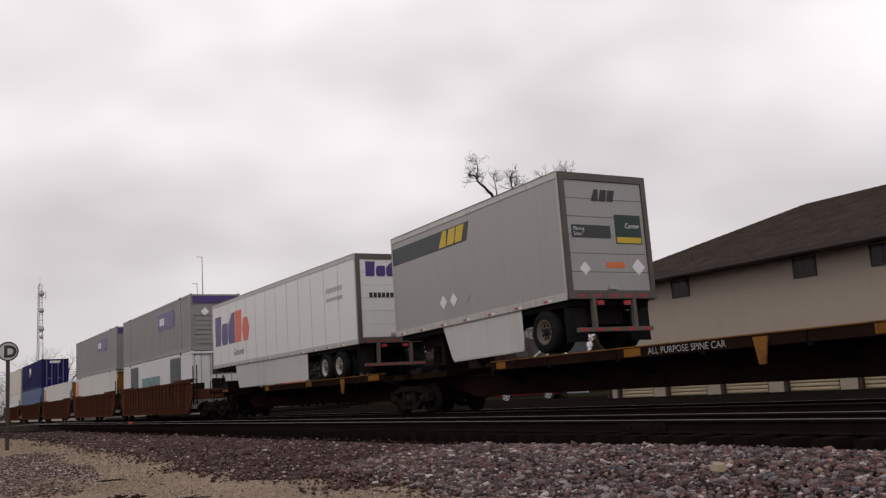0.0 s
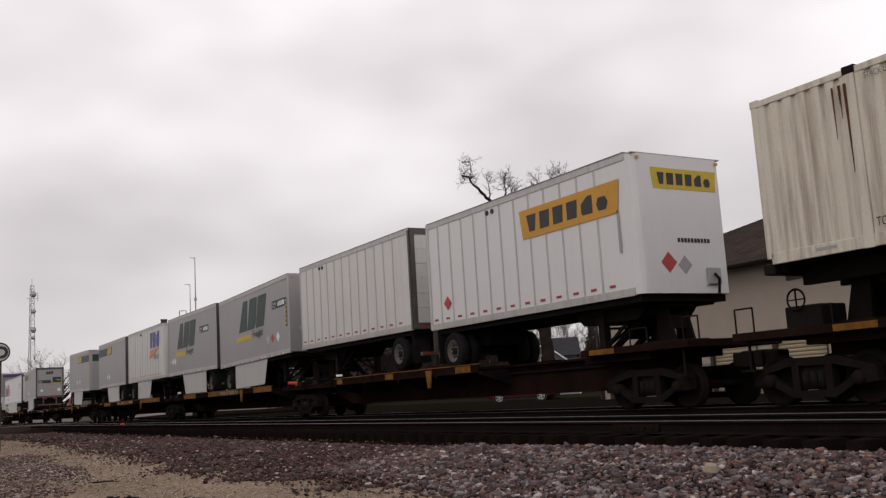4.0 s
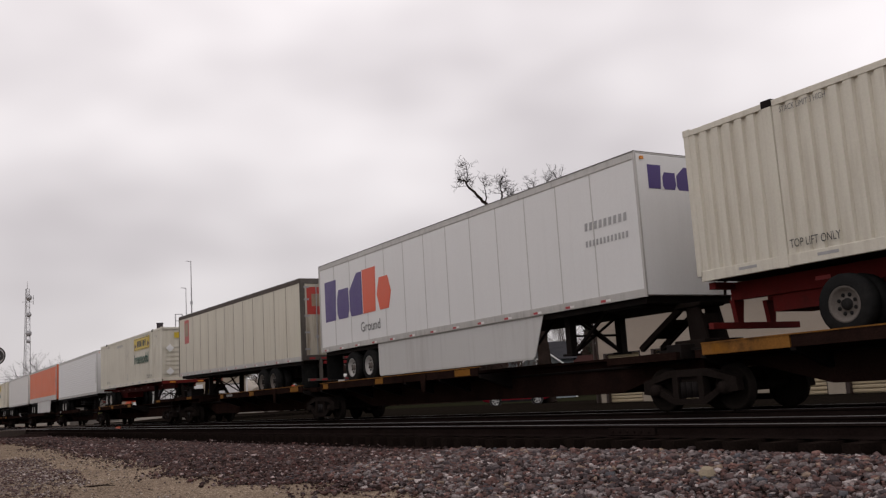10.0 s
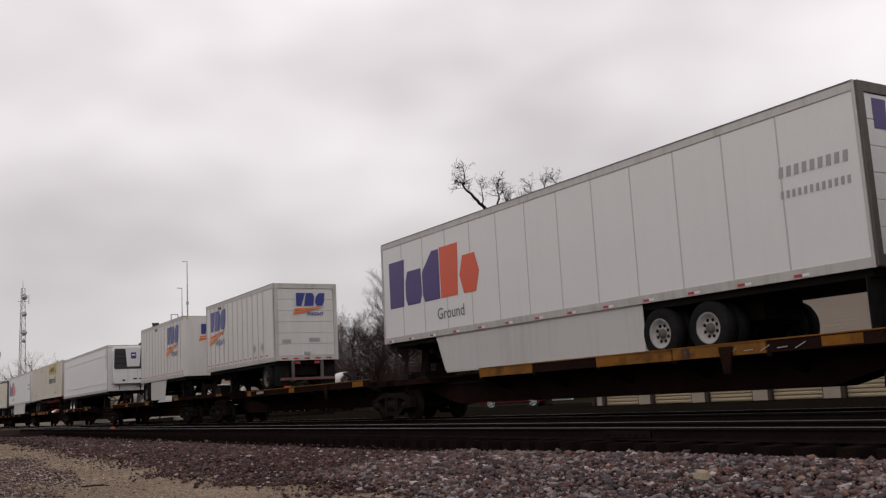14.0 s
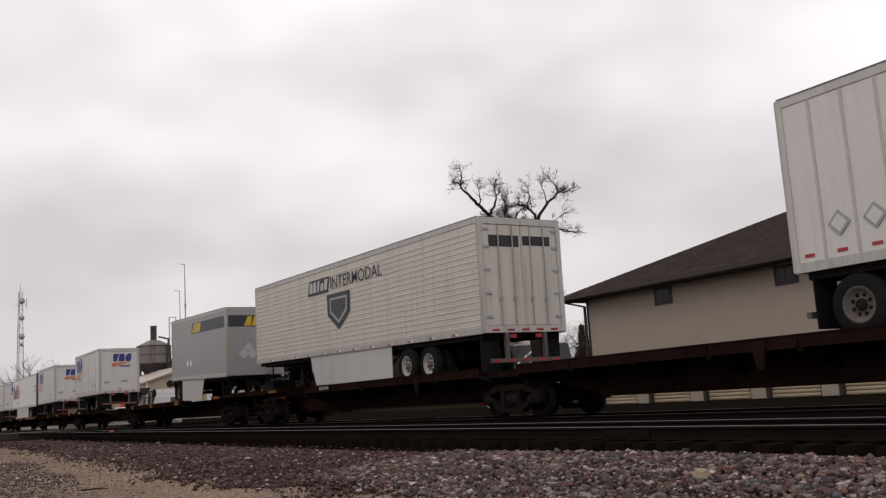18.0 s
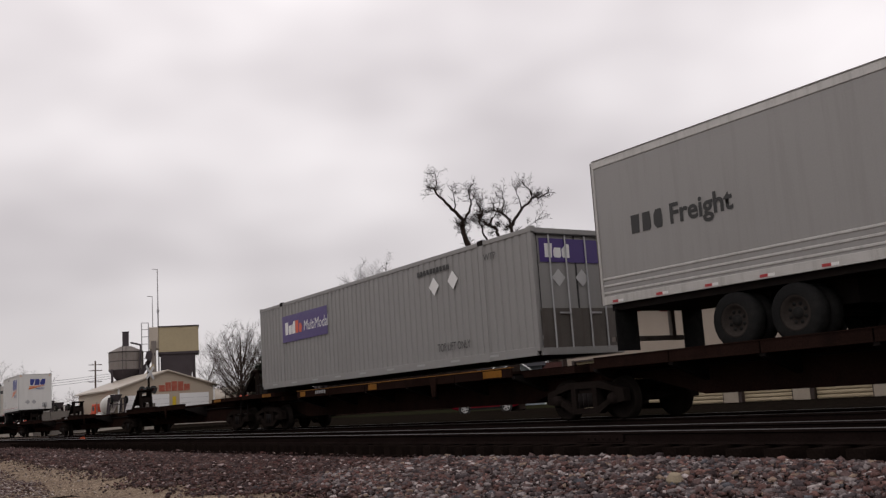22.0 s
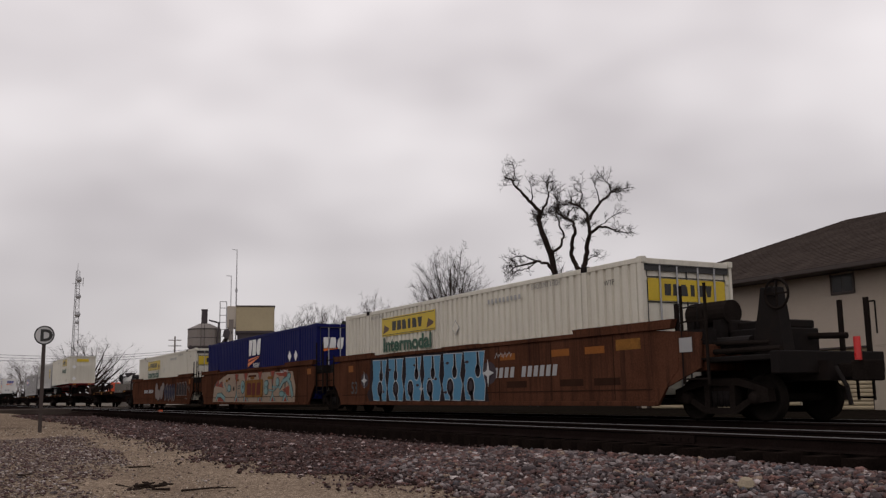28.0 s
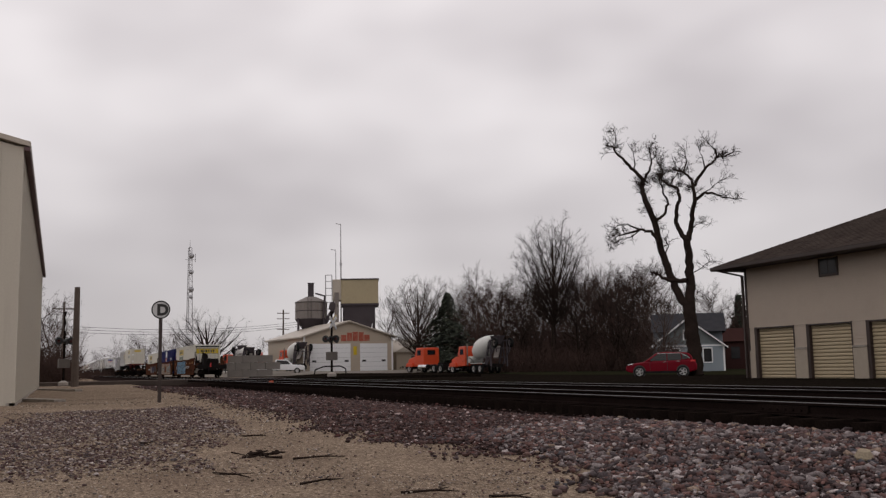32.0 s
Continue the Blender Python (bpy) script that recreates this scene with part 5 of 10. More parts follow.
def well_unit(u0, u1, label, paint=None):
    """One well of a double-stack car: ribbed sides hang between the trucks."""
    t = rolling(thing("well_car_unit", label, "rail car", group="well car units"), u0)
    L, paint = u1 - u0, CAR_RUST
    for s in (-1, 1):
        pts = [(1.55, 0.30), (L - 1.55, 0.30), (L - 1.2, 0.75), (L - 0.9, 1.0), (L - 0.9, 1.72), (L - 2.2, 1.86), (2.2, 1.86), (0.9, 1.72), (0.9, 1.0), (1.2, 0.75)]
        part("side_wall", MB().prism(pts, *sorted((s * 1.40, s * 1.46))), paint, t, "rust-brown well side")
        part("top_chord", MB().box(2.2, L - 2.2, *sorted((s * 1.38, s * 1.50)), 1.80, 1.90), paint, t, bevel=0.01)
        part("bottom_chord", MB().box(1.6, L - 1.6, *sorted((s * 1.36, s * 1.50)), 0.28, 0.38), paint, t, bevel=0.01)
    part("well_floor", MB().box(1.6, L - 1.6, -1.38, 1.38, 0.30, 0.42), BLACK, t)
    for x0, x1, h in ((0.95, 4.3, 0.13), (5.7, 7.6, 0.05), (9.2, 11.2, 0.06), (L - 4.3, L - 0.95, 0.13)):
        for s in (-1, 1):
            part("raised_chord", MB().prism([(x0 + 0.1, 1.80), (x1 - 0.1, 1.80), (x1, 1.86 + h), (x0, 1.86 + h)], *sorted((s * 1.37, s * 1.515))), paint, t, "rusty raised length of the top chord", bevel=0.01)
    for k in range(7):
        x = 2.9 + (L - 5.8) * k / 6
        part("side_seam", MB().box(x - 0.014, x + 0.014, -1.464, -1.458, 0.40, 1.78), SEAM_RUST, t, "weld seam")
    part("side_crease", MB().box(1.7, L - 1.7, -1.468, -1.458, 0.60, 0.625), SEAM_RUST, t, "weld crease")
    for x, s in ((0.0, 1), (L, -1)):
        part("end_bulkhead", MB().box(*sorted((x + s * 0.2, x + s * 1.25)), -1.35, 1.35, 0.95, 1.45), paint, t, bevel=0.02)
        part("end_stairs", MB().box(*sorted((x + s * 0.3, x + s * 1.0)), -1.36, -1.0, 1.45, 1.75), BLACK, t)
        for xx in (0.12, 0.78):
            part("ladder_rail", MB().beam((x + s * xx, -1.43, 0.70), (x + s * xx, -1.43, 2.62 if s < 0 else 2.05), 0.045, 0.045), TRUCK_STEEL, t)
        for k in range(4):
            part("ladder_rung", MB().beam((x + s * 0.12, -1.43, 0.80 + k * 0.37), (x + s * 0.78, -1.43, 0.80 + k * 0.37), 0.03, 0.03), TRUCK_STEEL, t)
        part("end_valve", MB().box(*sorted((x + s * 0.4, x + s * 0.75)), -0.5, 0.1, 1.45, 1.95), BLACK, t, bevel=0.03)
    return t

# ---- the consist, from its head (left) to its tail ----
def mark(kind, x, z, w, h, lean=0.0):
    """One plain logo shape in a cell: a trapezoid, a slab, a drop, a lozenge or a bar."""
    q = {"trapezoid": [(0, 0), (1, 0), (0.84, 1), (0.30, 1)],
         "flared": [(0.24, 0), (0.80, 0), (1, 1), (0, 1)],
         "slab": [(0, 0), (0.9, 0), (1, 1), (0, 1)],
         "clipped": [(0, 0), (0.84, 0), (1, 0.16), (0.94, 1), (0.06, 1)],
         "sloped": [(0, 0), (1, 0), (0.94, 0.74), (0.70, 1), (0, 1)],
         "drop": [(0.3, 0), (0.9, 0), (1, 0.3), (0.94, 1), (0.3, 1), (0.04, 0.74), (0, 0.26)],
         "low": [(0.12, 0), (0.88, 0), (1, 0.2), (0.96, 0.72), (0.14, 0.72), (0, 0.5), (0, 0.15)],
         "tall": [(0.12, 0), (1, 0), (1, 1), (0.6, 1), (0, 0.62), (0, 0.15)],
         "lozenge": [(0.2, 0), (0.8, 0), (1, 0.36), (0.8, 0.72), (0.2, 0.72), (0, 0.36)],
         "bar": [(0.2, 0), (0.8, 0), (0.8, 1), (0.2, 1)]}[kind]
    return [(x + w * a + lean * b, z + h * b) for a, b in q]


def logo_row(kinds, x, z, w, h, gap=0.1, lean=0.0):
    step = w / len(kinds)
    return [mark(k, x + i * step, z, step * (1 - gap), h, lean) for i, k in enumerate(kinds)]


BLOCKY = ("trapezoid", "clipped", "slab")
FREIGHTY = ("flared", "sloped", "drop")
PANELLED = ("slab", "clipped", "sloped", "bar", "sloped", "flared")


def parcel_marks(t, x, z, h, w, ground=True):
    """A delivery firm's purple and orange marks, as plain blocks."""
    k = w / 5
    decal(t, logo_row(("slab", "low", "tall"), x, z, 3 * k, h * 0.98, 0.05), D_PURPLE, 0.01, "logo_block", "purple logo blocks")
    decal(t, logo_row(("slab", "lozenge"), x + 3 * k, z, 2 * k, h, 0.03), D_ORANGE, 0.01, "logo_block", "orange logo blocks")
    if ground:
        lettering(t, "Ground", h * 0.22, x + 2.75 * k, z - h * 0.40, D_DIM, 0.01, 0.002, 0, 1.0)


def wedge_marks(t, x, z, h, white=False, words=True, face="side", at_x=0.0):
    """Three leaning blocks over an orange wedge."""
    w = h * 2.55
    decal(t, logo_row(FREIGHTY, x, z, w, h, 0.1, 0.18 * h), D_WHITE if white else D_BLUE, 0.022, "logo_block", "white logo blocks" if white else "blue logo blocks", face, at_x)
    decal(t, [[(x, z - 0.36 * h), (x + 1.0 * w, z - 0.06 * h), (x + 0.1 * h, z - 0.20 * h)], [(x - 0.05 * h, z - 0.72 * h), (x + 1.0 * w, z - 0.10 * h), (x - 0.02 * h, z - 0.44 * h)]], D_FLAME, 0.022, "logo_wedge", "orange wedge", face, at_x)
    if words:
        lettering(t, "FREIGHT", h * 0.26, x + 0.42 * w, z - 0.76 * h, D_WHITE if white else D_BLUE, 0.024, 0.004, 0, 0.95, face, at_x)


def band_stripe(t, L, color, x, nose):
    """A dark band along the top with a yellow block mark in a slanted field."""
    e = L if nose == "R" else 0
    band = [(x, 4.42), (L - 0.22, 4.42), (L - 0.22, 4.92), (x + 0.18, 4.92)] if nose == "R" else [(0.02, 4.42), (x, 4.42), (x + 0.18, 4.92), (0.02, 4.92)]
    decal(t, [band], color, 0.008, "stripe", "dark stripe")
    x0 = x + 0.25 if nose == "R" else x - 1.35
    decal(t, logo_row(BLOCKY, x0 - 0.1, 4.46, 1.3, 0.43, 0.1, 0.14), D_YELLOW, 0.014, "logo_block", "yellow logo blocks")


def placards(t, xs, z, mats=(D_WHITE,), off=0.02):
    for i, x in enumerate(xs):
        decal(t, [diamond(x, z, 0.19)], mats[i % len(mats)], off, "placard", "diamond hazard placard")


def block_trailer(u, nose):
    t = trailer(u, 8.5, SILVER, nose, "silver trailer with dark lettering blocks on a spine car", skirt=(1.9, 5.9) if nose == "R" else (2.6, 6.6), axles=1, rollup=True, top=ALU)
    x = 3.5 if nose == "R" else 2.6
    decal(t, logo_row(BLOCKY, x - 0.85, 3.60, 3.2, 1.26, 0.06, 0.36), D_GREEN, 0.01, "logo_block", "dark green logo blocks")
    decal(t, [rect(x - 1.15, x + 0.6, 3.20, 3.43, 0.1)], D_YELLOW, 0.01, "logo_bar", "yellow bar")
    lettering(t, "Freight", 0.31, x + 0.85, 3.24, D_GREEN, 0.012, 0.004)
    xb = x + 3.2
    decal(t, [rect(xb, min(xb + 1.45, 8.3), 4.1, 4.42)], D_GREEN, 0.01, "sign_panel", "dark green notice panel")
    lettering(t, "Moving\nSoon?", 0.095, xb + 0.06, 4.27, D_WHITE, 0.014)
    decal(t, logo_row(("tall", "bar", "trapezoid", "drop", "sloped"), xb + 0.62, 4.17, 0.72, 0.18, 0.15, 0.03), D_WHITE, 0.014, "logo_block", "white logo blocks")
    placards(t, (xb - 0.55, xb - 0.05, xb + 0.55) if nose == "R" else (0.5, 0.95, 1.35), 3.0, (D_PALE, D_RED, D_WHITE) if nose == "R" else (D_PALE, D_WHITE, D_WHITE), 0.012)
    if nose == "R":
        decal(t, [rect(8.12, 8.26, 3.3, 4.4)], D_BLACK, 0.012, "unit_field", "black upright field")
        decal(t, [rect(8.15, 8.23, 3.36 + 0.17 * i, 3.48 + 0.17 * i) for i in range(6)], D_YELLOW, 0.018, "unit_mark", "upright yellow unit marks")
        decal(t, logo_row(BLOCKY, -0.6, 4.35, 1.3, 0.5, 0.1, 0.12), D_GREEN, 0.006, "logo_block", "dark green logo blocks", "end", 8.5)
        decal(t, [rect(-0.6, 0.2, 4.18, 4.27)], D_YELLOW, 0.006, "logo_bar", "yellow bar", "end", 8.5)
        decal(t, [rect(-0.5, 0.8, 3.75, 4.05)], D_NAVY, 0.006, "sign_panel", "dark notice panel", "end", 8.5)
        decal(t, [diamond(-0.75, 3.2, 0.2)], D_PALE, 0.006, "placard", "pale placard", "end", 8.5)
        decal(t, [diamond(-0.25, 3.2, 0.2)], D_RED, 0.006, "placard", "red hazard placard", "end", 8.5)
    return t


def panel_box(u, base, paint, label, end, chassis=None, logo_x=9.85):
    t = container(u, base, paint, label, end, chassis)
    if chassis:
        z, pw, ph, ih = base + 1.97, 3.7, 0.70, 0.50
    else:
        z, pw, ph, ih = base + 1.99, 3.75, 0.60, 0.40
    decal(t, [rect(logo_x, logo_x + pw, z, z + ph)], D_YELLOW, 0.006, "logo_panel", "yellow logo panel")
    decal(t, logo_row(PANELLED, logo_x + 0.21 * pw, z + 0.26 * ph, 0.58 * pw, 0.5 * ph, 0.2), D_BLACK, 0.012, "logo_block", "black blocks on the panel")
    decal(t, [rect(logo_x + 0.06, logo_x + pw - 0.06, z + 0.03, z + 0.05), rect(logo_x + 0.06, logo_x + pw - 0.06, z + ph - 0.05, z + ph - 0.03)], D_BLACK, 0.012, "panel_line", "thin black border line")
    lettering(t, "Intermodal", ih * 1.06, logo_x + 0.1, z - ih * (1.5 if chassis else 1.22), D_INTER, 0.024, 0.022, 0, 1.02 if chassis else 1.28)
    lettering(t, "TOP LIFT ONLY", 0.17, 12.9, base + 0.29, D_BLACK, 0.02, 0, 0, 0.75)
    lettering(t, "TOP LIFT ONLY", 0.14, 0.55 + 1.6, base + 0.30, D_BLACK, 0.02, 0, 0, 0.7)
    lettering(t, "WTP", 0.12, 14.9, base + 2.4, D_BLACK, 0.02)
    lettering(t, "STACK LIMIT 3 HIGH", 0.13, 12.0, base + 2.62, D_DIM, 0.02, 0, 0, 0.72)
    lettering(t, "STACK LIMIT 3 HIGH", 0.10, 2.25, base + 2.62, D_DIM, 0.02, 0, 0, 0.7)
    decal(t, bars(9, 9.9 if logo_x < 5 else 5.2, base + 2.45, 1.7, 0.12, 0, 0.5), D_GREY, 0.016, "unit_mark", "faint unit marks")
    for c in (logo_x + 0.1, logo_x + pw - 0.55):
        decal(t, [[(c, z + 0.15 * ph), (c + 0.4, z + 0.3 * ph), (c + 0.45, z + 0.42 * ph), (c + 0.1, z + 0.62 * ph)]], D_BROWN, 0.011, "emblem", "brown line emblem")
    for dx, dz in ((8.1, 1.95), (8.05, 0.55)):
        decal(t, [diamond(dx, base + dz, 0.22)], D_GREY, 0.014, "placard", "blank placard holder")
        decal(t, [diamond(dx, base + dz, 0.19)], paint, 0.018, "placard", "blank placard")
    L = 16.15
    if end == "ribbed":
        decal(t, [rect(-0.6, 0.6, base + 2.3, base + 2.6)], D_YELLOW, 0.012, "logo_panel", "yellow logo panel", "end", L - 0.012)
    else:
        decal(t, [rect(-1.1, 1.1, base + 1.98, base + 2.46)], D_YELLOW, 0.0, "logo_panel", "yellow door logo panel", "end", L - 0.04)
        decal(t, logo_row(PANELLED, -0.65, base + 2.10, 1.4, 0.25, 0.2), D_BLACK, 0.004, "logo_block", "black blocks on the panel", "end", L - 0.04)
        decal(t, [rect(-1.12, 1.12, base + 1.94, base + 1.965), rect(-1.12, 1.12, base + 2.475, base + 2.5)], D_BLACK, 0.0, "panel_line", "thin black border line", "end", L - 0.04)
        decal(t, [rect(-1.2, 1.2, base + 2.62, base + 2.76)], D_BLACK, 0.02, "header_strip", "dark strip under the roof rail", "end", L - 0.04)
    if end == "ribbed":
        decal(t, [diamond(-0.85, base + 0.5, 0.22), diamond(-0.85, base + 1.75, 0.22)], D_WHITE, 0.05, "placard", "blank placard holder", "end", L - 0.012)
    return t


RED_CH = {"label": "dark red container chassis standing on a spine car", "paint": RED_CHASSIS, "nose": "R"}
BLK_CH = {"label": "black container chassis standing on a spine car", "paint": BLACK, "nose": "L"}

# leading double-stack car
for a, b in ((-139.0, -120.6), (-120.4, -102.3), (-102.1, -83.8), (-83.6, -65.2), (-65.0, -46.2)):
    w = well_unit(a, b, "rust-brown double-stack well car with ribbed sides")
    me = MB().box(-0.05, 0.05, -1.52, -1.455, 0.4, 1.8).mesh("side_rib", CAR_RUST)
    for k in range(20):
        part("side_rib", me, CAR_RUST, w, at=(2.4 + k * (b - a - 4.8) / 19, 0, 0))
for x in (-139.0, -120.5, -102.2, -83.7, -65.1, -46.4):
    truck(x)
container(-137.6, 0.5, WHITE, "white container in a well car", "doors")
container(-137.6, 3.42, CREAM, "cream container stacked on another", "doors")
container(-119.6, 0.5, mat("mid_blue_container_paint", (0.05, 0.10, 0.22), 0.5, 0, 0.1, 0.8, 25, 0.06, 0.3, (0.06, 0.06, 0.08), True), "blue container in a well car", "doors")
t = container(-119.6, 3.42, BLUE_BOX, "navy blue container stacked on another", "doors")
wedge_marks(t, 6.6, 5.2, 0.6, True, False)
decal(t, [rect(-0.5, 0.5, 5.9, 6.15)], D_WHITE, 0.0, "logo_panel", "white blocks", "end", 16.11)
for u, orange in ((-101.2, True), (-82.6, True)):
    t = container(u, 0.5, WHITE, "white container with a yellow end in a well car", "doors")
    decal(t, [rect(0.3, 1.2, 0.9, 3.1)], D_FLAME, 0.02, "logo_panel", "orange panel")
    decal(t, [rect(-1.2, 1.2, 0.7, 3.3)], YELLOW_FRESH, 0.0, "end_panel", "yellow end panel", "end", 16.11)
t = container(-63.9, 0.5, WHITE_CLEAN, "white lettered container in a well car", "doors")
decal(t, [rect(2.2, 4.2, 1.2, 3.2), rect(12.0, 14.2, 1.2, 3.2)], D_NAVY, 0.02, "logo_panel", "slate blue panels")
decal(t, bars(4, 5.2, 1.95, 4.6, 0.5, 0, 0.15), D_TEAL, 0.02, "lettering_bar", "pale blue blocks")
lettering(t, "THE FUTURE", 0.35, 6.4, 1.05, D_NAVY, 0.022)
decal(t, [rect(-0.2, 1.15, 2.2, 3.25)], D_BLACK, 0.0, "vent", "dark vent opening", "end", 16.11)
for u in (-82.4, -63.9):
    t = container(u, 3.42, GREY_BOX, "grey container with a purple panel stacked on another", "ribbed")
    decal(t, [rect(9.4, 12.9, 4.95, 5.85)], D_PURPLE, 0.014, "logo_panel", "purple logo panel")
    decal(t, bars(3, 9.8, 5.2, 1.1, 0.4), D_WHITE, 0.02, "logo_block", "white blocks")
    decal(t, [rect(-1.15, 1.15, 5.85, 6.22)], D_PURPLE, 0.012, "logo_panel", "purple end panel", "end", 16.14)
    decal(t, [diamond(-0.55, 5.4, 0.22), diamond(0.25, 5.4, 0.22)], D_WHITE, 0.04, "placard", "blank placard holder", "end", 16.14)

# three-platform spine car
spine_unit(-43.4, -25.1, (-37.0, -26.0), [(-43.1, 1, True)], YELLOW_DECK, True, "", (True, False))
spine_unit(-24.9, -6.3, (-20.0, -8.0), [(-24.5, 1, True), (-7.4, -1, False)], YELLOW_DECK, True, "ALL PURPOSE SPINE CAR")
spine_unit(-6.1, 11.8, (-4.0, 7.8), [(11.4, -1, True)], YELLOW_DECK, True, "ALL PURPOSE SPINE CAR", (False, True))
for x in (-43.5, -25.0, -6.2, 11.5):
    truck(x)
t = trailer(-43.9, 16.1, WHITE_CLEAN, "L", "white trailer with purple and orange logo blocks on a spine car", skirt=(3.2, 11.6), seams=1.22, rollup=True)
parcel_marks(t, 0.45, 3.28, 1.38, 4.85)
decal(t, bars(9, 13.6, 4.2, 1.4, 0.17, 0.02, 0.45) + bars(12, 13.6, 3.9, 1.4, 0.13, 0.01, 0.5), D_GREY, 0.01, "lettering_bar", "faint grey lettering")
decal(t, logo_row(("slab", "low", "tall"), -0.95, 4.5, 1.15, 0.5, 0.08), D_PURPLE, 0.03, "logo_block", "purple logo blocks", "end", 16.1)
decal(t, logo_row(("slab", "lozenge"), 0.22, 4.5, 0.76, 0.5, 0.06), D_ORANGE, 0.03, "logo_block", "orange logo blocks", "end", 16.1)
decal(t, bars(9, -0.85, 3.8, 1.4, 0.16, 0, 0.25), D_BLACK, 0.03, "lettering_bar", "black unit marks", "end", 16.1)
t = trailer(-25.0, 8.4, SILVER, "L", "silver twin trailer with a charcoal stripe on a spine car", skirt=(2.7, 6.5), axles=1, dull=True)
band_stripe(t, 8.4, D_NAVY, 4.3, "L")
placards(t, (2.9, 3.45, 4.1), 2.95, (D_WHITE, D_WHITE, SILVER), 0.012)
decal(t, logo_row(BLOCKY, -0.4, 4.60, 0.7, 0.28, 0.1, 0.06), D_BLACK, 0.03, "logo_block", "black logo blocks", "end", 8.4)
decal(t, [rect(-1.05, 0.1, 3.72, 4.02)], D_NAVY, 0.03, "sign_panel", "dark notice panel", "end", 8.4)
decal(t, [rect(0.25, 1.05, 3.6, 4.3)], D_GREEN, 0.03, "sign_panel", "dark poster with a yellow strip", "end", 8.4)
decal(t, [rect(0.28, 1.02, 3.62, 3.76)], D_YELLOW, 0.034, "sign_panel", "yellow strip", "end", 8.4)
lettering(t, "Career", 0.12, 0.55, 3.98, D_WHITE, 0.036, 0, 0, 0.9, "end", 8.4)
lettering(t, "Moving\nSoon?", 0.085, -1.0, 3.89, D_WHITE, 0.036, 0, 0, 0.9, "end", 8.4)
decal(t, bars(6, -0.1, 3.02, 0.55, 0.14, 0, 0.2), D_FLAME, 0.03, "unit_mark", "orange unit marks", "end", 8.4)
decal(t, [diamond(0.85, 3.05, 0.2), diamond(-0.75, 3.0, 0.16)], D_WHITE, 0.03, "placard", "white hazard placard", "end", 8.4)
t = trailer(3.2, 8.5, SILVER, "R", "silver twin trailer with a green stripe on a spine car", skirt=(1.9, 5.6), axles=1, round_nose=True)
band_stripe(t, 8.5, D_GREEN, 3.7, "R")
decal(t, [rect(-1.1, 1.28, 4.42, 4.92)], D_GREEN, 0.006, "stripe", "green stripe", "end", 8.5)
decal(t, logo_row(BLOCKY, -0.35, 4.46, 1.1, 0.42, 0.1, 0.1), D_YELLOW, 0.012, "logo_block", "yellow logo blocks", "end", 8.5)
decal(t, [rect(-0.45, 0.8, 3.95, 4.32)], D_BLACK, 0.006, "sign_panel", "black rounded notice panel", "end", 8.5)
lettering(t, "Moving?", 0.14, -0.28, 4.12, D_YELLOW, 0.014, 0, 0, 0.9, "end", 8.5)
placards(t, (3.4, 4.0, 4.6), 3.0, (D_WHITE, SILVER, D_WHITE), 0.012)
decal(t, [diamond(-0.3, 3.5, 0.24), diamond(0.0, 3.15, 0.24)], D_WHITE, 0.006, "placard", "white hazard placard", "end", 8.5)
decal(t, bars(1, 8.02, 3.05, 0.1, 1.2), D_YELLOW, 0.02, "unit_mark", "upright yellow unit marks")

# second three-platform car, all twins
spine_unit(14.7, 33.5, (17.0, 32.1), [(15.1, 1, True), (33.05, -1, True)], YELLOW_DECK, 2, "", (True, False))
spine_unit(33.7, 52.1, (37.0, 49.5), [(34.3, 1, True), (51.5, -1, True)], YELLOW_DECK, 2, "TWIN 28 - ALL PURPOSE SPINE CAR")
spine_unit(52.3, 70.6, (55.5, 64.5), [(53.0, 1, True), (70.2, -1, True)], YELLOW_DECK, True, "", (False, True))
for x in (14.9, 33.6, 52.2, 70.3):
    truck(x)
t = trailer(15.3, 8.4, SILVER, "L", "silver twin trailer with a green stripe on a spine car", skirt=(2.7, 6.3), axles=1)
band_stripe(t, 8.4, D_GREEN, 4.2, "L")
placards(t, (3.0, 3.6, 4.3), 2.95, (D_WHITE, D_WHITE, SILVER), 0.012)
decal(t, [rect(-1.1, 1.1, 4.45, 4.95)], D_GREEN, 0.03, "stripe", "green stripe", "end", 8.4)
t = trailer(24.6, 8.5, WHITE, "R", "white ribbed trailer with blue and orange logo on a spine car", posts=0.61, skirt=(2.3, 5.6), axles=1, round_nose=True, top=ALU)
wedge_marks(t, 5.4, 4.05, 0.86)
wedge_marks(t, -0.35, 4.35, 0.5, face="end", at_x=8.5)
block_trailer(34.1, "L")
block_trailer(43.1, "R")
t = trailer(52.8, 8.4, WHITE, "L", "white ribbed twin trailer with dark corner posts on a spine car", posts=0.61, axles=1, top=ALU, dull=True, frame=DOOR_FRAME)
t = trailer(62.2, 8.5, WHITE_CLEAN, "R", "white ribbed trailer with an amber logo panel on a spine car", posts=0.61, axles=1, top=ALU, round_nose=True, dull=True, wheels=1.0)
decal(t, [[(4.6, 4.05), (8.0, 4.05), (8.1, 4.75), (4.5, 4.75)]], D_AMBER, 0.02, "logo_panel", "amber logo panel")
decal(t, logo_row(("flared", "slab", "slab", "slab", "tall", "lozenge"), 4.8, 4.2, 3.05, 0.40, 0.26), D_BLACK, 0.026, "logo_block", "black blocks on the panel")
decal(t, [[(-0.75, 4.5), (1.05, 4.5), (1.1, 4.95), (-0.8, 4.95)]], D_YELLOW, 0.006, "logo_panel", "yellow logo panel", "end", 8.5)
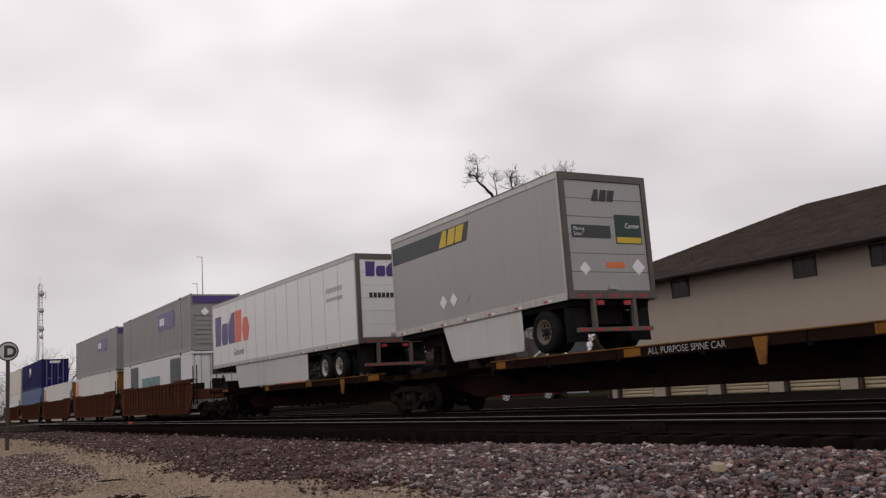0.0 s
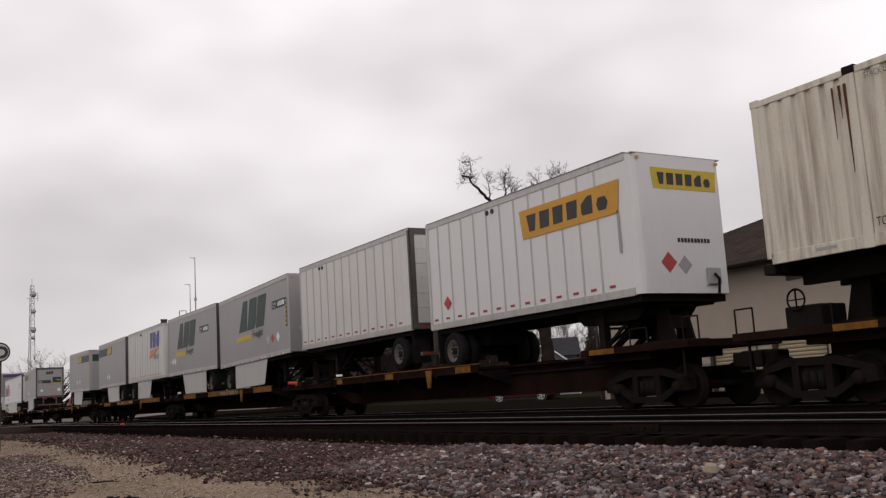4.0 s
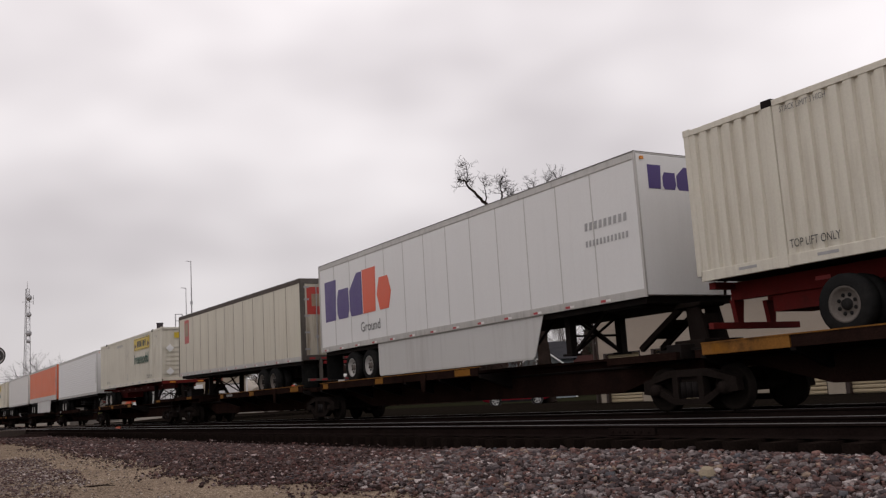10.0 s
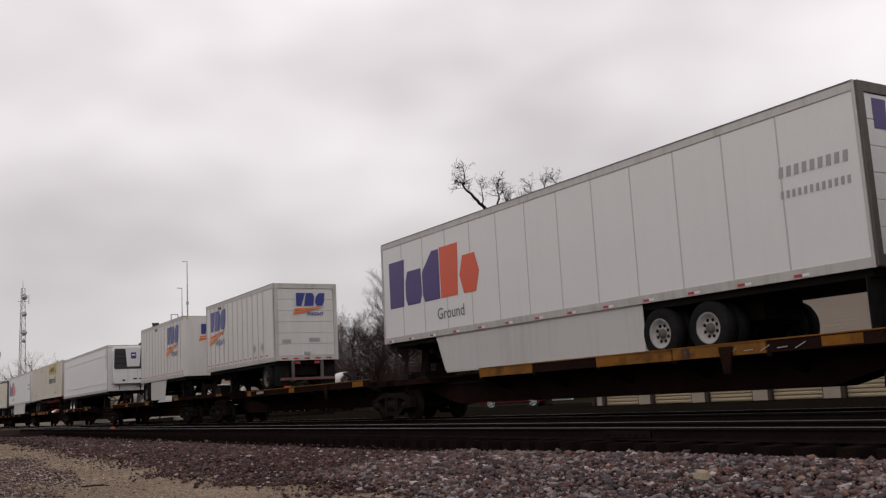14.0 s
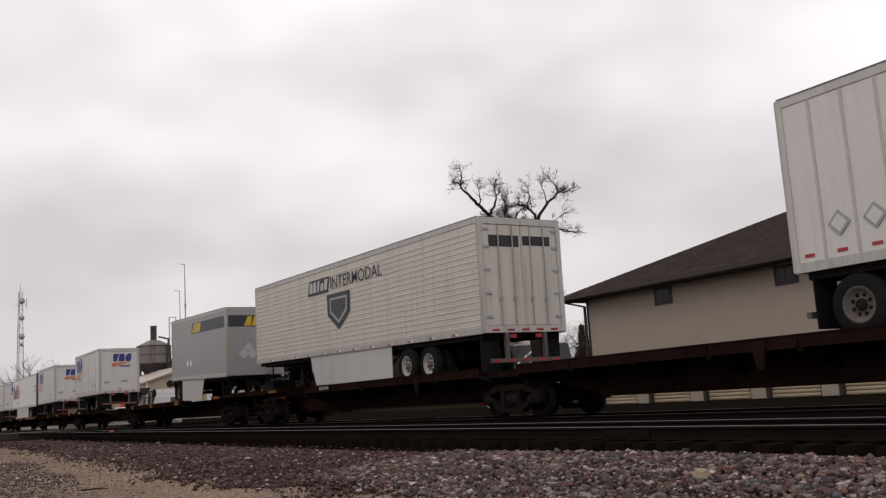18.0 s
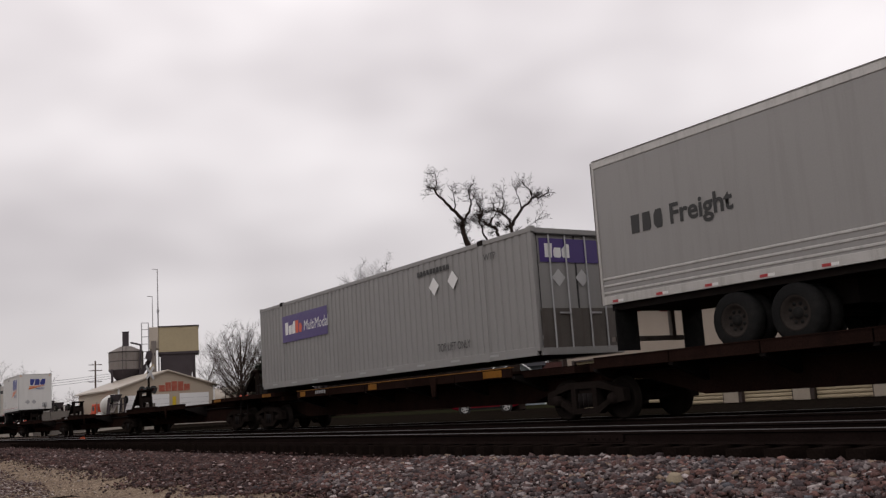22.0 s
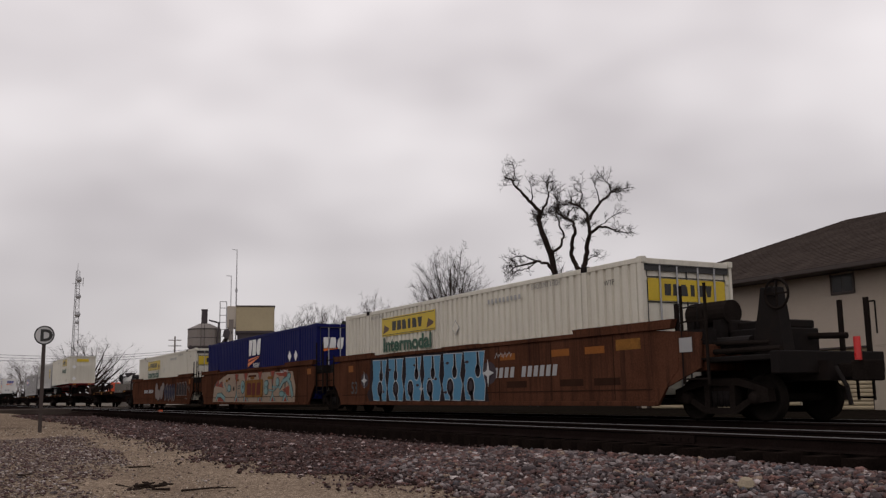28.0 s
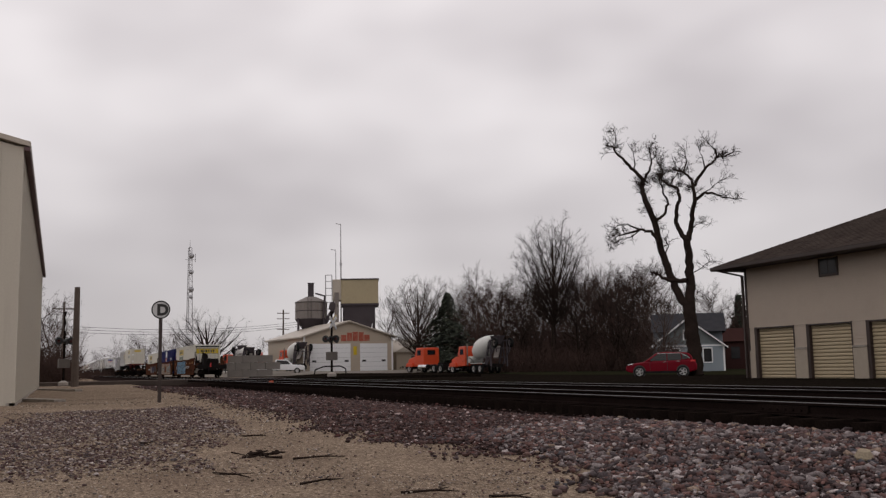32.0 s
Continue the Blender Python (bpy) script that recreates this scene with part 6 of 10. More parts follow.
decal(t, logo_row(("flared", "slab", "slab", "slab", "tall", "lozenge"), -0.62, 4.6, 1.6, 0.25, 0.26), D_BLACK, 0.012, "logo_block", "black blocks on the panel", "end", 8.5)
decal(t, bars(10, -0.2, 3.38, 0.95, 0.09, 0, 0.25), D_BLACK, 0.006, "lettering_bar", "black web address bars", "end", 8.5)
decal(t, [diamond(-0.5, 2.95, 0.22)], D_RED, 0.006, "placard", "red hazard placard", "end", 8.5)
decal(t, [diamond(-0.05, 2.9, 0.2)], D_GREY, 0.006, "placard", "worn grey placard", "end", 8.5)
placards(t, (0.95,), 2.95, (D_RED,), 0.02)
decal(t, bars(1, 7.95, 3.2, 0.1, 0.9), D_GREY, 0.02, "unit_mark", "upright grey unit marks")

# five-platform cars
BR = BROWN_DECK
for k, (a, b) in enumerate(((74.1, 91.2), (91.4, 108.2), (108.4, 125.9), (126.1, 143.0), (143.2, 161.2))):
    first = k == 0
    spine_unit(a, b, (b - 11.0, b - 0.8) if first else (a + 0.6, a + 10.6), [(a + 0.7, 1, True)] if first else [(b - 0.25, -1, True)], BR, k in (0, 4), "", (first, k == 4), k in (0, 3))
for x in (74.3, 91.3, 108.3, 126.0, 143.1, 160.9):
    truck(x)
t = panel_box(73.85, 2.4, CREAM_RUST, "cream container with heavy rust streaks on a chassis", "ribbed", BLK_CH, 6.6)
rg = random.Random(12)
for k in range(15):
    x = rg.choice((1.9, 14.1, 14.3, 1.7, rg.uniform(0.4, 15.8))) + rg.gauss(0, 0.14)
    z1, ln, wd = rg.choice((5.05, 5.05, rg.uniform(3.2, 4.8))), rg.uniform(0.3, 1.5), rg.uniform(0.008, 0.03)
    decal(t, [[(x - wd, z1), (x - 0.2 * wd, z1 - ln), (x + 0.2 * wd, z1 - ln * 0.97), (x + wd, z1)]], D_RUST, 0.022, "rust_streak", "brown rust streak")
t = trailer(92.3, 16.1, WHITE, "R", "white horizontally ribbed refrigerated trailer on a spine car", ribs=True, reefer=True, top=ALU)
t = trailer(109.75, 16.15, ORANGE_BOX, "R", "orange trailer with a wide silver bottom band on a spine car", seams=1.22, skirt=(5.0, 12.9), top=ALU, thick_bottom=0.42, end_paint=ORANGE_BOX)
lettering(t, "53", 0.3, 15.2, 3.75, D_BLACK, 0.01)
decal(t, bars(1, 15.72, 3.3, 0.16, 1.6), D_WHITE, 0.01, "corner_band", "white upright band")
decal(t, [rect(15.75, 15.83, 3.35 + 0.18 * i, 3.47 + 0.18 * i) for i in range(8)], D_BLACK, 0.014, "unit_mark", "black unit marks")
t = trailer(127.3, 16.1, WHITE_CLEAN, "R", "white horizontally ribbed refrigerated trailer on a spine car", ribs=True, reefer=True, wheels=2.7)
part("spare_wheel", MB().lathe([(0.20, 1.72), (0.42, 1.70), (0.50, 1.76), (0.50, 1.90), (0.42, 1.96), (0.20, 1.94)], (9.77, -0.6, 0), 24, "z"), TYRE, t, "spare wheel lying in a rack", smooth=True)
part("spare_rack", MB().box(9.17, 10.37, -1.1, -0.1, 1.66, 1.70).beam((9.17, -1.05, 1.66), (9.02, -1.05, 2.25), 0.06, 0.06).beam((10.37, -1.05, 1.66), (10.52, -1.05, 2.25), 0.06, 0.06), BLACK, t, "dark spare wheel rack")
decal(t, [rect(15.7, 15.8, 3.1 + 0.2 * i, 3.24 + 0.2 * i) for i in range(7)], D_BLACK, 0.02, "unit_mark", "black unit marks")
panel_box(144.5, 2.4, CREAM, "cream container with a yellow panel on a red chassis", "ribbed", RED_CH, 9.85)

for k, (a, b) in enumerate(((164.5, 181.0), (181.2, 198.6), (198.8, 216.0), (216.2, 233.2), (233.4, 250.4))):
    first = k == 0
    spine_unit(a, b, (b - 10.5, b - 0.8) if first else (a + 0.6, a + 10.6), [(a + 0.7, 1, True)] if first else [(b - 0.25, -1, True)], BR, 2 if k == 2 else True, "", (first, k == 4), k in (0, 3))
for x in (164.8, 181.1, 198.7, 216.1, 233.3, 250.1):
    truck(x)
t = trailer(164.2, 16.1, BEIGE, "L", "beige trailer with dark red picture panels on a spine car", seams=1.22, top=DULL_RAIL, rollup=False, end_paint=RUSTY_DOOR, wheels=12.4, dull=True)
decal(t, [rect(1.0, 1.75, 3.85, 5.0)], D_RED, 0.01, "picture_panel", "dark red picture panel")
decal(t, [rect(1.1, 1.65, 4.2, 4.85)], D_CREAMY, 0.014, "picture", "faded pale shape")
decal(t, [rect(-1.08, -0.22, 3.95, 4.95)], D_RED, 0.036, "picture_panel", "dark red picture panel", "end", 16.1)
decal(t, [rect(-0.9, -0.45, 4.25, 4.7)], D_CREAMY, 0.040, "picture", "faded pale shape", "end", 16.1)
decal(t, [rect(0.75, 1.1, 3.5, 3.8)], D_YELLOW, 0.036, "label_panel", "yellow label", "end", 16.1)
t = trailer(182.0, 16.1, WHITE_CLEAN, "R", "white trailer with purple and orange logo blocks on a spine car", seams=1.22, skirt=(4.2, 12.6), wheels=2.9)
parcel_marks(t, 0.45, 3.28, 1.38, 4.85)
decal(t, bars(9, 14.35, 3.9, 1.4, 0.17, 0.02, 0.45) + bars(12, 14.35, 3.55, 1.4, 0.13, 0.01, 0.5), D_GREY, 0.01, "lettering_bar", "faint grey lettering")
decal(t, logo_row(("slab", "low", "tall"), -1.0, 4.5, 1.2, 0.5, 0.08), D_PURPLE, 0.006, "logo_block", "purple logo blocks", "end", 16.1)
decal(t, logo_row(("slab", "lozenge"), 0.22, 4.5, 0.76, 0.5, 0.06), D_ORANGE, 0.006, "logo_block", "orange logo blocks", "end", 16.1)
panel_box(199.6, 2.4, CREAM, "cream container with a yellow panel on a dark red chassis", "ribbed", {"label": "dark red container chassis standing on a spine car", "paint": RED_CHASSIS, "nose": "R", "wheels": [3.0, 4.3], "dull": True}, 9.85)
t = trailer(216.9, 16.15, WHITE_CLEAN, "R", "white smooth-sided refrigerated trailer on a spine car", reefer=True, wheels=3.6, dull=2)
for z in (4.62, 2.85):
    part("rub_rail", MB().box(0.1, 15.2, -1.325, -1.3, z, z + 0.07), WHITE_CLEAN, t, "long aluminium rub rail")
decal(t, [rect(15.7, 15.82, 3.75 + 0.16 * i, 3.86 + 0.16 * i) for i in range(8)], D_BLACK, 0.02, "unit_mark", "black unit marks")
t = trailer(242.0, 8.6, WHITE, "R", "white ribbed trailer with blue and orange logo on a spine car", posts=0.61, skirt=(2.0, 5.2), axles=1, round_nose=True)
wedge_marks(t, 5.4, 4.05, 0.86)
wedge_marks(t, -0.55, 4.35, 0.5, face="end", at_x=8.6)

for k, (a, b) in enumerate(((254.6, 271.4), (271.6, 288.8), (289.0, 306.3), (306.5, 323.8), (324.0, 341.8))):
    first = k == 0
    d = (b - 12.0, b - 0.8) if k < 3 else (a + 0.6, a + 11.0)
    spine_unit(a, b, d, [(a + 0.7, 1, True)] if k < 4 else [(b - 0.25, -1, True)], BR, 2 if k == 1 else k != 3, "", (first, k == 4), k in (0, 3))
for x in (254.9, 271.5, 288.9, 306.4, 323.9, 341.5):
    truck(x)
for u in (254.25, 289.4, 307.2):
    t = trailer(u, 8.5, WHITE, "L", "white ribbed twin trailer with blue and orange logo and roll-up door", posts=0.61, axles=1, top=ALU)
    wedge_marks(t, 0.5, 4.05, 0.86)
    wedge_marks(t, -0.5, 4.4, 0.5, face="end", at_x=8.53)
    decal(t, [rect(-1.0, -0.65, 2.95, 3.1), rect(0.1, 0.55, 3.0, 3.15)], D_GREY, 0.03, "label_panel", "grey warning labels", "end", 8.5)
    placards(t, (6.3, 7.2), 2.9, (D_GREY,), 0.02)
t = trailer(271.6, 16.2, WHITE_CLEAN, "L", "white trailer with purple and orange logo blocks on a spine car", seams=1.22, skirt=(2.9, 11.0), wheels=12.05)
parcel_marks(t, 0.45, 3.28, 1.38, 4.85)
decal(t, bars(9, 14.6, 4.02, 1.4, 0.18, 0.02, 0.45) + bars(12, 14.6, 3.66, 1.4, 0.13, 0.01, 0.5), D_GREY, 0.01, "lettering_bar", "faint grey lettering")
decal(t, logo_row(("slab", "low", "tall"), -0.95, 4.5, 1.15, 0.5, 0.08), D_PURPLE, 0.03, "logo_block", "purple logo blocks", "end", 16.2)
decal(t, logo_row(("slab", "lozenge"), 0.22, 4.5, 0.76, 0.5, 0.06), D_ORANGE, 0.03, "logo_block", "orange logo blocks", "end", 16.2)
t = trailer(333.6, 8.5, SILVER, "R", "silver twin trailer with a charcoal stripe on a spine car", skirt=(1.7, 5.2), axles=1)
band_stripe(t, 8.5, D_NAVY, 3.4, "R")
placards(t, (2.75, 3.3, 3.85), 3.05, (D_WHITE, D_WHITE, D_GREY), 0.012)
decal(t, [rect(-1.2, 1.2, 4.42, 4.92)], D_NAVY, 0.006, "stripe", "charcoal stripe", "end", 8.5)
decal(t, [diamond(-0.3, 3.55, 0.2), diamond(-0.5, 3.25, 0.24), diamond(-0.12, 3.25, 0.24)], D_PALE, 0.006, "placard", "pale placard holder", "end", 8.5)
decal(t, [rect(8.22, 8.30, 3.45 + 0.17 * i, 3.57 + 0.17 * i) for i in range(5)], D_YELLOW, 0.012, "unit_mark", "upright yellow unit marks")
decal(t, logo_row(BLOCKY, -0.5, 4.46, 1.1, 0.42, 0.1, 0.1), D_YELLOW, 0.012, "logo_block", "yellow logo blocks", "end", 8.5)

for k, (a, b) in enumerate(((346.0, 362.4), (362.6, 379.6), (379.8, 396.9), (397.1, 413.9), (414.1, 430.2))):
    first = k == 0
    d = (b - 12.0, b - 0.8) if first else (a + 0.6, a + 10.6)
    spine_unit(a, b, d, [(a + 0.7, 1, True)] if first else [(b - (0.25 if k < 4 else -0.5), -1, (True, True, 2, 2, 2)[k])], BR, False, "", (first, k == 4), k in (0, 3))
for x in (346.05, 362.5, 379.7, 397.0, 414.0, 430.4):
    truck(x)
t = trailer(345.7, 16.15, DIRTY_WHITE, "L", "dirty white ribbed trailer with dark shield emblem on a spine car", ribs=True, rollup=False, skirt=(5.2, 11.2), wheels=12.7)
spare = part("spare_wheel", MB().lathe([(0.20, -0.11), (0.38, -0.11), (0.43, -0.06), (0.43, 0.06), (0.38, 0.11), (0.20, 0.11)], (5.09, -0.95, 1.92), 22), TYRE, t, "spare wheel in its carrier", smooth=True)
part("rim", MB().lathe([(0.0, -0.10), (0.06, -0.12), (0.10, -0.10), (0.24, -0.115), (0.25, -0.05)], (5.09, -0.95, 1.92), 20), D_PALE, spare, "pale spare rim")
part("spare_carrier", MB().beam((4.59, -0.9, 1.5), (4.59, -0.9, 2.25), 0.06, 0.06).beam((5.59, -0.9, 1.5), (5.59, -0.9, 2.25), 0.06, 0.06).beam((4.59, -0.9, 1.48), (5.59, -0.9, 1.48), 0.06, 0.06), BLACK, t)
decal(t, [rect(5.3, 7.0, 4.36, 4.88, 0.12)], D_BLACK, 0.02, "logo_panel", "black logo panel")
decal(t, logo_row(("sloped", "sloped", "bar", "lozenge", "slab"), 5.42, 4.45, 1.55, 0.36, 0.16, 0.08), D_PALE, 0.026, "logo_block", "pale blocks")
lettering(t, "INTERMODAL", 0.40, 7.15, 4.43, D_NAVY, 0.02, 0.004, 0, 1.05)
decal(t, [[(7.75, 3.05), (8.6, 3.55), (8.65, 4.25), (6.85, 4.25), (6.9, 3.55)]], D_BLACK, 0.02, "shield_emblem", "dark shield emblem")
decal(t, [[(7.75, 3.25), (8.4, 3.64), (8.42, 4.12), (7.08, 4.12), (7.1, 3.64)]], D_GREY, 0.024, "shield_emblem", "grey shield rim")
decal(t, [[(7.75, 3.36), (8.3, 3.7), (8.32, 4.05), (7.18, 4.05), (7.2, 3.7)]], D_NAVY, 0.028, "shield_emblem", "dark inner shield")
decal(t, [rect(-1.0, -0.06, 4.5, 4.8), rect(0.06, 0.95, 4.55, 4.8)], D_BLACK, 0.036, "logo_panel", "dark logo panel", "end", 16.15)
t = trailer(371.1, 8.5, WHITE, "R", "white ribbed trailer with blue and orange logo on a spine car", posts=0.61, axles=1, top=ALU)
wedge_marks(t, 5.4, 4.05, 0.86)
wedge_marks(t, -0.5, 4.35, 0.5, face="end", at_x=8.5)
decal(t, [diamond(-0.6, 2.95, 0.2), diamond(-0.1, 2.95, 0.2)], D_GREY, 0.006, "placard", "empty placard holder", "end", 8.5)
for x in (0.92, 1.55):
    decal(t, [diamond(x, 2.98, 0.21)], D_GREY, 0.02, "placard", "empty placard frame")
    decal(t, [diamond(x, 2.98, 0.15)], WHITE, 0.026, "placard", "blank placard")

for k, (a, b) in enumerate(((432.8, 450.8), (451.0, 468.0), (468.2, 485.0), (485.2, 502.1), (502.3, 519.6))):
    first = k == 0
    spine_unit(a, b, (a + 4.0, b - 2.0) if first else (a + 0.6, a + 11.0), [(a + 1.2, 1, False)] if first else [(b - 0.25, -1, True)], BR, k in (0, 2, 4), "", (first, k == 4), k in (0, 3))
for x in (433.6, 450.9, 468.1, 485.1, 502.2, 519.3):
    truck(x)
t = container(434.1, 1.45, GREY_BOX, "grey container with a purple panel standing on a spine car", "doors")
decal(t, [rect(2.05, 5.6, 2.95, 3.85)], D_PURPLE, 0.014, "logo_panel", "purple logo panel")
decal(t, logo_row(("slab", "low", "tall"), 2.3, 3.2, 0.85, 0.42, 0.1), D_WHITE, 0.02, "logo_block", "white blocks")
decal(t, logo_row(("slab", "lozenge"), 3.15, 3.2, 0.55, 0.42, 0.1), D_ORANGE, 0.02, "logo_block", "orange blocks")
lettering(t, "MultiModal", 0.34, 3.8, 3.22, D_WHITE, 0.02, 0, 0.2, 0.85)
lettering(t, "TOP LIFT ONLY", 0.2, 12.0, 1.85, D_BLACK, 0.02, 0, 0, 0.75)
lettering(t, "WTP", 0.16, 14.3, 3.85, D_BLACK, 0.02)
decal(t, [diamond(12.0, 3.55, 0.24), diamond(12.9, 3.6, 0.24)], D_WHITE, 0.02, "placard", "white placard holder")
decal(t, bars(10, 11.2, 3.9, 1.6, 0.13, 0, 0.3), D_BLACK, 0.02, "unit_mark", "black unit marks")
decal(t, [rect(-1.05, 1.05, 3.55, 4.1)], D_PURPLE, 0.0, "logo_panel", "purple end panel", "end", 16.11)
decal(t, logo_row(("slab", "low", "tall"), -0.9, 3.66, 0.75, 0.32, 0.1), D_WHITE, 0.004, "logo_block", "white blocks", "end", 16.11)
decal(t, [diamond(-0.55, 3.2, 0.2), diamond(0.15, 3.2, 0.2)], D_PALE, 0.004, "placard", "pale placard holder", "end", 16.11)
decal(t, [rect(-1.15, 1.15, 1.62, 2.5)], DOOR_FRAME, -0.002, "stain", "grimy rust stain on the doors", "end", 16.11)
t = trailer(451.7, 16.15, GREY_SMOOTH, "R", "grey smooth trailer with a brown shield emblem on a spine car", top=ALU, wheels=3.85, dull=3)
decal(t, [[(14.45, 3.3), (15.08, 3.55), (15.08, 4.45), (14.45, 4.65), (13.82, 4.45), (13.82, 3.55)]], D_YELLOW, 0.01, "shield_emblem", "gold shield rim")
decal(t, [[(14.45, 3.38), (15.0, 3.60), (15.0, 4.35), (13.9, 4.20), (13.9, 3.60)]], D_BROWN, 0.014, "shield_emblem", "brown shield emblem")
decal(t, logo_row(("slab", "clipped", "drop"), 14.05, 3.68, 0.82, 0.42, 0.15), D_YELLOW, 0.018, "logo_block", "gold blocks")
decal(t, logo_row(("slab", "clipped", "drop"), 1.0, 3.58, 0.9, 0.36, 0.25), D_BLACK, 0.01, "logo_block", "black blocks")
lettering(t, "Freight", 0.37, 2.0, 3.6, D_BLACK, 0.01, 0.014)
rub = MB().prism_x([(-HALF - 0.014, 0.0), (-HALF - 0.014, 0.03), (-HALF + 0.002, 0.045), (-HALF + 0.002, -0.012)], 0.06, 16.05).mesh("rub_rail", ALU)
for z in (2.50, 2.64, 2.78):
    part("rub_rail", rub, ALU, t, "dull aluminium rub rail", at=(0, 0, z))
lettering(t, "53", 0.2, 14.9, 3.0, D_BLACK, 0.01)
panel_box(469.3, 2.4, CREAM, "cream container with a yellow panel on a red chassis", "ribbed", dict(RED_CH, wheels=[2.8, 4.1]), 9.85)

# trailing well car with single containers
for a, b, lab in ((521.5, 541.0, "rust-brown well car with faded spray paint"), (541.2, 560.1, "rust-brown well car with pale spray-painted shapes"), (560.3, 580.1, "rust-brown well car with blue spray-painted blocks")):
    well_unit(a, b, lab)
for x in (521.2, 541.1, 560.2, 579.85):
    truck(x)
panel_box(523.8, 0.5, CREAM, "cream container with a yellow panel in a well car", "doors", None, 3.12)
t = container(542.8, 0.5, BLUE_BOX, "navy blue container with white lettering blocks in a well car", "doors")
wedge_marks(t, 7.3, 2.5, 0.72, True)
decal(t, [diamond(13.1, 2.25, 0.22), diamond(13.85, 2.25, 0.22)], D_WHITE, 0.02, "placard", "white placard holder")
for y0 in (-1.0, 0.25):
    decal(t, logo_row(FREIGHTY, y0 - 0.05, 2.42, 0.9, 0.44, 0.14, 0.06), D_WHITE, 0.0, "logo_block", "white blocks", "end", 16.11)
    decal(t, [[(y0, 2.32), (y0 + 0.75, 2.45), (y0, 2.45)]], D_FLAME, 0.0, "logo_wedge", "orange wedge", "end", 16.11)
panel_box(561.9, 0.5, CREAM, "cream container with a yellow panel in a well car", "doors", None, 3.12)


# spray paint and fittings on the trailing well car
def graffiti(u0, name="spray_paint"):
    return [o for o, u, m in MOVERS if abs(u - u0) < 0.01 and o.name.startswith("well_car")][0]


HALF_WELL = 1.46 - HALF
def blob(cx, cz, rx, rz, n=14, a0=0.0, a1=2 * math.pi):
    """An ellipse, or the slice of one between two angles."""
    full = abs(a1 - a0 - 2 * math.pi) < 0.01
    return [(cx + rx * math.cos(a0 + (a1 - a0) * i / (n if full else n - 1)), cz + rz * math.sin(a0 + (a1 - a0) * i / (n if full else n - 1))) for i in range(n)]


def ribbon(pts, w0, w1):
    """A brush stroke of changing width along (x, z) points."""
    up, down, n = [], [], len(pts) - 1
    for i, (px, pz) in enumerate(pts):
        (ax, az), (bx, bz) = pts[max(0, i - 1)], pts[min(n, i + 1)]
        d = math.hypot(bx - ax, bz - az)
        wd = (w0 + (w1 - w0) * i / n) / 2
        up.append((px - (bz - az) / d * wd, pz + (bx - ax) / d * wd))
        down.append((px + (bz - az) / d * wd, pz - (bx - ax) / d * wd))
    return down + up[::-1]


def spray(w, outlines, material, layer, label):
    decal(w, outlines, material, HALF_WELL + 0.004 + 0.0045 * layer, "spray_paint", label)


w = graffiti(560.3)
rg = random.Random(5)
# six stout blue shapes with white edges on a dark ground, dark swellings between them
x = 4.2
spray(w, [[(x - 0.22, 0.40), (x + 7.5, 0.38), (x + 7.2, 1.78), (x - 0.05, 1.80)]], D_GROUND, 0, "dark purple-brown spray-painted ground")
spray(w, [blob(x + k * 1.0 - 0.1, 0.62, 0.24, 0.17) for k in range(8)], D_GROUND, 1, "dark swelling at the foot of the paint")
for k in range(6):
    a, b = x + 0.08 + k * 1.23, x + 1.16 + k * 1.23
    j = [rg.uniform(-0.05, 0.05) for _ in range(8)]
    shape = [(a + 0.10 + j[0], 0.44), (b - 0.06 + j[1], 0.42), (b + 0.02, 0.80 + j[2]), (b - 0.10, 1.15 + j[3]), (b + 0.03 + j[4], 1.70), (a + 0.02 + j[5], 1.72), (a + 0.10, 1.2 + j[6]), (a - 0.02, 0.85 + j[7])]
    cx, cz = (a + b) / 2, 1.07
    spray(w, [[(cx + (p - cx) * 1.04, cz + (q - cz) * 1.03) for p, q in shape]], D_PALE, 1.5, "white edge of a blue shape")
    spray(w, [shape], D_SKY, 2.5, "stout blue spray-painted shape")
    low, high = cx + rg.uniform(-0.22, 0.1), cx + rg.uniform(0.0, 0.28)
    for m, grow, layer, what in ((D_PALE, 0.028, 3.3, "white edge of a dark gap"), (D_GROUND, 0.0, 4.2, "dark gap in a blue shape")):
        spray(w, [blob(low, 0.78, 0.19 + grow, 0.24 + grow), ribbon([(low + 0.02, 0.70), (low + 0.06, 0.5), (low + 0.07, 0.42)], 0.14 + 2 * grow, 0.16 + 2 * grow)], m, layer, what)
        spray(w, [blob(high, 1.20, 0.13 + grow, 0.17 + grow), ribbon([(high, 1.70), (high + 0.02, 1.45), (high, 1.25)], 0.09 + 2 * grow, 0.12 + 2 * grow)], m, layer + 0.3, what)
    spray(w, [blob(low + 0.01, 0.80, 0.09, 0.14)], D_MAUVE, 5.2, "mauve fill in a dark gap")
    spray(w, [blob(cx + rg.uniform(-0.4, 0.4), rg.uniform(0.6, 1.5), 0.10, 0.04) for _ in range(2)], D_MAUVE, 3.0, "worn patch in the blue")
for cx, cz, r in ((563.95 - 560.3, 1.09, 0.24), (568.16 - 560.3, 0.76, 0.16), (572.02 - 560.3, 1.12, 0.30)):
    if r != 0.16:
        spray(w, [blob(cx, cz, r * 1.3, r)], D_MAUVE, 0.6, "grey soft patch of spray paint")
    star = [(cx + (r if i % 2 == 0 else 0.28 * r) * math.cos(i * math.pi / 4), cz + 1.2 * (r if i % 2 == 0 else 0.28 * r) * math.sin(i * math.pi / 4)) for i in range(8)]
    spray(w, [star], D_PALE, 6.0, "white spray-painted glint")
    spray(w, [blob(cx, cz, 0.34 * r, 0.36 * r)], D_PALE, 7.2, "white core of the glint")
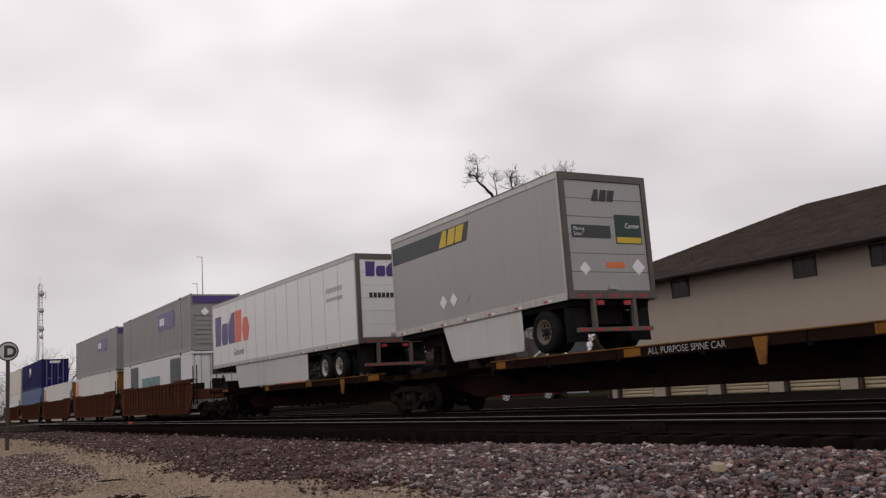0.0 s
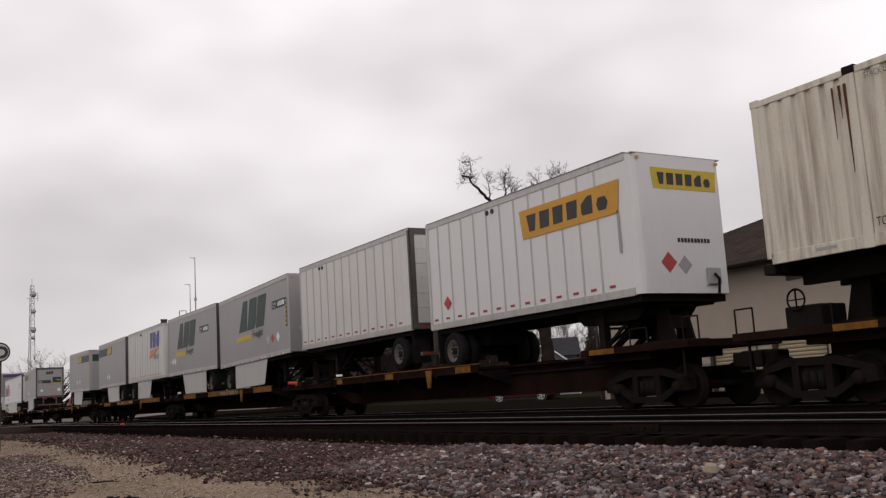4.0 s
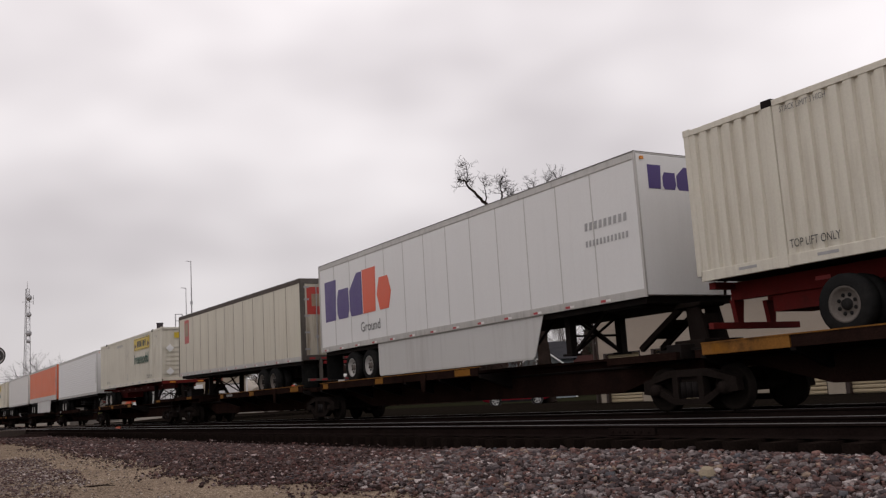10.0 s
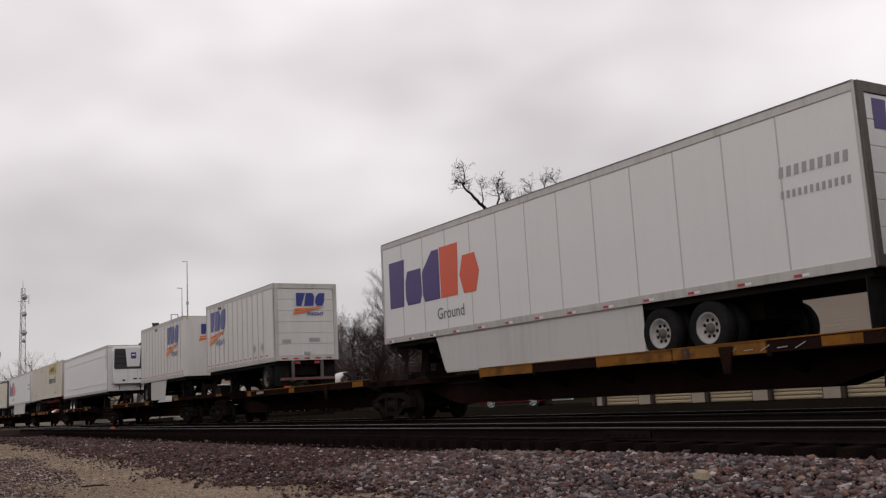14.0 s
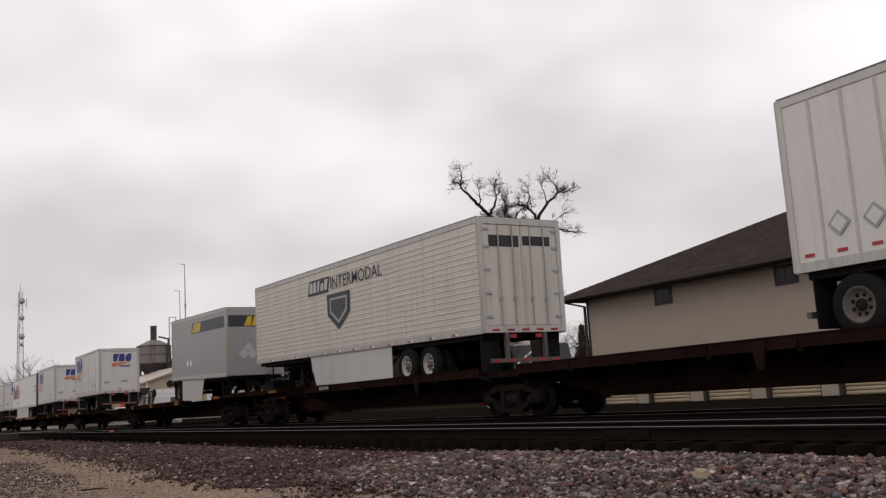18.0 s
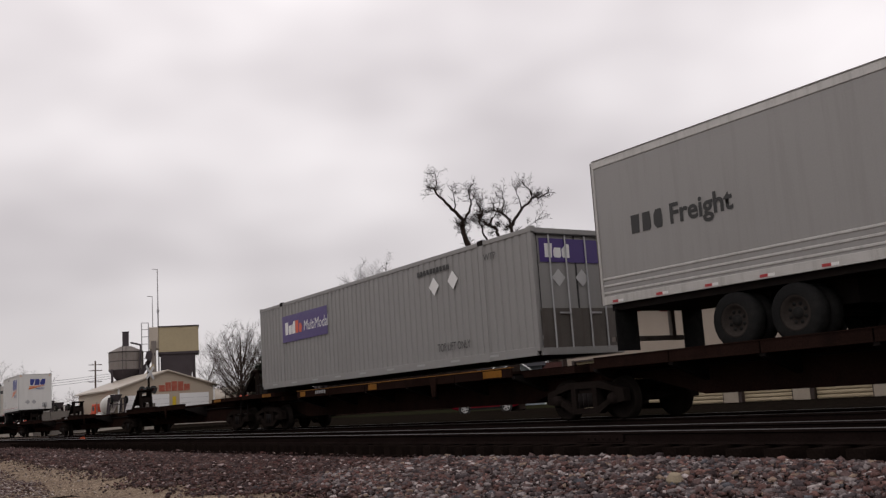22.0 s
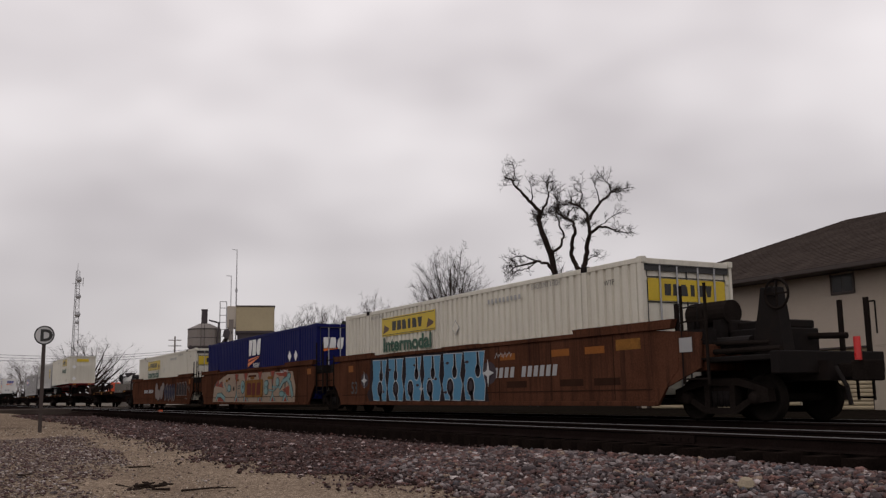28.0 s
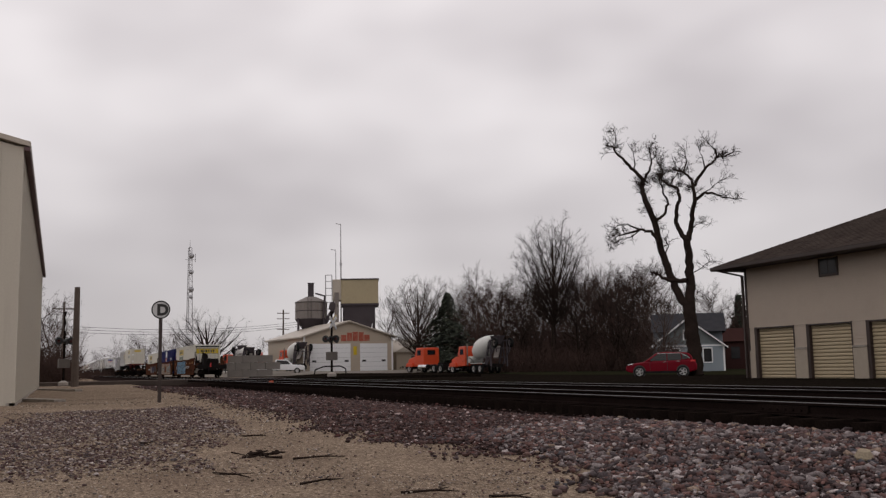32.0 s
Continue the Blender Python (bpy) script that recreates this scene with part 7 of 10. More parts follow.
lettering(w, "53", 0.40, 562.78 - 560.3, 0.66, D_BLACK, HALF_WELL + 0.008, 0.01)
for k in range(11):
    if k != 4:
        decal(w, [rect(11.95 + k * 0.265, 11.95 + k * 0.265 + 0.17, 0.98, 1.24, 0.06)], D_GREY, HALF_WELL + 0.006, "stencil_mark", "white stencilled marks")
for k in range(4):
    a = 12.05 + k * 0.2
    spray(w, [ribbon([(a, 1.48 + 0.05 * (k % 2)), (a + 0.1, 1.62), (a + 0.16, 1.5), (a + 0.2, 1.58)], 0.02, 0.02)], D_GREY, 1, "thin pale scribble")
for a in (12.3, 14.6, 15.9):
    spray(w, [rect(a, a + 0.7, 1.42, 1.58)], CAR_PATCH, 0, "patch of orange-brown paint")
    spray(w, [rect(a + 0.3, a + 1.2, 0.72, 0.88)], SEAM_RUST, 0, "dark painted-out patch")
decal(w, [rect(562.55 - 560.3, 562.95 - 560.3, 1.40, 1.62)], CAR_PATCH, HALF_WELL + 0.006, "reflector_plate", "dull orange plate")
decal(w, [rect(577.3 - 560.3, 578.1 - 560.3, 1.45, 1.68)], YELLOW_DECK, HALF_WELL + 0.006, "reflector_plate", "dull orange plate")
decal(w, [rect(18.95, 19.3, 1.32, 1.6)], D_GREY, HALF_WELL + 0.002, "data_plate", "pale data plate")
# tail end platform of the last car
part("side_apron", MB().prism([(18.0, 0.62), (18.45, 0.62), (19.5, 1.0), (19.55, 1.68), (18.0, 1.82)], -1.452, -1.406), CAR_RUST, w, "rust-brown side apron", bevel=0.01)
part("side_apron", MB().prism([(18.0, 0.62), (18.45, 0.62), (19.5, 1.0), (19.55, 1.68), (18.0, 1.82)], 1.406, 1.452), CAR_RUST, w, "rust-brown side apron", bevel=0.01)
part("end_platform", MB().box(18.6, 21.15, -1.35, 1.35, 1.10, 1.20), BLACK, w, "dark tail platform", bevel=0.02)
part("end_sill", MB().box(21.15, 21.35, -1.4, 1.4, 0.85, 1.25), BLACK, w, "dark end sill", bevel=0.02)
part("draft_sill", MB().box(18.4, 21.55, -0.4, 0.4, 0.72, 1.08), BLACK, w)
part("coupler", MB().box(21.55, 22.0, -0.16, 0.16, 0.75, 1.02).box(21.9, 22.2, -0.26, 0.24, 0.7, 1.06), TRUCK_STEEL, w, bevel=0.03)
part("air_tank", MB().tube((18.28, -0.4, 2.11), (19.37, -0.4, 2.11), 0.25, None, 18), TRUCK_STEEL, w, "rusty air tank", smooth=False)
for xx in (18.48, 19.22):
    part("tank_bracket", MB().box(xx - 0.1, xx + 0.1, -0.7, -0.1, 1.2, 1.96), BLACK, w)
part("brake_stand", MB().prism([(20.19, 1.2), (20.99, 1.2), (20.89, 2.05), (20.82, 2.45), (20.52, 2.45), (20.42, 2.0)], -0.85, -0.55), BLACK, w, "dark brake stand", bevel=0.02)
bw = MB().lathe([(0.27, -0.025), (0.30, 0.0), (0.27, 0.025), (0.24, 0.0), (0.27, -0.025)], (20.95, -0.9, 2.3), 22)
bw.beam((20.95, -0.9, 2.03), (20.95, -0.9, 2.57), 0.03, 0.03).beam((20.68, -0.9, 2.3), (21.22, -0.9, 2.3), 0.03, 0.03)
part("brake_wheel", bw, TRUCK_STEEL, w, "iron hand brake wheel")
part("brake_wheel_shaft", MB().beam((20.95, -0.9, 2.3), (20.64, -0.7, 2.3), 0.06, 0.06), BLACK, w)
part("valve_box", MB().box(19.0, 20.45, -0.5, 0.75, 1.2, 1.74).box(19.2, 20.4, -0.3, 0.7, 1.74, 1.9), BLACK, w, "black valve housing", bevel=0.03)
part("brake_cylinder", MB().tube((19.3, -0.85, 1.42), (20.3, -0.85, 1.42), 0.17, None, 14), BLACK, w)
part("pipe_rack", MB().tube((18.2, -1.1, 1.5), (20.9, -1.1, 1.42), 0.04, None, 8).tube((18.4, -1.2, 1.3), (21.2, -1.15, 1.3), 0.05, None, 8).tube((19.5, 0.3, 1.62), (21.2, 0.6, 1.55), 0.06, None, 8), TRUCK_STEEL, w, "dark brake pipes")
for xx, y, h in ((20.5, 1.33, 2.3), (21.1, 1.33, 2.3), (18.75, -1.3, 2.3), (19.45, -1.3, 2.12)):
    part("hand_rail", MB().box(xx - 0.045, xx + 0.045, y - 0.03, y + 0.03, 1.15, h), TRUCK_STEEL, w)
grab_iron(w, 21.1, 1.4, 1.6, 2.22, 0.14)
grab_iron(w, 18.75, -1.3, 1.75, 2.2, 0.57)
part("end_ladder", MB().beam((20.75, 1.36, 0.35), (20.75, 1.36, 1.2), 0.04, 0.04).beam((21.1, 1.36, 0.35), (21.1, 1.36, 1.2), 0.04, 0.04).beam((20.75, 1.36, 0.4), (21.1, 1.36, 0.4), 0.04, 0.04).beam((20.75, 1.36, 0.75), (21.1, 1.36, 0.75), 0.04, 0.04), BLACK, w)
part("tail_marker", MB().tube((22.1, -0.3, 1.06), (22.1, -0.3, 1.46), 0.06, None, 12), SIGNAL_RED, w, "red end-of-train marker")
part("air_hose", MB().tube((21.7, -0.4, 0.95), (21.95, -0.45, 0.6), 0.04, None, 8).tube((21.95, -0.45, 0.6), (22.0, -0.45, 0.3), 0.04, None, 8), BLACK, w)
# pale shapes on the second well
w = graffiti(541.2)
spray(w, [[(3.3, 0.40), (15.75, 0.36), (15.85, 1.0), (15.5, 1.62), (6.0, 1.74), (4.6, 1.5), (3.5, 1.1)]], D_CREAMY, 0, "broad faded cream spray-painted field")
# red tips above, pale teal tips below, where the round cream shapes meet
for a in (7.55, 9.05, 11.2, 12.95, 14.6):
    spray(w, [[(a - 0.26, 1.70), (a - 0.06, 1.38), (a, 1.0), (a + 0.06, 1.38), (a + 0.30, 1.70)]], D_SPRAY_RED, 1, "red tip between the cream shapes")
    spray(w, [ribbon([(a - 0.30, 1.68), (a - 0.08, 1.36), (a - 0.01, 0.98), (a - 0.06, 0.72), (a - 0.34, 0.44)], 0.03, 0.035), ribbon([(a + 0.34, 1.68), (a + 0.09, 1.36), (a + 0.02, 0.98), (a + 0.1, 0.72), (a + 0.4, 0.44)], 0.03, 0.035)], D_TEAL_DARK, 2.2, "dark teal outline")
    spray(w, [[(a - 0.32, 0.42), (a + 0.40, 0.42), (a + 0.10, 0.70), (a, 0.92), (a - 0.06, 0.70)]], D_TEAL, 1, "pale teal tip between the cream shapes")
    spray(w, [[(a - 0.14, 0.42), (a + 0.24, 0.42), (a + 0.06, 0.62)]], D_SPRAY_RED, 2, "red core of a teal tip")
# swept strokes at both ends
for pts in ([(3.95, 0.50), (4.2, 0.72), (4.9, 0.74), (5.6, 0.52)], [(13.9, 0.95), (14.4, 1.24), (14.9, 1.34), (15.3, 1.1), (15.55, 0.6)]):
    spray(w, [ribbon(pts, 0.20, 0.28)], D_TEAL_DARK, 3, "dark edge of a swept stroke")
    spray(w, [ribbon(pts, 0.13, 0.21)], D_TEAL, 4, "pale teal swept stroke")
spray(w, [[(4.25, 0.42), (5.5, 0.42), (5.1, 0.62), (4.4, 0.62)], [(14.3, 0.9), (15.1, 1.05), (15.1, 0.62), (14.7, 0.74)], [(13.3, 1.60), (15.3, 1.58), (14.9, 1.44), (13.9, 1.46)], [(3.6, 1.2), (4.3, 1.5), (4.5, 1.28), (5.1, 1.42), (5.2, 1.1), (4.4, 1.16)]], D_SPRAY_RED, 1.5, "faded red spray paint")
spray(w, [ribbon([(3.5, 1.15), (4.1, 1.42), (4.3, 1.2), (4.9, 1.4), (5.3, 1.05)], 0.04, 0.04)], D_TEAL_DARK, 2.4, "dark teal outline")
# lens shapes
for cx, cz, rx, rz in ((8.62, 1.08, 0.30, 0.28), (6.35, 1.05, 0.26, 0.16), (12.15, 1.18, 0.26, 0.12), (12.12, 0.86, 0.26, 0.14), (13.65, 1.22, 0.22, 0.16), (15.1, 1.44, 0.2, 0.1), (14.2, 0.72, 0.3, 0.1)):
    spray(w, [blob(cx, cz, rx + 0.04, rz + 0.04)], D_TEAL_DARK, 3, "dark teal outline of a lens shape")
    spray(w, [blob(cx, cz, rx, rz)], D_TEAL, 4, "pale teal lens shape")
spray(w, [blob(8.68, 1.10, 0.07, 0.09), blob(7.15, 1.02, 0.10, 0.10)], D_GROUND, 5, "dark dot")
for pts in ([(12.5, 0.90), (13.1, 0.86), (13.6, 0.98)], [(13.0, 1.02), (13.9, 1.00), (14.3, 1.08)], [(5.5, 1.3), (5.9, 0.96), (6.2, 0.88)], [(11.8, 1.04), (12.4, 1.02)]):
    spray(w, [ribbon(pts, 0.10, 0.05)], D_TEAL_DARK, 3.4, "dark teal stroke")
    spray(w, [ribbon(pts, 0.06, 0.02)], D_TEAL, 4.4, "pale teal stroke")
spray(w, [ribbon([(7.8, 1.12), (8.2, 1.15)], 0.05, 0.05), ribbon([(7.8, 1.02), (8.15, 1.04)], 0.05, 0.05)] + [ribbon([(7.95 + 0.18 * k, 0.84), (8.0 + 0.2 * k, 0.60)], 0.025, 0.015) for k in range(4)], D_TEAL_DARK, 2.6, "thin dark stroke")
for x0, x1, z0, z1, m in ((5.75, 6.1, 1.36, 1.48, YELLOW_DECK), (7.65, 8.0, 1.36, 1.46, YELLOW_DECK), (9.55, 10.7, 1.50, 1.60, CAR_RUST), (9.85, 10.4, 1.40, 1.52, YELLOW_DECK), (12.35, 13.05, 1.36, 1.48, YELLOW_DECK), (6.2, 6.5, 1.44, 1.56, CAR_RUST)):
    spray(w, [rect(x0, x1, z0, z1)], m, 5.2, "rusty patch over the paint")
decal(w, [rect(9.05, 11.65, 0.60, 1.38, 0.02)], YELLOW_DECK, HALF_WELL + 0.030, "logo_panel", "dull ochre panel")
decal(w, [rect(9.35, 10.0, 0.70, 1.24), rect(10.14, 10.6, 0.70, 1.24), rect(10.76, 11.3, 0.70, 1.24, 0.1)], D_SPRAY_DARK, HALF_WELL + 0.035, "logo_block", "dark red blocks")
decal(w, [rect(17.2, 17.6, 1.44, 1.66)], CAR_PATCH, HALF_WELL + 0.006, "reflector_plate", "dull orange plate")
spray(w, [ribbon([(14.0 + 0.17 * k, 1.60), (14.06 + 0.17 * k, 1.70), (14.12 + 0.17 * k, 1.60)], 0.025, 0.025) for k in range(6)], D_PALE, 5, "thin pale scribble")
# first well: rounded pale shapes, dark blue swellings, square black shapes edged in white
w = graffiti(521.5)
rg = random.Random(8)
for k, (cx, cz, rx, rz) in enumerate(((9.15, 1.1, 0.42, 0.5), (9.75, 0.86, 0.5, 0.34), (10.65, 1.0, 0.45, 0.42), (11.1, 1.36, 0.35, 0.24))):
    spray(w, [blob(cx, cz, rx + 0.05, rz + 0.05)], D_GROUND, 0.3 * k, "dark edge of a pale shape")
    spray(w, [blob(cx, cz, rx, rz)], D_FADED, 1.4 + 0.3 * k, "faded grey spray-painted shape")
for k in range(6):
    cx = 11.75 + k * 0.48
    spray(w, [blob(cx, 0.98 + rg.uniform(-0.08, 0.08), 0.27, 0.48)], D_FADED, 3.2 + 0.1 * (k % 2), "grey edge of a dark shape")
    spray(w, [blob(cx, 0.98, 0.20, 0.40), ribbon([(cx - 0.1, 0.5), (cx, 0.9), (cx + 0.1, 1.45)], 0.05, 0.2)], D_INK, 4.4 + 0.3 * (k % 2), "dark blue spray-painted shape")
for k in range(4):
    a = 14.75 + k * 0.66
    spray(w, [[(a - 0.03, 0.78), (a + 0.58, 0.76), (a + 0.60, 1.36), (a + 0.38, 1.56), (a + 0.08, 1.50)]], D_FADED, 2, "pale edge of a black shape")
    spray(w, [[(a + 0.01, 0.81), (a + 0.54, 0.79), (a + 0.56, 1.34), (a + 0.36, 1.52), (a + 0.11, 1.46)]], D_GROUND, 3, "black spray-painted shape")
spray(w, [ribbon([(17.35, 1.2), (17.6, 1.3), (17.75, 1.05), (17.95, 1.25), (18.0, 0.9)], 0.03, 0.02), ribbon([(16.9, 0.58), (17.2, 0.64), (17.5, 0.56)], 0.03, 0.02)], D_FADED, 1, "thin pale scribble")
for k in range(10):
    if k != 4:
        decal(w, [rect(5.2 + k * 0.29, 5.4 + k * 0.29, 0.98, 1.2, 0.04)], D_GREY, HALF_WELL + 0.006, "stencil_mark", "white stencilled marks")
decal(w, [rect(17.75, 18.1, 1.42, 1.66)], CAR_PATCH, HALF_WELL + 0.006, "reflector_plate", "dull orange plate")
# a word sprayed in lime on a spine
sp = [o for o, u, m in MOVERS if abs(u - 108.4) < 0.01 and o.name.startswith("spine_car")][0]
lettering(sp, "RELEASE", 0.27, 121.6 - 108.4, 0.62, D_LIME, -0.93, 0.01, 0.2, 1.0)
sp = [o for o, u, m in MOVERS if abs(u - 126.1) < 0.01 and o.name.startswith("spine_car")][0]
lettering(sp, "RELEASE...", 0.35, 12.53, 0.61, D_LIME, -0.93, 0.012, 0.2, 1.00)
part("scribble", MB().beam((12.94, -0.374, 0.51), (13.35, -0.374, 0.55), 0.01, 0.03).beam((13.28, -0.374, 0.47), (13.56, -0.374, 0.53), 0.01, 0.03), D_LIME, sp, "lime spray underline")
for u0, xx in ((271.6, 283.75), (468.2, 477.1)):
    sp = [o for o, u, m in MOVERS if abs(u - u0) < 0.01 and o.name.startswith("spine_car")][0]
    lettering(sp, "53", 0.16, xx - u0, 1.06, D_BLACK, 0.045, 0.006)
    for k in range(5 if u0 < 300 else 0):
        part("scribble", MB().beam((13.3 + k * 0.36, -1.34, 1.07 + 0.03 * (k % 2)), (13.5 + k * 0.36, -1.34, 1.16 - 0.05 * (k % 2)), 0.008, 0.014), D_GREY, sp, "thin chalk line")
# faint scribbles on one spine
sp = [o for o, u, m in MOVERS if abs(u - 485.2) < 0.01 and o.name.startswith("spine_car")][0]
rg = random.Random(3)
for k in range(9):
    x, z = 7.0 + k * 0.42, rg.uniform(0.62, 0.78)
    lx, lz = rg.uniform(-0.25, 0.3), rg.uniform(0.12, 0.3)
    part("scribble", MB().beam((x, -0.366, z), (x + lx, -0.366, z + lz), 0.008, 0.035), D_GREY, sp, "faint grey spray line")
# stencilled marks on the yellow sill of the twin car
sp = [o for o, u, m in MOVERS if abs(u - 14.7) < 0.01 and o.name.startswith("spine_car")][0]
for k in range(15):
    if k not in (4, 5):
        part("stencil_mark", MARK_ME, D_GREY, sp, at=(6.6 + k * 0.2 + (1.6 if k > 9 else 0), -0.008, 0))

# ---- beyond the tracks ----
def place(b, r, z=None, turn=0.0):
    """b: degrees from the line of the track to the far side, r: metres from the eye; x to the right and -y towards the eye."""
    x, y = -r * math.cos(radians(b)), r * math.sin(radians(b))
    return pose(x, y, ground_z(x, y) if z is None else z, 0, 0, 90 - b + turn)


def clapboard(parent, x0, x1, z0, z1, y, material, step=0.125):
    z = z0
    while z < z1 - 0.01:
        h = min(step, z1 - z)
        part("plank", MB().prism_x([(y - 0.018, z), (y, z), (y, z + h), (y - 0.003, z + h)], x0, x1), material, parent)
        z += step


def storage_building():
    Y, x0, x1, eave = 29.0, -34.4, 16.0, 4.78
    base = -0.36
    t = thing("storage_building", "two-storey tan clapboard storage building with brown hip roof", "building")
    part("wall", MB().box(x0, x1, Y + 0.02, Y + 0.22, 2.03, eave), SIDING, t, "tan upper wall")
    part("wall", MB().box(x0, x0 + 0.2, Y + 0.22, Y + 14, base, eave), SIDING, t, "tan end wall")
    part("wall", MB().box(x0, x1, Y + 13.8, Y + 14.0, base, eave), SIDING, t)
    part("wall", MB().box(x1 - 0.2, x1, Y + 0.22, Y + 13.8, base, eave), SIDING, t)
    part("corner_board", MB().box(x0 - 0.03, x0 + 0.10, Y - 0.03, Y + 0.05, base, eave), TRIM_DARK, t, "dark corner board")
    clapboard(t, x0 + 0.10, x1, 2.06, eave, Y, SIDING)
    slat = MB().prism_x([(0.03, 0.0), (0.03, 0.146), (0.016, 0.146), (-0.012, 0.105), (-0.016, 0.05), (0.008, 0.012), (0.03, 0.0)][::-1][1:], 0, 2.25).mesh("door_slat", DOOR_TAN)
    pitch, d0, k = 3.17, -33.8, 0
    while d0 + k * pitch + 2.25 < x1 - 0.5:
        a = d0 + k * pitch
        b = a + 2.25
        d = part("roll_up_door", MB().box(a, b, Y + 0.17, Y + 0.2, base, 2.03), DOOR_TAN, t, "tan ribbed roll-up door")
        if a < -8:
            for j in range(16):
                part("door_slat", slat, DOOR_TAN, d, at=(a, Y + 0.135, base + 0.02 + j * 0.147))
        part("door_jamb", MB().box(a - 0.16, a, Y - 0.03, Y + 0.19, base, 2.07), TRIM_DARK, t, "dark brown jamb")
        part("door_jamb", MB().box(b, b + 0.05, Y - 0.03, Y + 0.19, base, 2.07), TRIM_DARK, t)
        part("door_header", MB().box(a, b, Y - 0.02, Y + 0.19, 2.0, 2.06), TRIM_DARK, t)
        part("pier", MB().box(b + 0.05, a + pitch - 0.16, Y - 0.06, Y + 0.2, base, 1.05), STUCCO, t, "rough tan masonry pier", bevel=0.02)
        part("pier_cap", MB().box(b + 0.05, a + pitch - 0.16, Y - 0.09, Y + 0.2, 1.05, 1.11), CONCRETE, t)
        part("pier_wall", MB().box(b + 0.05, a + pitch - 0.16, Y + 0.03, Y + 0.2, 1.11, 2.06), SIDING, t)
        if a < -8:
            clapboard(t, b + 0.05, a + pitch - 0.16, 1.12, 2.05, Y + 0.01, SIDING)
        k += 1
    part("pier", MB().box(x0 + 0.1, d0 - 0.16, Y - 0.06, Y + 0.2, base, 1.05), STUCCO, t, "rough tan masonry pier", bevel=0.02)
    part("pier_wall", MB().box(x0 + 0.1, d0 - 0.16, Y + 0.0, Y + 0.2, 1.05, 2.06), SIDING, t)
    for a in (-29.8, -23.4, -20.15, -13.7, -10.5):
        w = part("window", MB().box(a, a + 0.95, Y - 0.04, Y + 0.01, 4.0, 4.68), TRIM_DARK, t, "small dark window under the eaves")
        part("pane", MB().box(a + 0.06, a + 0.46, Y - 0.05, Y - 0.035, 4.05, 4.64), PANE, w)
        part("pane", MB().box(a + 0.49, a + 0.89, Y - 0.05, Y - 0.035, 4.05, 4.64), PANE, w)
        part("window_frame", MB().box(a - 0.04, a, Y - 0.06, Y, 3.95, 4.72).box(a + 0.95, a + 0.99, Y - 0.06, Y, 3.95, 4.72).box(a, a + 0.95, Y - 0.06, Y, 3.95, 4.0), TRIM_DARK, w)
    # hip roof with deep eaves
    e0, e1, f0, f1, rz, ry = x0 - 1.0, x1 + 1.0, Y - 0.95, Y + 14.95, 7.95, Y + 7.0
    h0, h1 = e0 + 7.4, e1 - 7.4
    th = 0.16
    v = [(e0, f0, eave), (e1, f0, eave), (e1, f1, eave), (e0, f1, eave), (h0, ry, rz), (h1, ry, rz)]
    for q, nm in (((0, 1, 5, 4), "front"), ((1, 2, 5), "end"), ((2, 3, 4, 5), "back"), ((3, 0, 4), "end")):
        pts = [v[i] for i in q]
        n = len(pts)
        mb = MB().add([(x, y, z + 0.0) for x, y, z in pts] + [(x, y, z + th) for x, y, z in pts], [tuple(range(n))[::-1], tuple(range(n, 2 * n))] + [(i, (i + 1) % n, n + (i + 1) % n, n + i) for i in range(n)])
        part("roof_slope", mb, SHINGLE, t, "brown-grey shingle roof")
    part("soffit", MB().box(e0 + 0.02, e1 - 0.02, f0 + 0.02, f1 - 0.02, eave - 0.03, eave - 0.004), TRIM_DARK, t, "dark soffit")
    part("gutter", MB().prism_x([(f0 - 0.12, eave - 0.02), (f0, eave - 0.06), (f0, eave + 0.12), (f0 - 0.12, eave + 0.12)], e0 - 0.1, e1), TRIM_DARK, t, "dark brown gutter")
    part("gutter", MB().box(e0 - 0.12, e0, f0, f1, eave - 0.05, eave + 0.12), TRIM_DARK, t)
    part("downspout", MB().box(x0 - 0.14, x0 - 0.04, Y - 0.14, Y - 0.04, base, 4.46).beam((x0 - 0.09, Y - 0.09, 4.44), (e0 + 0.2, f0 + 0.02, 4.74), 0.08, 0.08), TRIM_DARK, t, "dark downspout")
    # shingle courses on the slope that faces the tracks
    courses = MB()
    for j in range(1, 34):
        s = j / 34
        y, z = f0 + (ry - f0) * s, eave + (rz - eave) * s + th
        xa, xb = e0 + (h0 - e0) * s, e1 + (h1 - e1) * s
        courses.prism_x([(y - 0.10, z - 0.03), (y, z - 0.02), (y, z + 0.022), (y - 0.10, z - 0.018)], xa + 0.1, xb - 0.1)
    part("shingle_course", courses, SHINGLE, t, "overlapping shingle courses")
    return t


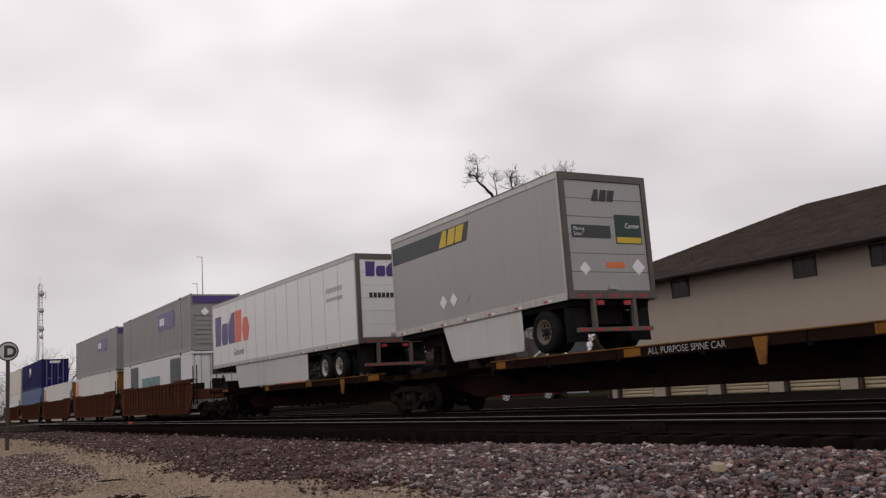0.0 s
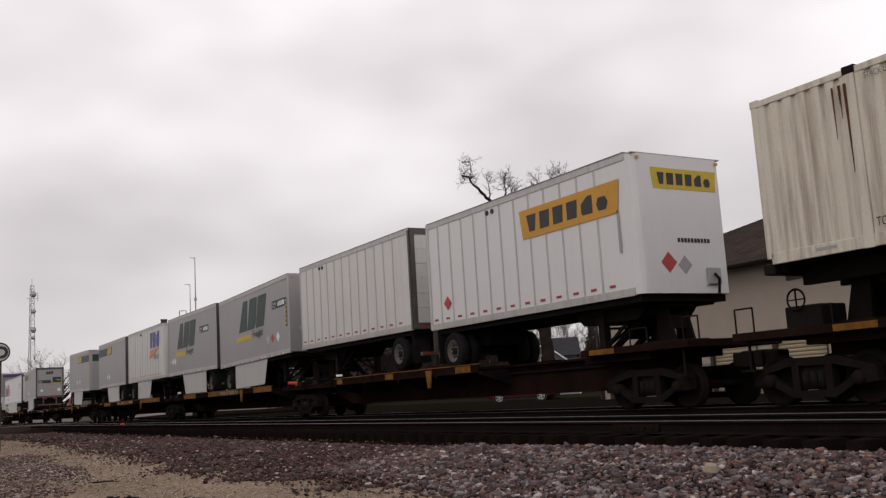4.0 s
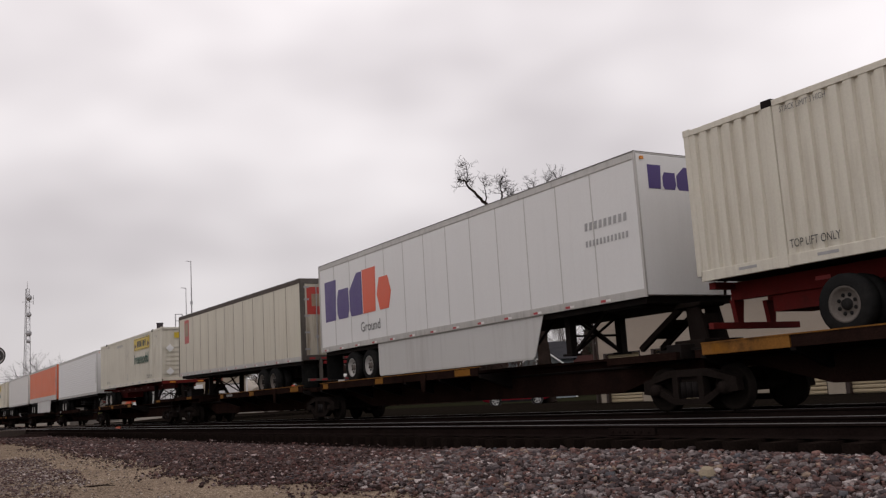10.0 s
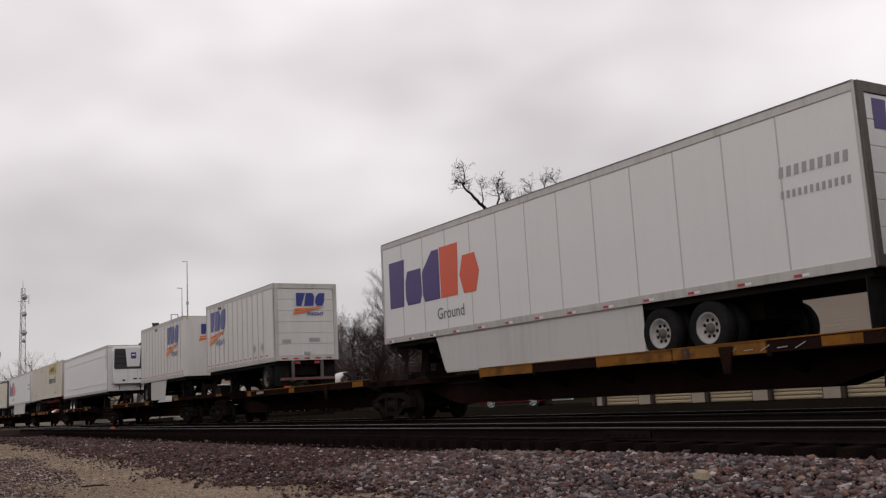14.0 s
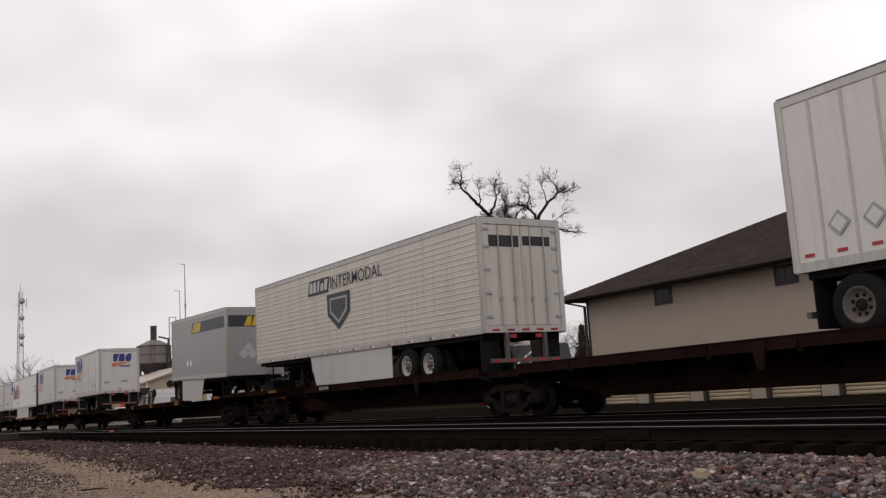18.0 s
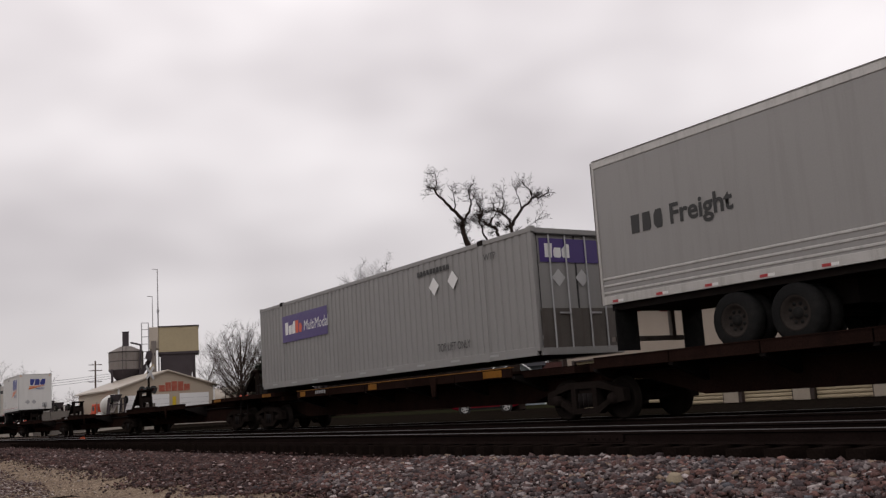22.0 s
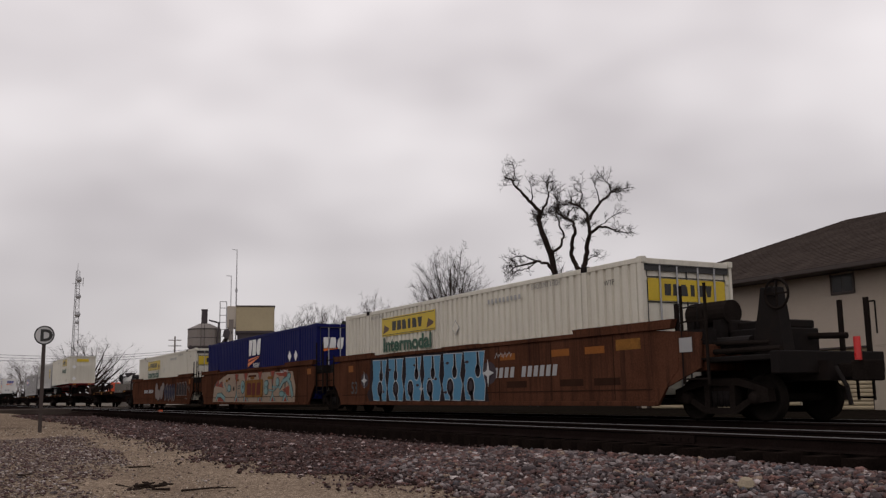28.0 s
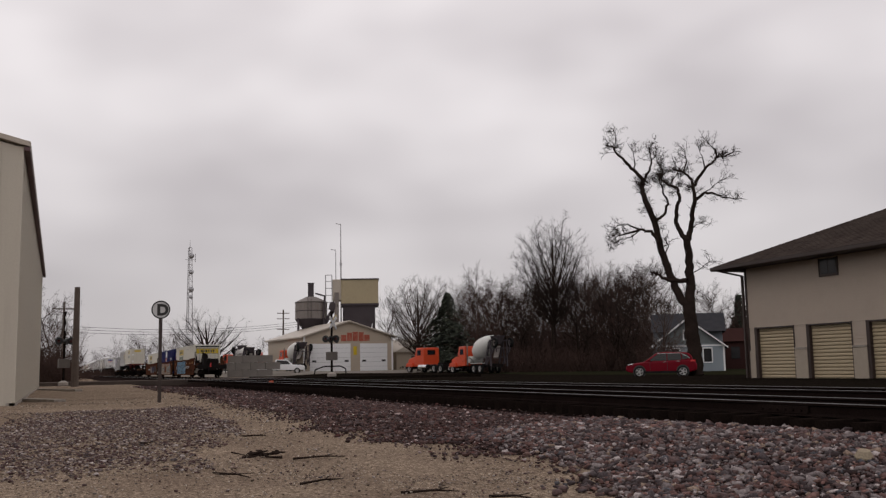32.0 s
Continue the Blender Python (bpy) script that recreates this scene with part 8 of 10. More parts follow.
def metal_barn():
    x1, y1, eave = -28.5, -1.08, 7.0
    x0, y0 = -66.0, -22.0
    t = thing("metal_barn", "cream ribbed metal barn with thin dark eave trim", "building")
    base = -0.4
    part("wall", MB().box(x0, x1, y1 - 0.15, y1, base, eave), BARN, t, "ribbed cream long wall")
    ym = (y0 + y1) / 2
    part("wall", MB().prism_x([(y0, base), (y1 - 0.15, base), (y1 - 0.15, eave), (ym, eave + 2.6), (y0, eave)], x1 - 0.15, x1 - 0.002), BARN, t, "cream gable wall")
    part("wall", MB().box(x0, x1 - 0.15, y0, y0 + 0.15, base, eave), BARN, t)
    rib = MB().prism([(-0.05, 0), (0.05, 0), (0.05, eave - base - 0.1), (-0.05, eave - base - 0.1)], 0, 0.03).mesh("wall_rib", BARN)
    for k in range(60):
        part("wall_rib", rib, BARN, t, at=(x1 - 0.5 - k * 0.61, y1, base + 0.05))
    rib2 = MB().box(0, 0.03, -0.04, 0.04, 0, eave - base - 0.1).mesh("wall_rib", BARN)
    for k in range(14):
        part("wall_rib", rib2, BARN, t, at=(x1 - 0.004, y1 - 0.6 - k * 0.6, base + 0.05))
    part("corner_trim", MB().box(x1 - 0.12, x1 + 0.02, y1 - 0.12, y1 + 0.025, base, eave - 0.02), BARN, t, "pale corner trim")
    for s in (-1, 1):
        ye = y1 + 0.2 if s > 0 else y0 - 0.2
        pts = [(ye, eave - 0.02), (ye, eave + 0.12), (ym, eave + 2.78), (ym, eave + 2.62)]
        part("roof", MB().prism_x(pts if s < 0 else pts[::-1], x0 - 0.2, x1 + 0.14), SHED_ROOF, t, "pale ribbed metal roof")
    part("eave_trim", MB().box(x0, x1 + 0.12, y1 + 0.035, y1 + 0.19, eave - 0.14, eave - 0.03), BARN_TRIM, t, "thin dark eave trim")
    part("foundation", MB().box(x0, x1 + 0.02, y1 - 0.2, y1 + 0.03, base - 0.1, -0.17), CONCRETE, t, "concrete foundation")
    return t


storage_building()
metal_barn()
def kerb(a, b, label):
    return solid("kerb_strip", MB().beam((a[0], a[1], -0.02), (b[0], b[1], 0.0), 0.35, 0.14), CONCRETE, label, "concrete kerb", m=pose(0, 0, (ground_z(*a) + ground_z(*b)) / 2 + 0.03), bevel=0.02)


kerb((-34.5, -0.95), (-30.9, 0.10), "pale concrete kerb strip beside the barn")
kerb((-58.0, -0.85), (-50.0, 1.0), "pale concrete kerb strip along the drive")
solid("road_crossing", MB().box(-84.0, -76.0, -14.0, 17.2, -0.5, -0.012), OLD_ROAD, "worn grey-brown road crossing the tracks", "", "structure")
solid("road", MB().box(-92.0, -66.0, 17.2, 30.0, -0.5, 0.03), VERGE, "dark road shoulder beyond the tracks", "", "structure")


def d_sign():
    t = thing("track_sign", "round grey sign with black letter D on a dark post", "sign", place(5.5, 28.0), "")
    part("post", MB().box(-0.05, 0.05, -0.05, 0.05, -0.1, 2.45), TRIM_DARK, t, "dark steel post")
    r = 0.255
    part("disc", MB().lathe([(0.0, -0.075), (r, -0.075), (r, -0.055), (0.0, -0.055)], (0, 0, 2.62), 40), SIGN_WHITE, t, "grey-white disc")
    part("rim", MB().lathe([(r - 0.03, -0.08), (r + 0.005, -0.08), (r + 0.005, -0.05), (r - 0.03, -0.05), (r - 0.03, -0.08)], (0, 0, 2.62), 40), D_BLACK, t, "black rim")
    me = text_mesh("D", 0.30, D_BLACK, 0.02)
    o = part("letter", me, D_BLACK, t, "black letter D")
    o.location = (-0.11, -0.082, 2.47)


d_sign()


def lattice_tower(m, h, w):
    t = thing("radio_tower", "grey steel lattice radio tower with antennas", "tower", m)
    legs = [(w * math.cos(a), w * math.sin(a)) for a in (0.3, 2.39, 4.49)]
    for x, y in legs:
        part("leg", MB().tube((x, y, 0), (x * 0.45, y * 0.45, h), 0.14, 0.09, 6), GALV, t)
    n = 22
    for k in range(n):
        z0, z1 = h * k / n, h * (k + 1) / n
        f0, f1 = 1 - 0.55 * k / n, 1 - 0.55 * (k + 1) / n
        for i in range(3):
            a, b = legs[i], legs[(i + 1) % 3]
            part("brace", MB().tube((a[0] * f0, a[1] * f0, z0), (b[0] * f1, b[1] * f1, z1), 0.06, None, 4, False), GALV, t)
            part("cross_bar", MB().tube((a[0] * f1, a[1] * f1, z1), (b[0] * f1, b[1] * f1, z1), 0.06, None, 4, False), GALV, t)
    for z, r in ((h * 0.93, 0.9), (h * 0.80, 0.8), (h * 0.66, 0.9), (h * 0.60, 0.6)):
        part("antenna_drum", MB().lathe([(0, -0.6), (r, -0.5), (r, 0.5), (0, 0.6)], (0.5, -0.6, z), 14), GALV, t, "round antenna", smooth=True)
    part("antenna_bar", MB().beam((-1.5, 0, h * 0.9), (1.8, 0, h * 0.9), 0.12, 0.12).tube((1.8, 0, h * 0.88), (1.8, 0, h * 0.95), 0.1, None, 6), GALV, t)
    part("top_mast", MB().tube((0, 0, h), (0, 0, h * 1.06), 0.1, 0.04, 6), GALV, t)


lattice_tower(place(7.1, 330), 42.5, 1.5)


def mast(m, h, r, label):
    t = thing("radio_mast", label, "mast", m)
    part("lower_mast", MB().tube((0, 0, 0), (0, 0, h * 0.72), r, r * 0.7, 8), GALV, t)
    part("upper_mast", MB().tube((0, 0, h * 0.72), (0, 0, h), r * 0.7, r * 0.4, 6), GALV, t)
    part("side_arm", MB().beam((0, 0, h * 0.995), (-0.8, 0, h), 0.09, 0.09), GALV, t)
    part("collar", MB().tube((0, 0, h * 0.71), (0, 0, h * 0.73), r * 1.3, None, 8), GALV, t)


mast(place(16.03, 158), 24.6, 0.15, "tall pale radio mast above the batch plant")
mast(place(15.72, 158), 20.2, 0.12, "short radio mast with a side arm")


SIGN_FADED = mat("faded_red_sign_paint", (0.36, 0.10, 0.07), 0.8, 0, 0.2, 1, 10, 0.1, 0.7, (0.36, 0.28, 0.21))


def shed():
    t = thing("truck_shed", "tan metal truck shed with two white doors", "building", place(16.49, 134, None, 20))
    w, d, e, a = 6.7, 18.0, 4.85, 6.95
    part("wall", MB().prism([(-w, 0), (w, 0), (w, e), (0, a), (-w, e)], 0, 0.2), SHED_WALL, t, "tan gable wall")
    part("wall", MB().box(-w, -w + 0.2, 0.2, d, 0, e), SHED_WALL, t)
    part("wall", MB().box(w - 0.2, w, 0.2, d, 0, e), SHED_WALL, t)
    part("wall", MB().prism([(-w, 0), (w, 0), (w, e), (0, a), (-w, e)], d, d + 0.2), SHED_WALL, t)
    for s in (-1, 1):
        pts = [(0, a + 0.02), (s * (w + 0.5), e - 0.15), (s * (w + 0.5), e + 0.05), (0, a + 0.22)]
        part("roof", MB().prism(pts if s < 0 else pts[::-1], -0.4, d + 0.4), SHED_ROOF, t, "pale metal roof")
        part("corner_trim", MB().box(*sorted((s * w, s * (w - 0.25))), -0.05, 0.0, 0, e), D_WHITE, t)
    for x0, x1 in ((-5.75, 0.2), (1.65, 5.8)):
        dr = part("overhead_door", MB().box(x0, x1, -0.06, 0.0, 0, 3.9), SHED_DOOR, t, "white overhead door")
        for k in range(1, 6):
            part("door_seam", MB().box(x0, x1, -0.07, -0.06, k * 0.65, k * 0.65 + 0.03), D_GREY, dr)
        for a in (x0 + 0.3, x1 - 0.9):
            part("door_light", MB().box(a, a + 0.6, -0.07, -0.06, 1.35, 1.6), D_BLACK, dr)
    for x, w_, h_ in ((-1.2, 0.8, 0.85), (-0.3, 0.75, 1.2), (0.55, 0.8, 1.3), (1.45, 0.75, 1.25), (2.3, 0.8, 0.9)):
        part("sign_block", MB().box(x, x + w_, -0.04, 0.0, 4.25, 4.25 + h_), SIGN_FADED, t, "faded red painted sign block")
    part("notice", MB().box(0.65, 1.15, -0.04, 0.0, 2.3, 3.5), D_YELLOW, t, "yellow notice board")


def plant():
    t = thing("batch_plant", "concrete batch plant with ochre bin house and conveyor", "industrial plant", place(17.165, 152))
    part("bin_house", MB().box(-2.93, 2.93, -3, 3, 10.45, 14.25), SILO_BOX, t, "ochre clad bin house", bevel=0.05)
    for k in range(8):
        part("cladding_rib", MB().box(-2.8 + k * 0.79, -2.75 + k * 0.79, -3.04, -3.0, 10.5, 14.2), SILO_BOX, t)
    part("bin_roof", MB().box(-3.0, 3.05, -3.15, 3.15, 14.25, 14.4), SILO_DARK, t)
    part("bin_skirt", MB().box(-3.0, 3.0, -3.06, 3.06, 10.15, 10.45), SILO_DARK, t, "dark band under the bin house")
    part("lower_bin", MB().add([(-2.6, -2.8, 10.15), (2.4, -2.8, 10.15), (2.4, 2.8, 10.15), (-2.6, 2.8, 10.15), (-2.2, -2.2, 5.5), (1.6, -2.2, 5.5), (1.6, 2.2, 5.5), (-2.2, 2.2, 5.5)], [(0, 1, 2, 3), (7, 6, 5, 4), (4, 5, 1, 0), (5, 6, 2, 1), (6, 7, 3, 2), (7, 4, 0, 3)]), SILO_DARK, t, "dark hopper bin")
    for x in (-2.5, 2.2):
        for y in (-2.2, 2.2):
            part("leg", MB().box(x - 0.2, x + 0.2, y - 0.2, y + 0.2, 0, 10.15), SILO_DARK, t)
    part("head_house", MB().box(-4.3, -2.95, -2.9, 0.5, 11.0, 14.3), SHED_ROOF, t, "pale grey elevator head", bevel=0.04)
    for x in (-5.4, -4.4):
        for y in (-2.9, -1.6):
            part("cage_post", MB().box(x - 0.05, x + 0.05, y - 0.05, y + 0.05, 9.6, 15.0), GALV, t)
    for z in (9.6, 10.7, 11.8, 12.9, 14.0, 15.0):
        part("cage_rail", MB().box(-5.45, -4.35, -2.95, -2.88, z - 0.05, z + 0.05).box(-5.45, -5.38, -2.9, -1.55, z - 0.05, z + 0.05), GALV, t)
    part("elevator_leg", MB().box(-4.0, -3.3, -3.3, -2.9, 5.0, 12.2), SILO_GREY, t, "grey bucket elevator")
    part("drive_housing", MB().prism([(-4.9, 9.7), (-4.5, 9.3), (-3.9, 9.5), (-3.8, 10.3), (-4.1, 10.8), (-4.7, 10.6)], -3.4, -2.4), SILO_DARK, t, "dark drive housing", bevel=0.05)
    part("conveyor", MB().beam((-8.6, -2.5, 2.6), (-3.6, -2.9, 10.4), 0.8, 0.6), SILO_DARK, t, "inclined conveyor")
    part("chute", MB().beam((-3.6, -3.0, 8.6), (-5.3, -3.2, 6.2), 0.6, 0.6), SILO_BOX, t)


def silo():
    t = thing("hopper_silo", "weathered grey steel hopper silo on legs", "silo", place(14.23, 150))
    part("barrel", MB().lathe([(2.5, 8.0), (2.5, 10.75)], (0, 0, 0), 28, "z"), SILO_GREY, t, "weathered grey barrel with rust", smooth=True)
    part("cone", MB().lathe([(2.5, 8.0), (0.5, 5.4), (0.0, 5.4)], (0, 0, 0), 28, "z"), SILO_DARK, t, "dark hopper cone", smooth=True)
    part("roof", MB().lathe([(2.6, 10.75), (0.8, 11.6), (0.0, 11.6)], (0, 0, 0), 28, "z"), SILO_GREY, t, smooth=True)
    part("vent_flue", MB().box(-0.5, 0.42, -0.45, 0.45, 11.3, 13.7), SILO_DARK, t, "square vent flue", bevel=0.04)
    part("flue_cap", MB().box(-0.56, 0.48, -0.5, 0.5, 13.7, 13.82), SILO_DARK, t)
    for x, y in ((-2.0, -1.5), (2.0, -1.5), (-2.0, 1.5), (2.0, 1.5)):
        part("leg", MB().box(x - 0.16, x + 0.16, y - 0.16, y + 0.16, 0, 8.2), SILO_DARK, t)
    for z in (8.05, 9.35, 10.65):
        part("seam_band", MB().lathe([(2.5, z - 0.05), (2.56, z), (2.5, z + 0.05)], (0, 0, 0), 28, "z"), SILO_DARK, t)
    part("ladder", MB().beam((-0.5, -2.6, 7.5), (-0.5, -2.6, 11.6), 0.06, 0.06).beam((0.0, -2.6, 7.5), (0.0, -2.6, 11.6), 0.06, 0.06), SILO_DARK, t)
    part("fill_pipe", MB().tube((1.9, -1.9, 8.2), (2.1, -2.0, 11.6), 0.13, None, 8).tube((2.1, -2.0, 11.6), (0.7, -0.6, 12.1), 0.13, None, 8), SILO_DARK, t, "dark fill pipe")

shed()
plant()
silo()

t = thing("low_house", "small tan house with pale metal roof", "house", place(20.6, 140, None, 30))
part("wall", MB().box(-3.5, 3.5, 0, 7, 0, 2.7), SHED_WALL, t)
part("roof", MB().prism([(-4, 2.6), (4, 2.6), (0, 4.6)], -0.4, 7.4), SHED_ROOF, t)
part("window", MB().box(-1, 0.2, -0.05, 0, 1.0, 2.0), PANE, t)


def blue_house():
    t = thing("blue_house", "blue-grey clapboard house with white-edged gable", "house", place(36.72, 96))
    w, e, a, d = 3.42, 2.6, 5.1, 9.0
    part("wall", MB().prism([(-w, 0), (w, 0), (w, e), (0, a), (-w, e)], 0, 0.2), HOUSE_BLUE, t, "blue-grey gable wall")
    part("wall", MB().box(-w, -w + 0.2, 0.2, d, 0, e).box(w - 0.2, w, 0.2, d, 0, e), HOUSE_BLUE, t)
    for s in (-1, 1):
        pts = [(0, a + 0.02), (s * (w + 0.35), e - 0.35), (s * (w + 0.35), e - 0.2), (0, a + 0.2)]
        part("roof", MB().prism(pts if s < 0 else pts[::-1], -0.35, d), ROOF_GREY, t, "dark slate roof")
        part("bargeboard", MB().prism(pts if s < 0 else pts[::-1], -0.42, -0.35), D_WHITE, t, "white bargeboard")
    part("roof", MB().prism_x([(2.0, 4.0), (11.0, 4.0), (6.5, 6.05)], -w - 0.2, w + 0.35), ROOF_GREY, t, "dark slate cross roof")
    part("wall", MB().box(-w + 0.02, w - 0.02, 3.0, 10.0, 0, 4.1), HOUSE_BLUE, t)
    part("gable", MB().prism([(-w + 0.15, e + 0.12), (w - 0.15, e + 0.12), (0, a - 0.12)], -0.012, 0.0), GABLE_GREY, t, "grey-green shingled gable")
    part("band", MB().box(-w, w, -0.04, 0.0, e - 0.12, e + 0.02), D_WHITE, t, "white band")
    for x, z, h in ((1.45, 0.95, 1.3), (-1.6, 0.95, 1.3), (-0.35, 3.2, 0.8)):
        wn_ = part("window", MB().box(x, x + 0.75, -0.05, 0, z, z + h), PANE, t, "dark window")
        part("window_frame", MB().box(x - 0.1, x, -0.08, 0, z - 0.1, z + h + 0.1).box(x + 0.75, x + 0.85, -0.08, 0, z - 0.1, z + h + 0.1).box(x, x + 0.75, -0.08, 0, z + h, z + h + 0.1).box(x, x + 0.75, -0.08, 0, z - 0.1, z), D_WHITE, wn_, "white window frame")
    part("corner_board", MB().box(w - 0.15, w + 0.02, -0.04, 0.0, 0, e), D_WHITE, t)


blue_house()
t = thing("red_house", "dark red house behind the storage building", "house", place(39.6, 110))
part("wall", MB().box(-2.5, 4.5, 0, 8, 0, 3.2), HOUSE_RED, t)
part("roof", MB().prism_x([(-0.3, 3.1), (8.3, 3.1), (4, 4.7)], -2.8, 4.8), HOUSE_RED, t)
part("window", MB().box(-0.9, 0.0, -0.05, 0, 1.2, 2.5), PANE, t)


# ---- vehicles ----
def suv():
    t = thing("parked_suv", "dark metallic red parked SUV", "car", place(35.12, 65.5, None, 0))
    L = 4.65
    prof = [(-2.30, 0.42), (-1.95, 0.30), (1.95, 0.30), (2.30, 0.45), (2.33, 0.75), (2.22, 1.02), (2.0, 1.10), (-1.05, 1.02), (-1.75, 0.93), (-2.22, 0.80), (-2.32, 0.62)]
    part("body", MB().prism(prof, -0.90, 0.90), CAR_RED, t, "metallic red body", bevel=0.09)
    cab = [(-1.12, 1.00), (2.12, 1.04), (1.98, 1.42), (1.72, 1.60), (0.35, 1.66), (-0.25, 1.60)]
    part("cabin", MB().prism(cab, -0.76, 0.76), CAR_RED, t, bevel=0.08)
    part("window", MB().prism([(-0.85, 1.06), (0.38, 1.08), (0.38, 1.54), (-0.18, 1.52)], -0.775, -0.755), CAR_GLASS, t, "tinted side window")
    part("window", MB().prism([(0.44, 1.08), (1.35, 1.10), (1.28, 1.52), (0.44, 1.54)], -0.775, -0.755), CAR_GLASS, t, "tinted side window")
    part("window", MB().prism([(1.41, 1.12), (1.88, 1.22), (1.72, 1.47), (1.36, 1.51)], -0.775, -0.755), CAR_GLASS, t, "tinted side window")
    part("window_trim", MB().beam((-0.2, -0.78, 1.56), (1.3, -0.78, 1.56), 0.03, 0.03).beam((1.3, -0.78, 1.56), (1.92, -0.78, 1.2), 0.03, 0.03), CHROME, t, "chrome window trim")
    part("windscreen", MB().prism([(-1.16, 1.03), (-1.10, 1.03), (-0.27, 1.58), (-0.33, 1.58)], -0.66, 0.66), CAR_GLASS, t)
    part("sill_trim", MB().box(-1.5, 1.5, -0.93, -0.88, 0.26, 0.40), TYRE, t, "black sill cladding")
    part("headlamp", MB().prism([(-2.22, 0.78), (-1.85, 0.86), (-1.80, 0.93), (-2.15, 0.88)], -0.93, -0.86), CHROME, t)
    part("tail_lamp", MB().prism([(1.9, 0.98), (2.25, 0.98), (2.22, 1.1), (1.95, 1.12)], -0.92, -0.85), SIGNAL_RED, t)
    part("mirror", MB().box(-0.85, -0.68, -1.0, -0.88, 1.05, 1.18), CAR_RED, t, bevel=0.03)
    part("door_handle", MB().box(0.12, 0.3, -0.93, -0.90, 0.98, 1.01).box(1.05, 1.23, -0.93, -0.90, 1.0, 1.03), CHROME, t)
    part("door_seam", MB().box(0.40, 0.42, -0.905, -0.895, 0.42, 1.04).box(-0.72, -0.70, -0.905, -0.895, 0.42, 1.0), D_BLACK, t)
    for x in (-1.42, 1.40):
        part("wheel_arch", MB().lathe([(0.0, -0.91), (0.42, -0.91), (0.42, -0.6), (0.0, -0.6)], (x, 0, 0.38), 24), D_BLACK, t)
        for y in (-0.82, 0.82):
            w = part("wheel", MB().lathe([(0.24, -0.11), (0.33, -0.11), (0.355, -0.07), (0.355, 0.07), (0.33, 0.11), (0.24, 0.11)], (x, y, 0.355), 24), TYRE, t, smooth=True)
            rim = MB().lathe([(0.24, -0.10), (0.255, -0.115), (0.22, -0.10), (0.21, -0.06), (0.21, 0.0), (0.0, 0.0)], (x, y, 0.355), 24)
            for k in range(5):
                a = k * 2 * math.pi / 5
                rim.beam((x, y - 0.10, 0.355), (x + 0.225 * math.cos(a), y - 0.095, 0.355 + 0.225 * math.sin(a)), 0.055, 0.07)
            part("rim", rim, ALLOY, w, "bright alloy rim")


suv()


def truck_cab(t, x, paint):
    """A conventional cab whose bonnet points to -x."""
    part("bonnet", MB().prism([(x - 2.6, 0.75), (x - 0.6, 0.75), (x - 0.6, 1.95), (x - 1.6, 1.85), (x - 2.45, 1.6)], -0.85, 0.85), paint, t, "orange bonnet", bevel=0.08)
    part("cab", MB().prism([(x - 0.75, 0.8), (x + 1.0, 0.8), (x + 1.0, 2.95), (x - 0.3, 2.95), (x - 0.65, 2.1)], -1.1, 1.1), paint, t, "orange cab", bevel=0.08)
    part("cab_window", MB().box(x - 0.1, x + 0.65, -1.12, -1.09, 2.05, 2.65), CAR_GLASS, t)
    part("windscreen", MB().prism([(x - 0.72, 2.12), (x - 0.66, 2.12), (x - 0.33, 2.82), (x - 0.39, 2.82)], -0.95, 0.95), CAR_GLASS, t)
    part("fender", MB().prism([(x - 2.55, 0.75), (x - 1.0, 0.75), (x - 1.2, 1.2), (x - 2.3, 1.2)], -1.2, -0.8), paint, t, bevel=0.05)
    part("exhaust_stack", MB().tube((x + 1.15, -0.9, 0.9), (x + 1.15, -0.9, 3.2), 0.07, None, 8), SILO_GREY, t)
    part("bumper", MB().box(x - 2.75, x - 2.55, -1.15, 1.15, 0.45, 0.8), CHROME, t)


def truck_axle(t, x, y=-1.1):
    for s in (-1, 1):
        w = part("wheel", TYRE_ME, TYRE, t, at=(x, s * 1.05, 0.5))
        r = part("rim", RIM_ME, RIM, w, "pale steel rim")
        if s > 0:
            r.rotation_euler = (0, 0, math.pi)


def tractor(m):
    t = thing("tractor_truck", "bright orange parked tractor truck", "truck", m)
    truck_cab(t, 0, TRUCK_ORANGE)
    part("cab_back", MB().box(0.95, 1.25, -1.1, 1.1, 0.9, 2.9), TRUCK_ORANGE, t, "orange back of the cab", bevel=0.06)
    part("rear_window", MB().box(1.25, 1.27, -0.55, 0.55, 2.1, 2.65), CAR_GLASS, t)
    part("deck_plate", MB().box(1.4, 2.6, -0.5, 0.5, 0.92, 0.97), SILO_DARK, t)
    for s in (-1, 1):
        part("mud_flap", MB().box(5.35, 5.4, *sorted((s * 0.6, s * 1.25)), 0.3, 0.95), BLACK, t)
    part("frame", MB().box(-2.4, 5.6, -0.45, 0.45, 0.6, 0.9), BLACK, t)
    part("fifth_wheel", MB().box(3.4, 4.6, -0.6, 0.6, 0.95, 1.15), BLACK, t)
    part("fuel_tank", MB().tube((0.2, -0.95, 0.7), (1.9, -0.95, 0.7), 0.32, None, 14), CHROME, t)
    for x in (-1.75, 3.4, 4.7):
        truck_axle(t, x)


